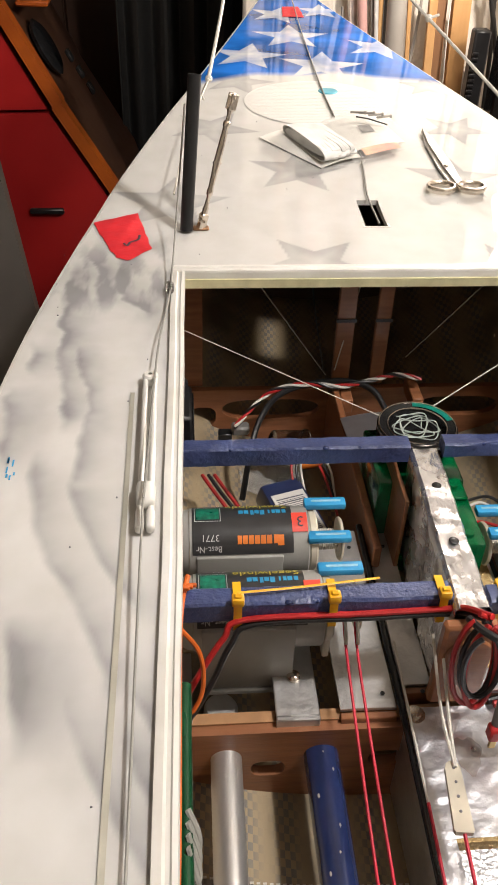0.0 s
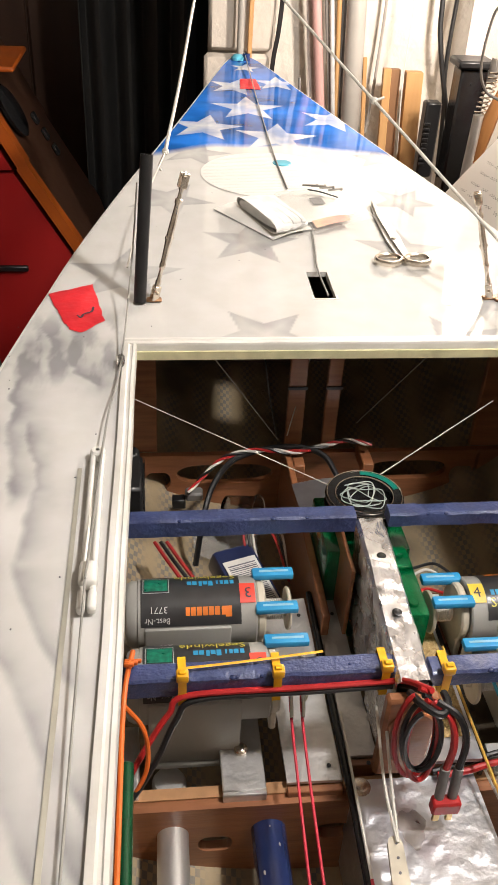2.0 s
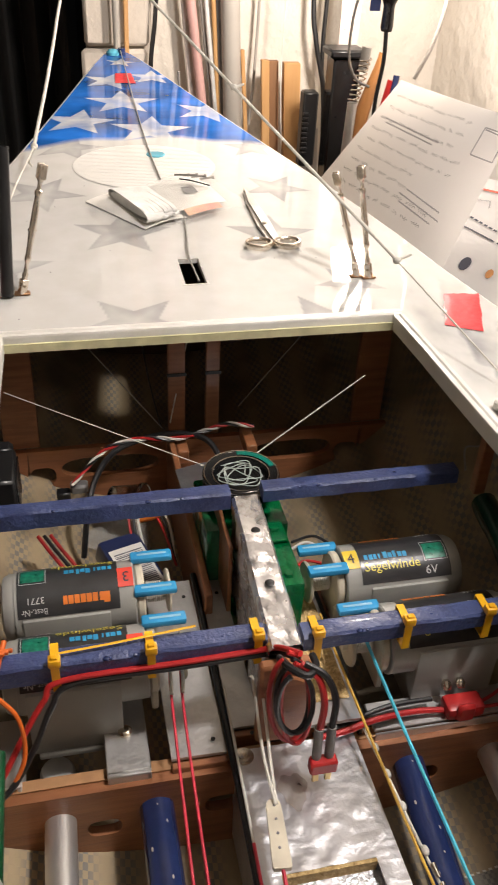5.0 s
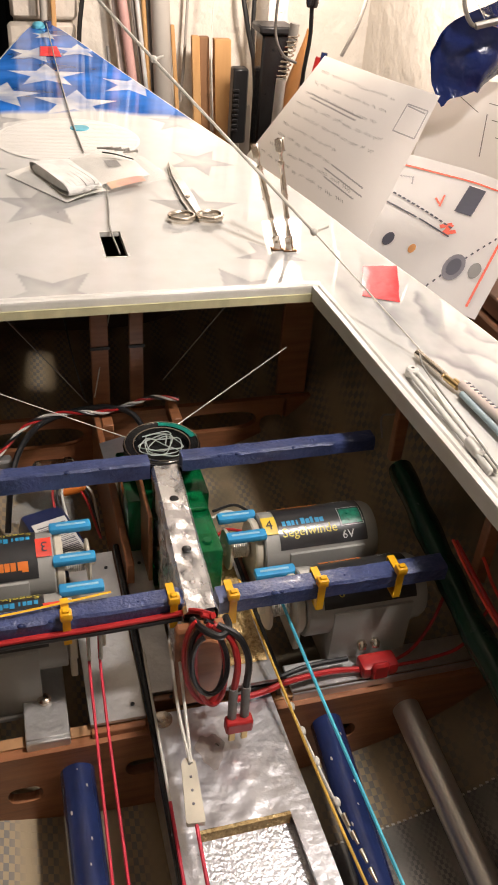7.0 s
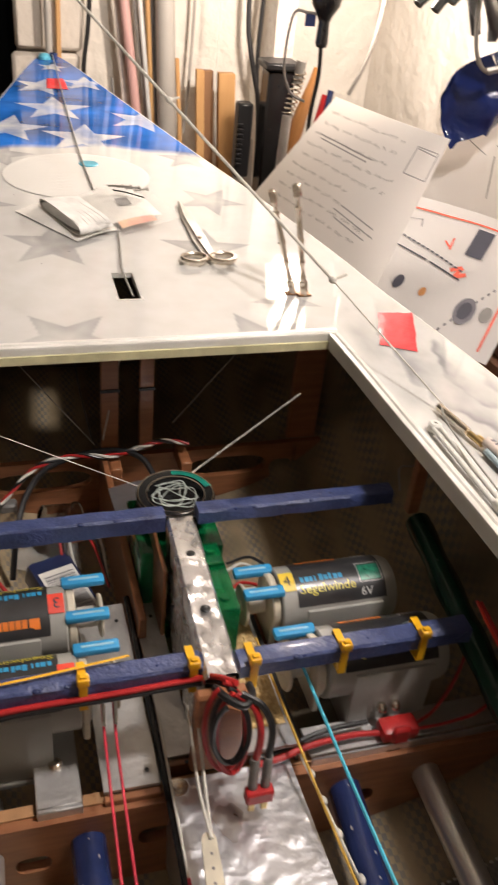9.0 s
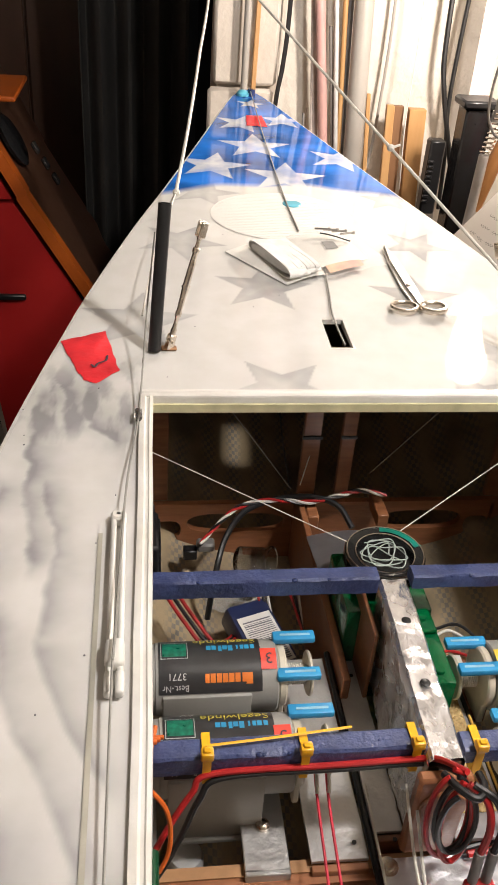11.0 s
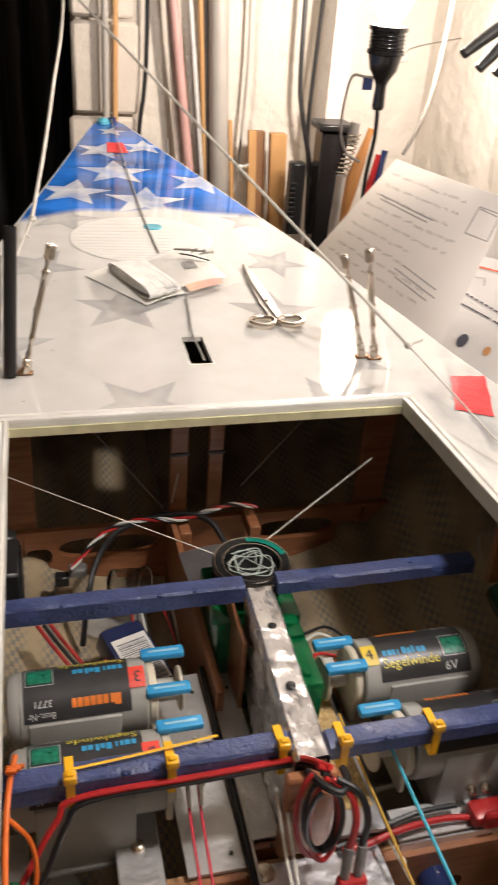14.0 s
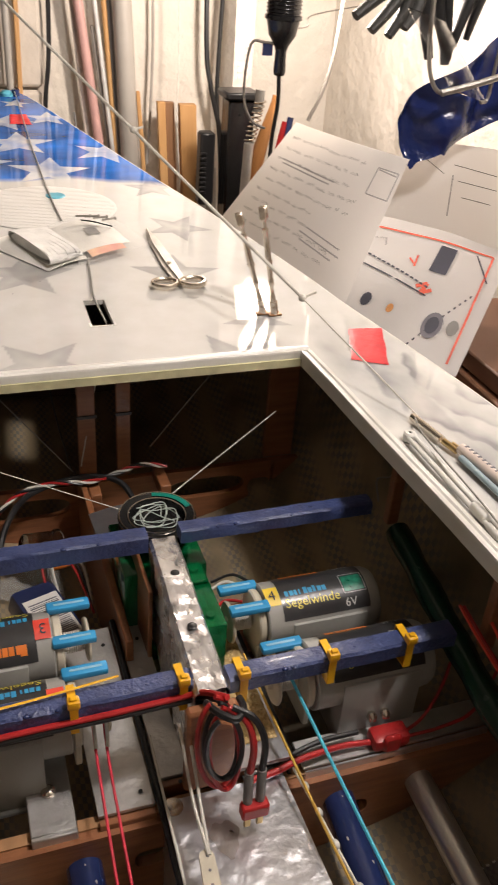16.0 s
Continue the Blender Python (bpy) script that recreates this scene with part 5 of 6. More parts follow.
cord("drum_line", [(-.166, .585, .948), (-.010, .500, .9165)], .0004, "cord", "thin white line led to the drum", "drum lines")
cord("drum_line", [(.1385, .585, .940), (.022, .512, .9165)], .0005, "cord", "thin white line led to the drum", "drum lines")
cord("bow_line", [(-.115, .63, .985), (-.033, .645, .862)], .0005, "cordgrey", "thin grey line under the foredeck", "bow lines")
cord("bow_line", [(.112, .63, .985), (.040, .645, .880)], .0005, "cordgrey", "thin grey line under the foredeck", "bow lines")
cord("bow_line", [(.003, .66, 1.0), (-.026, .640, .87)], .0006, "cord", "thin line led down through the deck slot", "bow lines")
cord("bow_line", [(-.052, .70, .99), (-.045, .66, .92), (-.034, .648, .862)], .0008, "black", "dark line under the foredeck", "bow lines")
for dx in (0, .0075):
    cord("sheet_line", [(-.0660 + dx, .352, .886), (-.0690 + dx * .9, .300, .876), (-.0750 + dx * 1.2, .10, .858), (-.078 + dx * 1.3, -.05, .85)], .0009, "cordred", "red sheet line running aft from a winch", "sheet lines")
    cord("sheet_line", [(-.0655 + dx, .353, .8870), (-.0672 + dx, .330, .8825), (-.0680 + dx * .95, .322, .8800)], .0011, "cord", "white spliced end of a sheet line", "sheet lines")
cord("sheet_line", [(-.030, .345, .852), (-.0335, .235, .851)], .0009, "cord", "white line beside the push rod", "sheet lines")
cord("sheet_line", [(-.0335, .235, .851), (-.040, .05, .847)], .0010, "cordred", "red line beside the push rod", "sheet lines")
for dx in (0, .005):
    cord("tag_cord", [(-.0195 + dx, .313, .898), (-.021 + dx * .8, .275, .879), (-.0205 + dx * .1, .243, .8725)], .0010, "cord", "white cord holding the tag", "tag cords")
tg = thing("line_tag", "white plastic line tag with drilled holes", "tag", (-.025, .232, .868))
q = bmesh.new()
slab(q, [(-.0052, -.0330), (-.0045, -.0345), (.0045, -.0345), (.0052, -.0330), (.0042, .003), (.0034, .0055), (.0014, .0072), (-.0014, .0072), (-.0034, .0055), (-.0042, .003)], .003, pose(-.0218, .240, .8690, -4, 0, -6))
part("plate", q, M["nylon"], tg)
for k in range(4):
    q = bmesh.new()
    lathe(q, [(0, .0004), (.0008, .0004), (.0008, 0), (0, 0)], pose(-.0210 - .0011 * k, .243 - .0085 * k, .8718 + .0006 * k, -4, 0, 0), 10)
    part("hole", q, M["ink"], tg, "drilled hole")
cord("sheet_line", [(-.0250, .211, .873), (-.0265, .15, .866), (-.029, .0, .855)], .0011, "cordred", "red line from the tag running aft", "sheet lines")
cord("sheet_line", [(.0605, .345, .893), (.066, .26, .880), (.0755, .12, .862), (.082, .0, .85)], .0012, "cordcyan", "cyan sheet line running aft from a winch", "sheet lines")
cord("sheet_line", [(.042, .372, .880), (.047, .31, .870), (.0540, .22, .858), (.063, .10, .852), (.07, -.02, .848)], .0010, "cordyellow", "ochre sheet line running aft", "sheet lines")
ch = thing("rigging_chain", "knotted line with steel swivels beside the foil plate", "rigging", (.058, .25, .855))
q = bmesh.new()
sweep(q, [(.0535, .300, .848), (.0540, .285, .850), (.0555, .262, .852), (.0575, .235, .852), (.0600, .21, .851), (.0625, .19, .850)], .0010, 6)
part("line", q, M["cord"], ch)
for k, (x, y) in enumerate(((.0545, .281), (.0556, .262), (.0572, .240), (.0600, .212))):
    q = bmesh.new()
    bmesh.ops.create_icosphere(q, subdivisions=2, radius=.0022, matrix=Matrix.Translation((x, y, .853)) @ Matrix.Diagonal((1, 1.5, 1, 1)))
    part("knot", q, M["cord"], ch)
q = bmesh.new()
for k in range(4):
    rod(q, (.0612 + .001 * k, .204 - .011 * k, .853), (.0620 + .001 * k, .196 - .011 * k, .853), .0016, .0009, 10)
part("swivel", q, M["steel"], ch, "steel swivels")

# red lines along the starboard side
for pts in ([(.177, .331, .930), (.1725, .300, .930), (.169, .250, .930), (.167, .10, .929), (.166, -.10, .928)], [(.189, .311, .930), (.180, .262, .930), (.173, .10, .929), (.172, -.10, .928)]):
    q = bmesh.new()
    sweep(q, pts, .0011, 8)
    solid("red_line", q, M["redtag"], "red cord running along the inner hull side", "cord")


# ---- on the deck ----
# red tape squares
def tape(outline, label, mark=None):
    t = thing("tape_patch", label, "tape", (outline[0][0], outline[0][1], deck_z(outline[0][1])))
    q = bmesh.new()
    n = len(outline)
    pts = []
    r = random.Random(n * 7)
    for i in range(n):
        a, b = Vector(outline[i]), Vector(outline[(i + 1) % n])
        for k in range(7):
            p = a.lerp(b, k / 7)
            pts.append((p.x + r.uniform(-.0007, .0007), p.y + r.uniform(-.0007, .0007)))
    c = Vector((sum(p[0] for p in pts) / len(pts), sum(p[1] for p in pts) / len(pts)))
    rings = []
    for s in (1, .8, .55, .28):
        rings.append([q.verts.new((c.x + (x - c.x) * s, c.y + (y - c.y) * s, deck_z(y) + .0007 + (.0005 * noise.noise(Vector((x * 90 * s, y * 90 * s, 4))) + .0005 if s < 1 else 0))) for x, y in pts])
    for a, b in zip(rings, rings[1:]):
        for i in range(len(pts)):
            j = (i + 1) % len(pts)
            q.faces.new((a[i], a[j], b[j], b[i]))
    q.faces.new(rings[-1])
    part("tape", q, M["redtape"], t)
    if mark:
        q = bmesh.new()
        sweep(q, [(x, y, deck_z(y) + .0020) for x, y in mark], .0010, 6, flat=.3)
        part("pen_mark", q, M["inkdark"], t, "black pen stroke")


tape([(-.235, .667), (-.199, .684), (-.186, .618), (-.203, .598), (-.212, .602), (-.219, .618)], "creased red tape with a black pen mark on the side deck", [(-.208, .625), (-.205, .621), (-.203, .627), (-.197, .632), (-.196, .640)])
tape([(.214, .614), (.246, .610), (.217, .540), (.190, .556)], "red tape square on the starboard side deck")
tape([(-.013, 1.323), (.010, 1.323), (.012, 1.270), (-.018, 1.273)], "red tape patch near the bow")
q = bmesh.new()
lathe(q, [(0, .0012), (.0105, .0012), (.0115, .0004), (.0115, 0), (0, 0)], Matrix.Translation((.0045, .9805, deck_z(.98))), 28)
solid("paint_dot", q, M["bluedot"], "turquoise round sticker on the centre line", "sticker")

# centre line cord from the bow fitting to the slot
cord("centre_cord", [(.004, 1.435, 1.055), (.0, 1.20, deck_z(1.2) + .002), (-.002, 1.0, deck_z(1.0) + .0018), (.0, .90, deck_z(.9) + .0018)], .0009, "cordgrey", "grey cord stretched along the foredeck")
cord("centre_cord", [(.012, .815, 1.0125), (.0075, .76, 1.0085), (.002, .71, 1.0060), (.004, .664, 1.0010)], .0009, "cordgrey", "grey cord running into the deck slot")
bowf = thing("bow_fitting", "small blue bow fitting with an eye", "fitting", (.0, 1.43, 1.045))
q = bmesh.new()
lathe(q, [(0, 0), (.010, 0), (.010, .004), (.006, .008), (0, .009)], Matrix.Translation((-.008, 1.43, deck_z(1.43))), 18)
part("button", q, M["bluedot"], bowf)
q = bmesh.new()
lathe(q, [(.003, 0), (.006, 0), (.006, .010), (.003, .010)], Matrix.Translation((.006, 1.43, deck_z(1.43))), 16)
part("eye", q, M["bluetube"], bowf)

# ribbed round anti-slip pad on the foredeck
pad = thing("deck_pad", "oval ribbed white patch on the foredeck", "deck patch", (-.01, .95, 1.017))
q = bmesh.new()
ring = [(-.012 + .080 * math.cos(a), .945 + .068 * math.sin(a)) for a in np.linspace(0, 6.283, 49)[:-1]]
q.faces.new([q.verts.new((x, y, deck_z(y) + .0006)) for x, y in ring])
part("patch", q, M["padwhite"], pad)
for k in range(30):
    y = .882 + k * .0044
    e = 1 - ((y - .945) / .066) ** 2
    if e > 0.03:
        w = .077 * math.sqrt(e)
        part("rib", boxes(((-.012 - w, y, deck_z(y) + .0005), (-.012 + w, y + .0026, deck_z(y) + .00072))), M["padwhite"], pad)

# upright black tube beside the port chain plate
q = bmesh.new()
a, b = Vector((-.1585, .6505, 1.0015)), Vector((-.150, .673, 1.1165))
d = (b - a).normalized()
R0 = d.to_track_quat("Z", "Y").to_matrix().to_4x4()
lathe(q, [(.0025, 0), (.0052, 0), (.0052, (b - a).length), (.0040, (b - a).length), (.0036, .004)], Matrix.Translation(a) @ R0, 20)
solid("black_tube", q, M["black"], "upright black shrink tube standing on the deck", "tube")


# turnbuckles
def turnbuckle(base, top, group="turnbuckles"):
    base, top = Vector(base), Vector(top)
    t = thing("turnbuckle", "slim bright steel turnbuckle fixed to the deck", "turnbuckle", base, group)
    L = (top - base).length
    m = Matrix.Translation(base) @ (top - base).to_track_quat("Z", "Y").to_matrix().to_4x4()
    q = bmesh.new()
    lathe(q, [(0, .010), (.0022, .010), (.0026, .016), (.0019, .018), (.0017, .026), (.0027, .028), (.0027, .031), (.0022, .033), (.0026, .045), (.0030, L * .48), (.0026, L * .66), (.0022, L * .76), (.0029, L * .77), (.0029, L * .80), (.0017, L * .81), (.0017, L * .86), (.0030, L * .89), (0, L * .89)], m, 18)
    part("barrel", q, M["steel"], t)
    q = bmesh.new()
    for s in (-1, 1):
        box(q, (s * .0026 - .0008, -.0032, L * .885), (s * .0026 + .0008, .0032, L), .0006, m)
    rod(q, m @ Vector((-.0042, 0, L * .97)), m @ Vector((.0042, 0, L * .97)), .0011, seg=10)
    part("fork", q, M["steel"], t, "steel fork with a pin")
    q = bmesh.new()
    for s in (-1, 1):
        box(q, (s * .0026 - .0006, -.0030, -.001), (s * .0026 + .0006, .0030, .012), .0006, m)
    rod(q, m @ Vector((-.0055, 0, .006)), m @ Vector((.0055, 0, .006)), .0013, seg=10)
    part("toggle", q, M["steel"], t, "tarnished toggle")
    q = bmesh.new()
    rod(q, m @ Vector((0, -.0035, L * .5)), m @ Vector((0, .0035, L * .5)), .0012, seg=8)
    part("cross_pin", q, M["steel"], t)
    q = bmesh.new()
    box(q, (base.x - .0065, base.y - .0035, base.z - .0015), (base.x + .0065, base.y + .0035, base.z + .0006), .0008)
    part("chain_plate", q, M["rust"], t, "rust-stained chain plate")


turnbuckle((-.1465, .6545, 1.0020), (-.120, .668, 1.104))
turnbuckle((.1475, .6585, 1.0020), (.1210, .668, 1.092))
turnbuckle((.1575, .6545, 1.0020), (.1420, .666, 1.098))

# scissors
sc = thing("scissors", "small steel scissors lying closed on the deck", "scissors", (.085, .78, 1.008))
tip, piv = Vector((.0845, .862)), Vector((.0865, .768))
for s, c in ((-1, Vector((.0715, .7250))), (1, Vector((.0990, .7250)))):
    q = bmesh.new()
    nrm = Vector((tip.y - piv.y, piv.x - tip.x)).normalized()
    body = [tip + nrm * .0003 * s, tip.lerp(piv, .35) + nrm * .0048 * s, piv + nrm * .0066 * s, Vector((.0875 + .0052 * s, .742)), Vector((.0875 + .0050 * s, .728)), Vector((.0875 - .0002 * s, .728)), piv - nrm * .0026 * s, tip.lerp(piv, .4) - nrm * .0034 * s]
    zs = .0012 if s < 0 else .0034
    lo = [q.verts.new((p.x, p.y, deck_z(p.y) + zs)) for p in body]
    hi = [q.verts.new((p.x, p.y, deck_z(p.y) + zs + .0021)) for p in body]
    q.faces.new(lo), q.faces.new(hi)
    for i in range(len(lo)):
        j = (i + 1) % len(lo)
        q.faces.new((lo[i], lo[j], hi[j], hi[i]))
    bl = part("blade", q, M["blade"], sc)
    q = bmesh.new()
    sweep(q, [(c.x + .0118 * math.cos(a), c.y + .0098 * math.sin(a), deck_z(c.y) + .0040) for a in np.linspace(0, 6.283, 33)], .0021, 10, 1, flat=1.5)
    part("finger_ring", q, M["steel"], bl, "steel finger ring")
q = bmesh.new()
lathe(q, [(0, .0012), (.0022, .0010), (.0026, 0), (0, 0)], Matrix.Translation((piv.x, piv.y, deck_z(piv.y) + .0056)), 14)
part("rivet", q, M["steel"], sc)

# elastic band wound on a card, with a clear pouch
cd = thing("elastic_card", "white elastic band wound round a folded card", "haberdashery", (-.03, .83, 1.012))
def card_pt(u, v, h=0.0):
    """Across the card from port aft to starboard ahead; it is lifted at its middle."""
    p = Vector((-.084, .845)).lerp(Vector((-.031, .772)), v) + Vector((.050, .026)) * u
    return Vector((p.x, p.y, deck_z(p.y) + .0014 + .003 * math.sin(math.pi * min(1, u)) + h))
q = bmesh.new()
sheet(q, lambda u, v: card_pt(u * .9, v), 14, 8, .0004)
part("card", q, M["card"], cd)
A0, A1 = Vector((-.044, .856)), Vector((-.012, .780))
ax = (A1 - A0).normalized()
ac = Vector((-ax.y, ax.x))
for k in range(6):
    q = bmesh.new()
    mid, L, hgt = A0.lerp(A1, .5), (A1 - A0).length / 2 - .0010 * k, .0056 - .0003 * k
    off = ac * (.0048 * k - .010)
    rows = []
    for a in np.linspace(0, 2 * math.pi, 41):
        c, s = math.cos(a), math.sin(a)
        p = mid + ax * (L * math.copysign(abs(c) ** .55, c))
        h = .0090 + hgt * math.copysign(abs(s) ** .8, s) * .95
        rows.append([q.verts.new((p.x + off.x + ac.x * w, p.y + off.y + ac.y * w, deck_z(p.y) + h + .0012 * math.sin(k * 2.1 + a))) for w in (-.0075, .0, .0075)])
    for x0, x1 in zip(rows, rows[1:]):
        for j in (0, 1):
            q.faces.new((x0[j], x0[j + 1], x1[j + 1], x1[j]))
    bmesh.ops.recalc_face_normals(q, faces=q.faces)
    bmesh.ops.solidify(q, geom=q.faces[:], thickness=.0011)
    part("elastic_band", q, M["elastic"], cd, "ribbed white elastic")
outl = []
for a in np.linspace(0, 2 * math.pi, 33)[:-1]:
    c, s = math.cos(a), math.sin(a)
    outl.append((((A1 - A0).length / 2 - .004) * math.copysign(abs(c) ** .55, c), .0090 + .0046 * math.copysign(abs(s) ** .8, s)))
for k in range(7):
    w0 = -.0165 + .0050 * k
    s = 1 - .018 * (k % 2)
    mm = Matrix(((ax.x, 0, ac.x, A0.lerp(A1, .5).x), (ax.y, 0, ac.y, A0.lerp(A1, .5).y), (0, 1, 0, deck_z(.832)), (0, 0, 0, 1)))
    q = bmesh.new()
    slab(q, [(p * s, (h - .0090) * s + .0090) for p, h in outl], .0046, mm @ Matrix.Translation((0, 0, w0)))
    part("band_layer", q, M["elastic"], cd)
pk = thing("parts_packet", "clear zip pouch with a printed insert and small pins", "packet", (.05, .85, 1.013))
def pk_pt(u, v, h=0):
    x, y = -.002 + .062 * u - .013 * v, .800 + .072 * v + .028 * u - .018 * u * v
    return Vector((x, y, deck_z(y) + .004 + .006 * math.sin(math.pi * u) * (.4 + .6 * v) + h))
q = bmesh.new()
sheet(q, lambda u, v: pk_pt(u, v, .0006 * noise.noise(Vector((u * 8, v * 8, 1)))), 16, 14, .0004)
part("insert", q, M["card"], pk, "white printed insert")
q = bmesh.new()
sheet(q, lambda u, v: pk_pt(.42 + .22 * u, .42 + .25 * v, .0010), 6, 4)
part("print_block", q, M["heat"], pk, "grey block of print")
q = bmesh.new()
sheet(q, lambda u, v: pk_pt(.22 + .62 * u, -.22 + .22 * v, .0004), 8, 6)
part("colour_print", q, mat("orange_red_print", (.80, .58, .34), .5, base2=(.62, .22, .18), scale=38), pk, "orange and red print")
q = bmesh.new()
sheet(q, lambda u, v: pk_pt(-.05 + 1.30 * u, -.40 + 1.45 * v, .0026 + .002 * noise.noise(Vector((u * 6, v * 6, 7)))), 18, 16)
part("pouch", q, M["pouch"], pk, "clear plastic pouch")
for k in range(4):
    q = bmesh.new()
    p = pk_pt(.42 + .13 * k, .97 - .06 * k, .006)
    rod(q, p, p + Vector((.014, -.003 + .002 * k, .0005)), .0011, seg=8)
    rod(q, p + Vector((.014, -.003 + .002 * k, .0005)), p + Vector((.016, -.003 + .002 * k, .0005)), .0018, seg=8)
    part("pin", q, M["greymetal"], pk, "small metal pin")
cord("black_wire", [pk_pt(.45, .80, .006), pk_pt(.62, .70, .006), pk_pt(.80, .62, .005), pk_pt(.92, .60, .004)], .0008, "black", "short black wire on the packet")


# fairlead slides and their lines on the side decks
def slide(x, y0, y1, w, label):
    t = thing("fairlead_slide", label, "deck fitting", (x, (y0 + y1) / 2, 1.0), "fairlead slides")
    for s in (-1, 1):
        q = bmesh.new()
        rod(q, (x + s * w, y0 + .004, 1.0045), (x + s * w, y1, 1.0045), .0017, seg=12)
        part("rail", q, M["white"], t)
    q = bmesh.new()
    lathe(q, [(.0012, 0), (w + .0020, 0), (w + .0020, .0050), (w + .0008, .0062), (.0012, .0062)], Matrix.Translation((x, y1, 1.0012)), 24)
    part("end_eye", q, M["white"], t, "rounded white end eye")
    q = bmesh.new()
    box(q, (x - w - .0022, y0 + .013, 1.0014), (x + w + .0022, y0 + .030, 1.0095), .003, seg=3)
    part("car", q, M["white"], t, "white sliding car")
    for s in (-1, 1):
        q = bmesh.new()
        box(q, (x + s * w - .0022, y0 - .003, 1.0014), (x + s * w + .0022, y0 + .011, 1.0070), .0018, seg=3)
        part("foot", q, M["white"], t)
    # seam strip aft; alongside the rails it stands in for their cast shadow
    part("strip", boxes(((x - .0118, y0 - .30, 1.0003), (x - .0092, y1 - .01, 1.0007))), M["seam"], t, "thin olive-grey seam strip, beside the slide a painted shadow")


slide(-.1830, .300, .430, .0027, "long white plastic fairlead slide on the port deck")
slide(.1765, .312, .428, .0027, "long white plastic fairlead slide on the starboard deck")
cord("deck_line", [(-.1580, .655, 1.10), (-.164, .66, 1.035), (-.171, .545, 1.006), (-.1785, .46, 1.0075), (-.1830, .325, 1.0125), (-.1840, .296, 1.010), (-.1850, .13, 1.0035), (-.186, -.1, 1.003)], .0007, "cordgrey", "thin grey line along the port deck")
q = bmesh.new()
for dy in (-.004, .0, .004):
    bmesh.ops.create_icosphere(q, subdivisions=2, radius=.0030, matrix=Matrix.Translation((-.1715, .545 + dy, 1.0050)))
solid("line_knot", q, M["clear"], "clear knotted bead on the port line", "bead")
cord("deck_line", [(.1925, .452, 1.006), (.1830, .42, 1.0085), (.1765, .345, 1.012), (.178, .25, 1.005), (.180, .0, 1.003)], .0007, "cordgrey", "thin grey line along the starboard deck")
for pts, rr, m, nm, lab in (([(.1955, .470, 1.0045), (.1985, .452, 1.0045), (.2010, .436, 1.0045)], .0030, "steel", "turnbuckle", "steel turnbuckle lying on the starboard deck"), ([(.2010, .434, 1.0045), (.2035, .420, 1.0045)], .0024, "brass", "brass_fitting", "brass fitting lying on the starboard deck"), ([(.2045, .428, 1.0050), (.2085, .404, 1.0050)], .0022, "brass", "brass_fitting", "brass rod end on the starboard deck"), ([(.2065, .420, 1.0062), (.2125, .372, 1.0062)], .0040, "ruler", "printed_tube", "pale tube with illegible print on the deck"), ([(.2120, .374, 1.0055), (.2200, .300, 1.0055)], .0034, "brass", "brass_tube", "brass tube lying on the starboard deck"), ([(.2020, .412, 1.0045), (.2060, .34, 1.0045), (.210, .24, 1.0045)], .0022, "paleblue", "blue_tube", "thin pale blue tube on the starboard deck")):
    q = bmesh.new()
    sweep(q, [(a - .004, b - .018, c) for a, b, c in pts], rr, 12)
    solid(nm, q, M[m], lab, "rigging part", "rigging parts on the starboard deck")
q = bmesh.new()
for k in range(9):
    y = .397 - .0045 * k
    x = .2031 + (.402 - y) * .125
    box(q, (x - .0012, y, 1.0098), (x + .0016, y + .0016, 1.0104))
solid("print_marks", q, M["ink"], "rows of illegible dark print on the pale tube", "print", smooth=False)

# shroud lines rising from both side decks
q = bmesh.new()
sweep(q, [(.1945, .450, 1.006), (.1495, .5785, 1.0490)], .0007, 6)
sweep(q, [(.1495, .5785, 1.0490), (.016, .90, 1.170), (-.06, 1.085, 1.239), (-.20, 1.42, 1.366), (-.46, 2.05, 1.604)], .0015, 8)
solid("shroud_line", q, M["cord"], "white shroud line rising from the starboard deck", "line", "shroud lines")
for p, d in (((.1495, .5785, 1.0490), (.012, .001, .004)), ((.058, .80, 1.132), (.010, .004, .002))):
    q = bmesh.new()
    bmesh.ops.create_icosphere(q, subdivisions=2, radius=.0034, matrix=Matrix.Translation(p))
    sweep(q, [p, Vector(p) + Vector(d)], .0012, 6)
    solid("rope_knot", q, M["cord"], "knot in the starboard shroud line", "knot", "rope knots")
q = bmesh.new()
sweep(q, [(-.1680, .66, 1.028), (-.1540, .80, 1.035), (-.1320, .92, 1.046)], .0008, 6)
sweep(q, [(-.1320, .92, 1.046), (-.112, 1.06, 1.085), (-.092, 1.22, 1.130), (-.06, 1.50, 1.208), (-.03, 1.90, 1.32), (-.0, 2.2, 1.40)][:4] + [(-.030, 2.05, 1.36)], .0020, 8)
solid("shroud_line", q, M["cord"], "white shroud line rising from the port deck", "line", "shroud lines")
q = bmesh.new()
bmesh.ops.create_icosphere(q, subdivisions=2, radius=.0040, matrix=Matrix.Translation((-.131, .925, 1.047)))
sweep(q, [(-.131, .925, 1.047), (-.138, .93, 1.030), (-.136, .94, 1.022)], .0014, 6)
solid("rope_knot", q, M["cord"], "knot in the port shroud line", "knot", "rope knots")

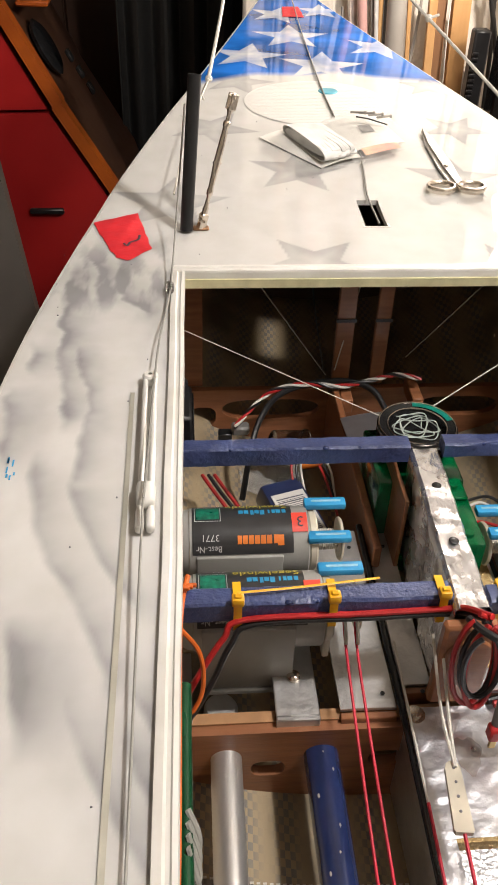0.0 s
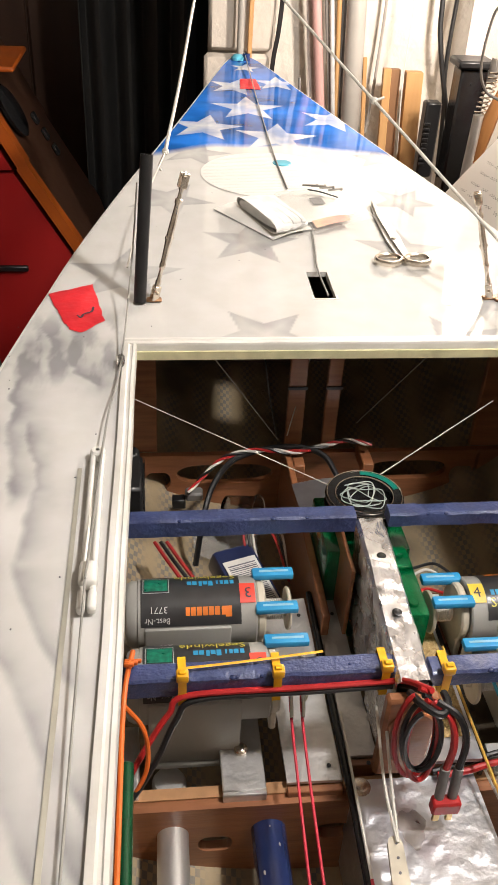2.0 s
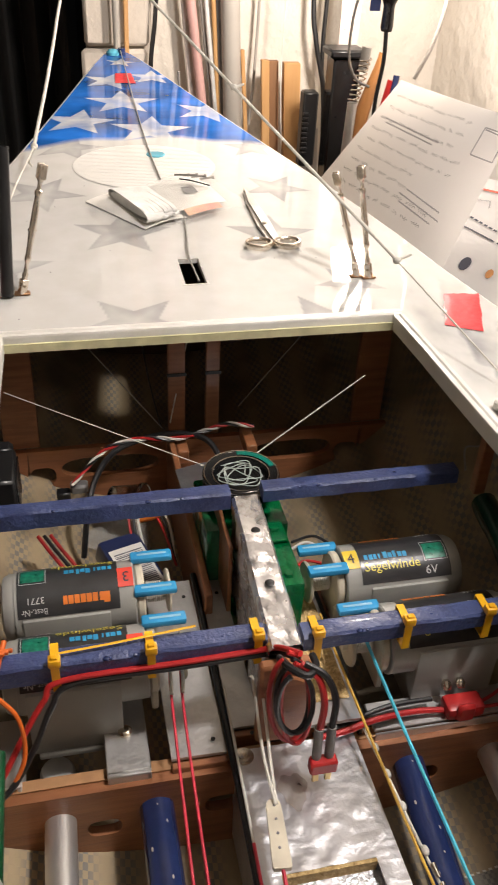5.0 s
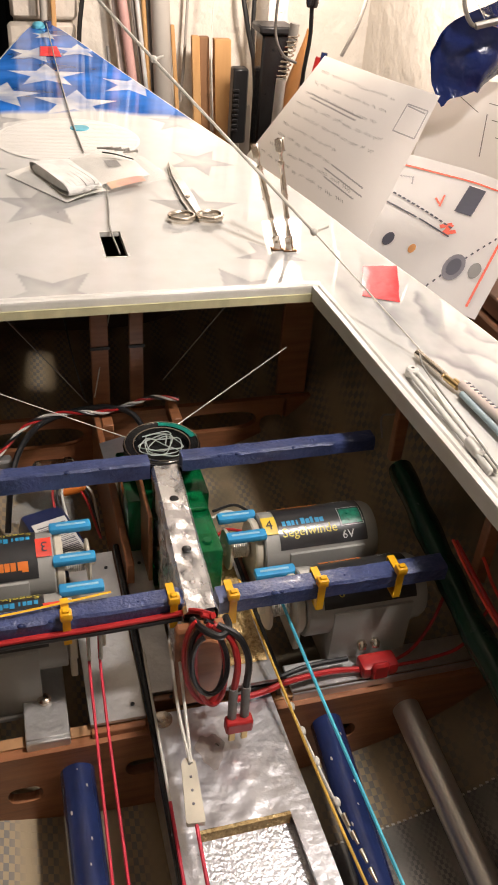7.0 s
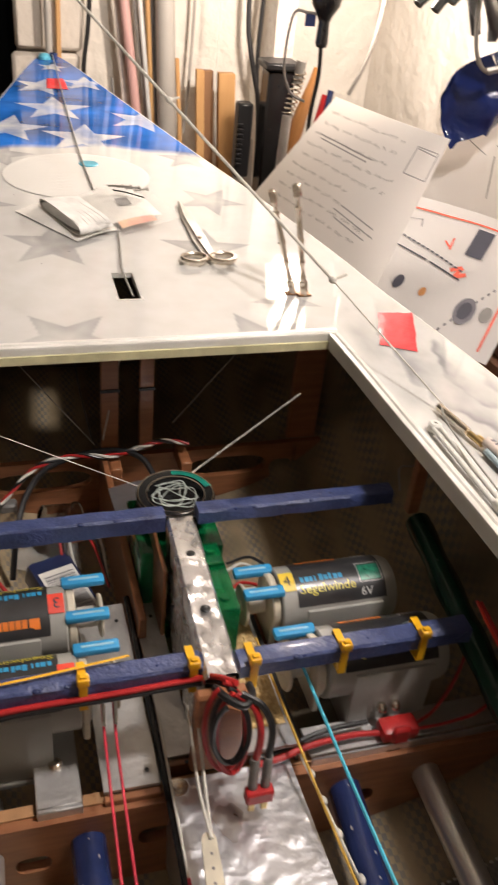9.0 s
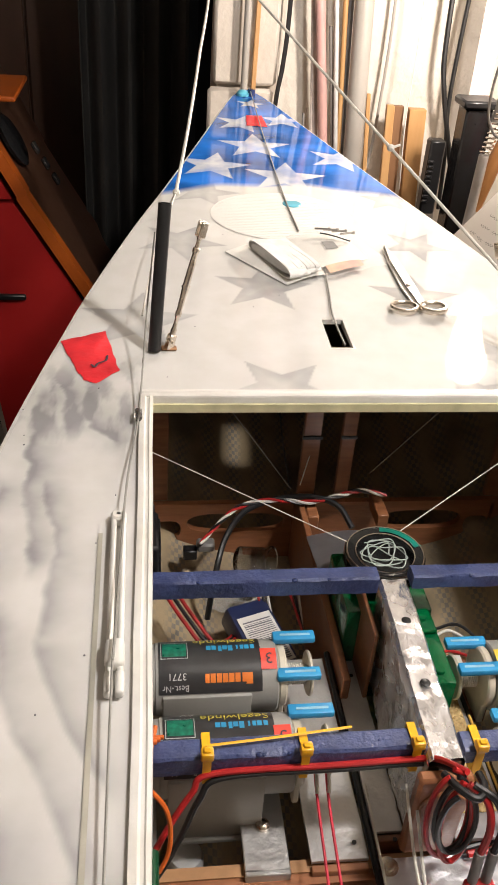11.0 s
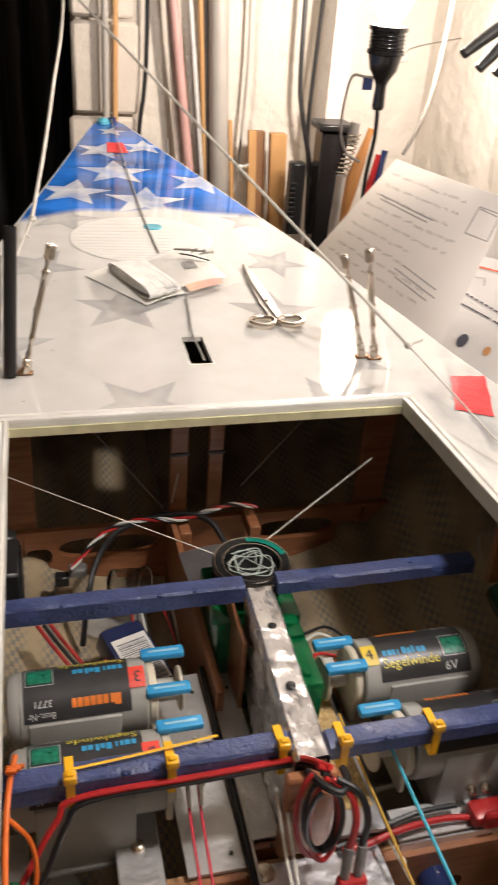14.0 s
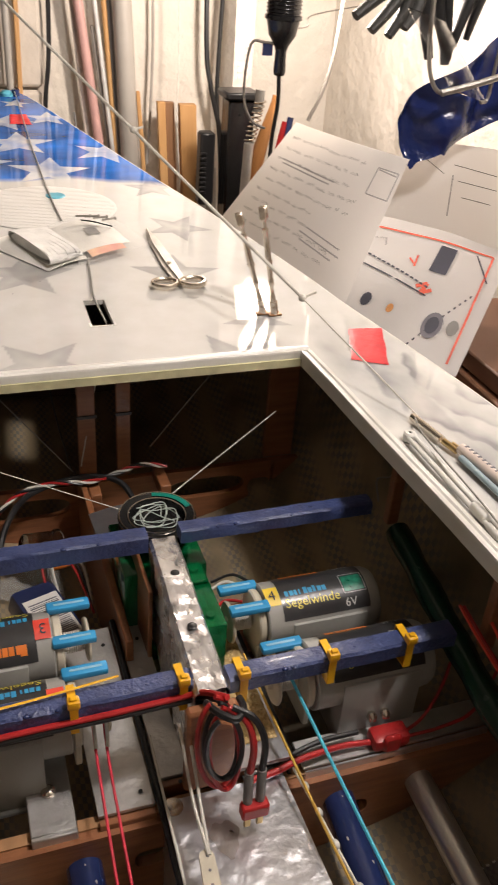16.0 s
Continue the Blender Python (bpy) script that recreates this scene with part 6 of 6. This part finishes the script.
# small pits and specks in the deck paint
r = random.Random(12)
q = bmesh.new()
for _ in range(30):
    s = r.choice((-1, 1))
    x, y = s * r.uniform(.18, .255), r.uniform(.1, .62)
    if r.random() < .3:
        x, y = r.uniform(-.15, .15), r.uniform(.6, .9)
    rr = r.uniform(.0002, .0006)
    lathe(q, [(0, .0005), (rr, .0004), (rr * 1.2, 0)], Matrix.Translation((x, y, deck_z(y) + .0002)) @ Matrix.Diagonal((1, r.uniform(.6, 1.6), 1, 1)), 8)
tagged(solid("dust_specks", q, M["ink"], "dark dust specks on the deck", "dust"), kind="stuff")
q = bmesh.new()
for _ in range(7):
    x, y = -.255 + r.uniform(-.003, .003), r.uniform(.325, .365)
    box(q, (x, y, 1.0003), (x + r.uniform(.0005, .0012), y + r.uniform(.002, .006), 1.0006))
tagged(solid("paint_flecks", q, M["clip"], "flecks of blue paint on the port deck", "paint"), kind="stuff")

# ---- along the walls ----
LEAN_X = -0.055
def upright(name, x, ztop, y, r, material, label, zbot=0.0, lean=LEAN_X, square=None, cat="pole", zref=1.03):
    """A pole leaning against the north wall; x is its place at zref."""
    a, b = (x - (zbot - zref) * -lean, y - .0, zbot), (x - (ztop - zref) * -lean, y, ztop)
    q = bmesh.new()
    if square:
        w, d = square
        m = Matrix.Translation(a) @ (Vector(b) - Vector(a)).to_track_quat("Z", "Y").to_matrix().to_4x4()
        L = (Vector(b) - Vector(a)).length
        box(q, (-w / 2, -d / 2, 0), (w / 2, d / 2, L), .0012, Matrix.Translation(a) @ Matrix(((1, 0, lean, 0), (0, 1, 0, 0), (0, 0, 1, 0), (0, 0, 0, 1))) )
    else:
        rod(q, a, b, r, seg=20)
    return solid(name, q, M[material], label, cat, "poles along the wall")


upright("conduit", .010, 2.3, 1.572, .006, "pipegrey", "thin grey conduit on the brick corner", lean=0.0)
upright("wood_strip", .027, 2.2, 1.580, 0, "pine", "thin pine strip against the corner", square=(.008, .008), lean=.01)
upright("pink_tube", .147, 2.1, 1.57, .0085, "pink", "faded pink plastic tube leaning on the wall", lean=-.13)
upright("plastic_strip", .136, 2.0, 1.585, 0, "ruler", "pale plastic strip leaning on the wall", square=(.014, .004), lean=-.09)
upright("wood_strip", .166, 1.125, 1.578, 0, "shelfgrey", "dark narrow strip leaning on the wall", square=(.006, .006), lean=-.13)
upright("plastic_strip", .172, 2.0, 1.57, .004, "pwhite", "thin white plastic rod against the wall", lean=-.11)
upright("plastic_strip", .182, 2.0, 1.572, .0045, "pine", "thin pale dowel against the wall", lean=-.07)
upright("grey_pipe", .207, 2.3, 1.555, .0165, "pipegrey", "thick grey plastic pipe against the wall", lean=-.05)
upright("grey_pipe", .188, 2.1, 1.575, .006, "heat", "thin grey pipe against the wall", lean=-.05)
upright("short_rod", .1105, 1.003, 1.53, .0022, "heat", "thin short grey rod behind the deck", zbot=0.8, zref=1.0)
upright("wood_strip", .226, 1.032, 1.55, 0, "pine", "narrow pine strip with a sawn end", square=(.007, .007), lean=-.08)
upright("wood_strip", .217, 1.024, 1.56, 0, "pipegrey", "short grey strip against the pipe", square=(.006, .006), lean=-.05)
upright("wood_strip", .264, 1.019, 1.54, 0, "pine", "pine board end on a stack of offcuts", square=(.014, .012))
upright("wood_strip", .281, 1.017, 1.548, 0, "darkpine", "dark wooden strip in a stack of offcuts", square=(.017, .012))
upright("wood_strip", .311, 1.016, 1.535, 0, "pine", "broad pine board offcut", square=(.030, .018))
upright("metal_sheet", .338, .905, 1.52, 0, "alu", "small metal strip standing by the wall", square=(.016, .004), zref=.9)
upright("metal_sheet", .358, .905, 1.53, 0, "pipegrey", "dull metal sheet edge by the wall", square=(.024, .004), zref=.9)

# cables hanging on the wall
cable("wall_cable", [(.083, 1.59, 1.35), (.0820, 1.59, 1.15), (.077, 1.585, 1.07), (.068, 1.58, 1.00), (.065, 1.57, .85)], .0042, "black", "black cable hanging by the brick corner")
cable("wall_cable", [(.345, 1.56, 1.40), (.349, 1.555, 1.13), (.358, 1.55, 1.05), (.385, 1.545, .95), (.410, 1.54, .86)], .0045, "black", "black cable hanging down the wall")
cable("wall_cable", [(.385, 1.56, 1.40), (.374, 1.555, 1.13), (.372, 1.55, 1.02), (.380, 1.545, .94), (.385, 1.54, .84)], .0038, "black", "second black cable hanging down the wall")
cable("hanging_cable", [(.255, 1.595, 1.35), (.262, 1.592, 1.15), (.258, 1.59, 1.0), (.250, 1.585, .9)], .0028, "pipegrey", "grey cord hanging on the plaster")
cable("hanging_cable", [(.288, 1.53, 1.30), (.293, 1.528, 1.12), (.291, 1.525, 1.0), (.298, 1.52, .88)], .0011, "cord", "thin white string in front of the offcuts")
cable("grey_cable", [(.405, 1.2, 1.058), (.424, 1.2, 1.10), (.435, 1.2, 1.145), (.440, 1.2, 1.20), (.443, 1.2, 1.26), (.452, 1.22, 1.36)], .0028, "pipegrey", "grey cable rising behind the drawing")

# tool holder with tools
th = thing("tool_holder", "black plastic tool holder box fixed to the wall", "holder", (.345, 1.35, .86))
part("box", boxes(((.326, 1.335, .86), (.370, 1.375, 1.061)), bev=.003), M["blackgloss"], th)
part("rim", boxes(((.319, 1.328, 1.0612), (.377, 1.382, 1.073)), bev=.003), M["black"], th)
sp = thing("spring_rod", "steel rod with a coil spring at its end", "tool", (.330, 1.25, .93))
q = bmesh.new()
rod(q, (.329, 1.25, .90), (.333, 1.25, 1.015), .0075, seg=18)
part("rod", q, M["alu"], sp)
q = bmesh.new()
sweep(q, [(.333 + .0002 * k + .0078 * math.cos(k * .8), 1.25 + .0078 * math.sin(k * .8), 1.016 + .00085 * k) for k in range(72)], .0013, 6, 1)
part("coil_spring", q, M["steel"], sp, "steel coil spring")
kn = thing("carving_knife", "wooden handled knife with worn orange varnish", "knife", (.36, 1.26, .93))
q = bmesh.new()
sweep(q, [(.340, 1.26, .93), (.352, 1.26, .99), (.366, 1.26, 1.045), (.375, 1.26, 1.082)], lambda s: .010 + .004 * math.sin(s * 5), 12, flat=.6)
part("handle", q, M["knife"], kn)
q = bmesh.new()
sweep(q, [(.362, 1.30, 1.05), (.364, 1.30, 1.083)], .010, 12, flat=.5)
part("second_handle", q, M["greymetal"], kn, "dark metal handle end")
q = bmesh.new()
sweep(q, [(.375, 1.255, .96), (.385, 1.255, 1.01), (.392, 1.255, 1.045)], .0055, 10)
solid("red_pen", q, M["red"], "red pen standing among the tools", "pen")
q = bmesh.new()
sweep(q, [(.388, 1.25, .97), (.394, 1.25, 1.02), (.398, 1.25, 1.053)], .0050, 10)
solid("blue_pen", q, M["bluetube"], "blue pen standing among the tools", "pen")
q = bmesh.new()
box(q, (.296, 1.385, .88), (.322, 1.410, 1.00), .003)
for k in range(9):
    box(q, (.2965, 1.381, .965 - .008 * k), (.306, 1.386, .969 - .008 * k), .0006)
solid("black_case", q, M["black"], "black ribbed plastic case by the tool holder", "case")
pf = thing("perforated_strip", "pale perforated plastic strip with printed squares", "strip", (.383, 1.45, 1.0))
part("strip", boxes(((.367, 1.449, .95), (.401, 1.452, 1.42)), bev=.0006), M["ruler"], pf)
for c in range(2):
    q = bmesh.new()
    for k in range(34):
        box(q, (.374 + .012 * c, 1.4478, 1.075 + .0098 * k), (.381 + .012 * c, 1.4492, 1.080 + .0098 * k))
    part("printed_column", q, M["pwhite"], pf, "white squared print", smooth=False)

# lamp: bulb in a black holder, with a wire bracket
lp = thing("bulb_lamp", "bare lit bulb in a black bulb holder on its cord", "lamp", (.334, 1.149, 1.06))
q = bmesh.new()
lathe(q, [(0, 1.128), (.007, 1.128), (.0085, 1.133), (.0075, 1.158), (.0100, 1.165), (.0185, 1.178), (.0210, 1.190), (.0225, 1.196), (.0250, 1.197), (.0250, 1.202), (.0225, 1.203), (.0225, 1.224), (.0255, 1.225), (.0255, 1.230), (.0205, 1.231), (0, 1.226)], pose(.334, 1.149, 0, 0, 0, 0), 36)
part("holder", q, M["blackgloss"], lp, "black ribbed bulb holder")
q = bmesh.new()
for k in range(4):
    sweep(q, [(.334 + .0228 * math.cos(a), 1.149 + .0228 * math.sin(a), 1.206 + .0045 * k) for a in np.linspace(0, 6.283, 33)], .0010, 6, 1)
part("holder_thread", q, M["blackgloss"], lp)
q = bmesh.new()
sweep(q, [(.334, 1.149, 1.130), (.336, 1.150, 1.09), (.333, 1.155, 1.04), (.335, 1.16, .98), (.34, 1.17, .88)], .0030, 10)
part("cord", q, M["black"], lp)
q = bmesh.new()
lathe(q, [(0, 1.231), (.012, 1.232), (.014, 1.238), (.022, 1.250), (.030, 1.268), (.031, 1.280), (.026, 1.297), (.014, 1.307), (0, 1.310)], pose(.334, 1.149, 0), 28)
glass = part("bulb", q, M["bulb"], lp, "glowing bulb")
glass.visible_shadow = False
q = bmesh.new()
sweep(q, [(.334, 1.149, 1.166), (.312, 1.152, 1.168), (.296, 1.16, 1.166), (.291, 1.165, 1.13), (.292, 1.165, 1.09), (.305, 1.165, 1.065), (.325, 1.165, 1.055)], .0019, 8)
part("wire_bracket", q, M["greymetal"], lp, "bent wire bracket")
q = bmesh.new()
sweep(q, [(.345, 1.149, 1.186), (.40, 1.22, 1.183), (.46, 1.35, 1.185), (.616, 1.50, 1.19)], .0013, 6)
part("stay_wire", q, M["greymetal"], lp, "stay wire to the wall")
part("blue_tab", boxes(((.3085, 1.150, 1.152), (.3225, 1.152, 1.1665))), M["bluetube"], lp, "blue tape tab")


# drawings
def paper(name, tl, tr, br_, bl, bulge, label):
    """A sheet from its four corners, bent; its place(u, v, h) carries what is drawn on it."""
    tl, tr, br_, bl = map(Vector, (tl, tr, br_, bl))
    n = (tr - tl).cross(bl - tl).normalized()
    if n.y > 0:
        n = -n
    def place(u, v, h=0.0):
        p = tl.lerp(tr, u).lerp(bl.lerp(br_, u), v)
        return p + n * (bulge * (math.sin(math.pi * u) * .7 + .5 * math.sin(math.pi * v)) + .0025 * noise.noise(Vector((u * 3, v * 3, 5))) + h)
    t = thing(name, label, "drawing", (tl + br_) / 2, "drawings by the wall")
    q = bmesh.new()
    sheet(q, place, 20, 20, .0004)
    part("paper", q, M["paper"], t)
    return t, place


def strokes(t, place, rows, material, label, name="pen_writing", w=.004, wavy=0.0):
    q = bmesh.new()
    for u0, v0, u1, v1 in rows:
        n = max(1, int(((u1 - u0) ** 2 + (v1 - v0) ** 2) ** .5 / .04))
        du, dv = u1 - u0, v1 - v0
        ln = math.hypot(du, dv)
        nu, nv = -dv / ln * w, du / ln * w
        if wavy:
            n = max(3, int(ln / .006))
        ps = [[q.verts.new(place(u0 + du * k / n + s * nu, v0 + dv * k / n + s * nv + (wavy * math.sin(k * 2.4 + u0 * 50) if wavy else 0), .0009)) for s in (-1, 1)] for k in range(n + 1)]
        for a, b in zip(ps, ps[1:]):
            q.faces.new((a[0], a[1], b[1], b[0]))
    return tagged(part(name, q, M[material], t, label, smooth=False), kind="stuff")


r = random.Random(21)
p1, f1 = paper("note_sheet", (.292, .97, 1.104), (.413, .90, 1.076), (.272, .757, .936), (.205, 1.02, .955), .008, "white sheet with illegible pencil notes hung by the wall")
rows = []
for k in range(9):
    v, u = .10 + .082 * k, .05 + r.uniform(0, .05)
    end = r.uniform(.50, .78)
    while u < end:
        l = r.uniform(.03, .09)
        rows.append((u, v + r.uniform(-.006, .006), u + l, v + r.uniform(-.008, .008)))
        u += l + r.uniform(.012, .03)
strokes(p1, f1, rows, "heat", "illegible pencil writing", w=.0024, wavy=.011)
strokes(p1, f1, [(.10, .26, .55, .275), (.12, .285, .52, .30), (.55, .60, .82, .63), (.52, .64, .84, .675), (.55, .685, .80, .71)], "pencil", "struck-out pencil lines", w=.004, wavy=.004)
strokes(p1, f1, [(.80, .10, .97, .10), (.97, .10, .97, .27), (.97, .27, .80, .27), (.80, .27, .80, .10), (.81, .11, .96, .12)], "pencil", "pencilled box", w=.004)
p2, f2 = paper("wiring_sketch", (.366, .905, 1.012), (.522, .81, .985), (.372, .66, .912), (.240, .79, .915), .010, "coloured wiring sketch on white paper with a red border")
strokes(p2, f2, [(.08, .10, .90, .09), (.90, .09, .92, .95)], "inkred", "red border line", w=.007)
strokes(p2, f2, [(.06 + .035 * k, .30 + .012 * k, .083 + .035 * k, .308 + .012 * k) for k in range(16)], "inkdark", "dotted line", w=.006)
strokes(p2, f2, [(.10, .40, .38, .48), (.40, .485, .62, .55), (.80, .12, .93, .32)], "inkdark", "drawn wires", w=.005)
strokes(p2, f2, [(.88 - .02 * k, .45 + .04 * k, .875 - .02 * k, .47 + .04 * k) for k in range(12)], "inkdark", "dashed line", w=.005)
strokes(p2, f2, [(.62, .13, .62, .36)], "inkdark", "drawn motor block", w=.055)
strokes(p2, f2, [(.54, .50, .60, .46), (.60, .46, .58, .54), (.58, .54, .64, .50)], "inkred", "red lightning mark", w=.014)
strokes(p2, f2, [(.42, .30, .46, .34), (.46, .26, .47, .36), (.35, .84, .40, .90), (.37, .82, .38, .92)], "inkred", "red pen marks", w=.006)
for cu, cv, rr, m in ((.74, .74, .085, "ink"), (.74, .74, .055, "inkdark"), (.86, .72, .05, "heat"), (.30, .68, .045, "inkdark"), (.46, .70, .030, "knife")):
    q = bmesh.new()
    q.faces.new([q.verts.new(f2(cu + rr * .7 * math.cos(a), cv + rr * 1.1 * math.sin(a), .0010 + (.0004 if m == "inkdark" else 0))) for a in np.linspace(0, 6.283, 25)[:-1]])
    part("drawn_disc", q, M[m], p2, "drawn round part")
strokes(p2, f2, [(.10, .62, .14, .86), (.17, .66, .20, .84), (.10, .20, .22, .18), (.22, .18, .24, .24)], "pencil", "illegible captions", w=.004, wavy=.006)
p3, f3 = paper("back_sheet", (.478, 1.03, 1.070), (.600, .97, 1.068), (.606, .93, .930), (.440, 1.00, .955), .006, "greyish drawing sheet pinned behind the others")
strokes(p3, f3, [(.15, .12, .42, .30), (.5, .2, .9, .25), (.5, .3, .5, .7), (.55, .35, .9, .38), (.6, .5, .85, .52)], "heat", "faint drawn lines", w=.004)
q = bmesh.new()
rod(q, (.462, 1.02, 1.012), (.470, 1.05, 1.016), .010, seg=20)
solid("cork", q, M["pine"], "cork stuck between the drawings", "cork")

# blue film hanging at the wall
q = bmesh.new()
def film(u, v):
    top = Vector((.420 + .125 * u, 0, 1.122 + .084 * u + .006 * math.sin(u * 3.14)))
    bot = Vector((.441 + .135 * u, 0, 1.056 + .064 * u - .006 * math.sin(u * 3.14) - .010 * max(0, 1 - abs(u - .05) / .04) - .006 * max(0, 1 - abs(u - .36) / .05)))
    p = top.lerp(bot, v)
    p.x -= .002 * math.sin(v * 3.14) * (1 - u) - .006 * math.sin(v * 3.14) * u
    p.y = .948 + .012 * math.sin(u * 8 + v * 2.5) + .012 * noise.noise(Vector((u * 3, v * 2.5, 3))) + .004 * abs(math.sin(u * 4 - v * 3))
    return p
sheet(q, film, 48, 20, .0006)
solid("blue_film", q, M["bluesheet"], "crumpled dark blue plastic film hanging at the wall", "plastic film")

# work glove and safety glasses hanging above
gl = thing("work_glove", "dark grey rubber work glove hanging from the wall", "glove", (.43, .95, 1.21))
for k, (a, b, c) in enumerate((((.405, .955, 1.262), (.375, .952, 1.245), (.343, .950, 1.222)), ((.410, .955, 1.262), (.388, .950, 1.234), (.364, .948, 1.208)), ((.418, .955, 1.262), (.404, .950, 1.230), (.386, .947, 1.203)), ((.428, .955, 1.262), (.418, .950, 1.232), (.404, .948, 1.212)))):
    q = bmesh.new()
    sweep(q, [a, b, c], lambda s: .0100 - .0025 * s * s, 12, flat=.75)
    part("finger", q, M["glove"], gl)
q = bmesh.new()
box(q, (.395, .948, 1.255), (.47, .966, 1.36), .008, seg=2)
part("palm", q, M["glove"], gl)
g2 = thing("work_glove", "black rubber work glove hanging behind the glasses", "glove", (.47, .97, 1.18))
for a, b, c in (((.440, .972, 1.262), (.444, .970, 1.22), (.456, .968, 1.178)), ((.452, .972, 1.262), (.462, .970, 1.225), (.476, .968, 1.186)), ((.466, .972, 1.262), (.474, .970, 1.21), (.479, .968, 1.172)), ((.505, .972, 1.262), (.492, .970, 1.22), (.480, .968, 1.176)), ((.522, .972, 1.262), (.512, .970, 1.235), (.502, .968, 1.20))):
    q = bmesh.new()
    sweep(q, [a, b, c], lambda s: .0088 - .003 * s * s, 12, flat=.75)
    part("finger", q, M["black"], g2)
part("palm", box(bmesh.new(), (.436, .966, 1.255), (.527, .982, 1.35), .008, None, 2), M["black"], g2)
sg = thing("safety_glasses", "clear safety glasses with grey frame hanging by the wall", "glasses", (.47, .93, 1.15))
q = bmesh.new()
sweep(q, [(.424, .925, 1.262), (.426, .922, 1.21), (.432, .920, 1.172), (.443, .918, 1.152), (.456, .918, 1.146)], .0026, 8)
sweep(q, [(.518, .925, 1.262), (.522, .922, 1.22), (.519, .920, 1.17), (.516, .918, 1.142), (.506, .916, 1.138)], .0022, 8)
part("frame", q, M["greymetal"], sg)
q = bmesh.new()
sweep(q, [(.450, .916, 1.148), (.475, .912, 1.155), (.505, .908, 1.164), (.548, .905, 1.178)], .0040, 8)
part("temple", q, M["greymetal"], sg)
q = bmesh.new()
sheet(q, lambda u, v: Vector((.392 + .05 * u + .075 * v, .921 - .010 * math.sin(3.14 * u), 1.235 - .085 * v - .012 * u)), 14, 14, .0015)
part("lens", q, M["clear"], sg, "clear curved lens")
# wall hook and rail that these hang from
rail = thing("wall_rail", "wooden rail with hooks on the wall above the drawings", "rail", (.58, .95, 1.37))
part("rail", boxes(((.595, .60, 1.36), (.617, 1.30, 1.40)), bev=.003), M["brownwood"], rail)
for y in (.93, .957, .974):
    q = bmesh.new()
    sweep(q, [(.596, y, 1.385), (.53, y, 1.392), (.45, y, 1.372), (.43, y, 1.350)], .002, 8)
    part("hook", q, M["greymetal"], rail)

# work lamp over the bench
wl = thing("work_lamp", "round metal work lamp hanging from the ceiling", "lamp", (WORK.x, WORK.y, 1.9))
q = bmesh.new()
lathe(q, [(.02, 2.09), (.04, 2.07), (.13, 1.96), (.134, 1.958), (.045, 2.075), (.024, 2.10)], Matrix.Translation((WORK.x, WORK.y, 0)), 32)
part("shade", q, M["greymetal"], wl)
q = bmesh.new()
rod(q, (WORK.x, WORK.y, 2.08), (WORK.x, WORK.y, 2.448), .006, seg=10)
part("cord", q, M["black"], wl)
q = bmesh.new()
bmesh.ops.create_uvsphere(q, u_segments=20, v_segments=12, radius=.035, matrix=Matrix.Translation((WORK.x, WORK.y, WORK.z + .09)))
part("bulb", q, M["bulb"], wl)
# cradle under the hull
cr = thing("boat_cradle", "wooden cradle carrying the model yacht", "cradle", (0, .4, .62))
for y in (-.1, .75):
    q = bmesh.new()
    pts = [(x, hull_z(x, y) - .004) for x in np.linspace(-.15, .15, 21)]
    slab(q, [(p[0], p[1]) for p in pts] + [(.17, .621), (-.17, .621)], -.03, Matrix.Translation((0, y, 0)) @ Matrix.Rotation(radians(90), 4, "X"))
    part("frame", q, M["brownwood"], cr, smooth=False)
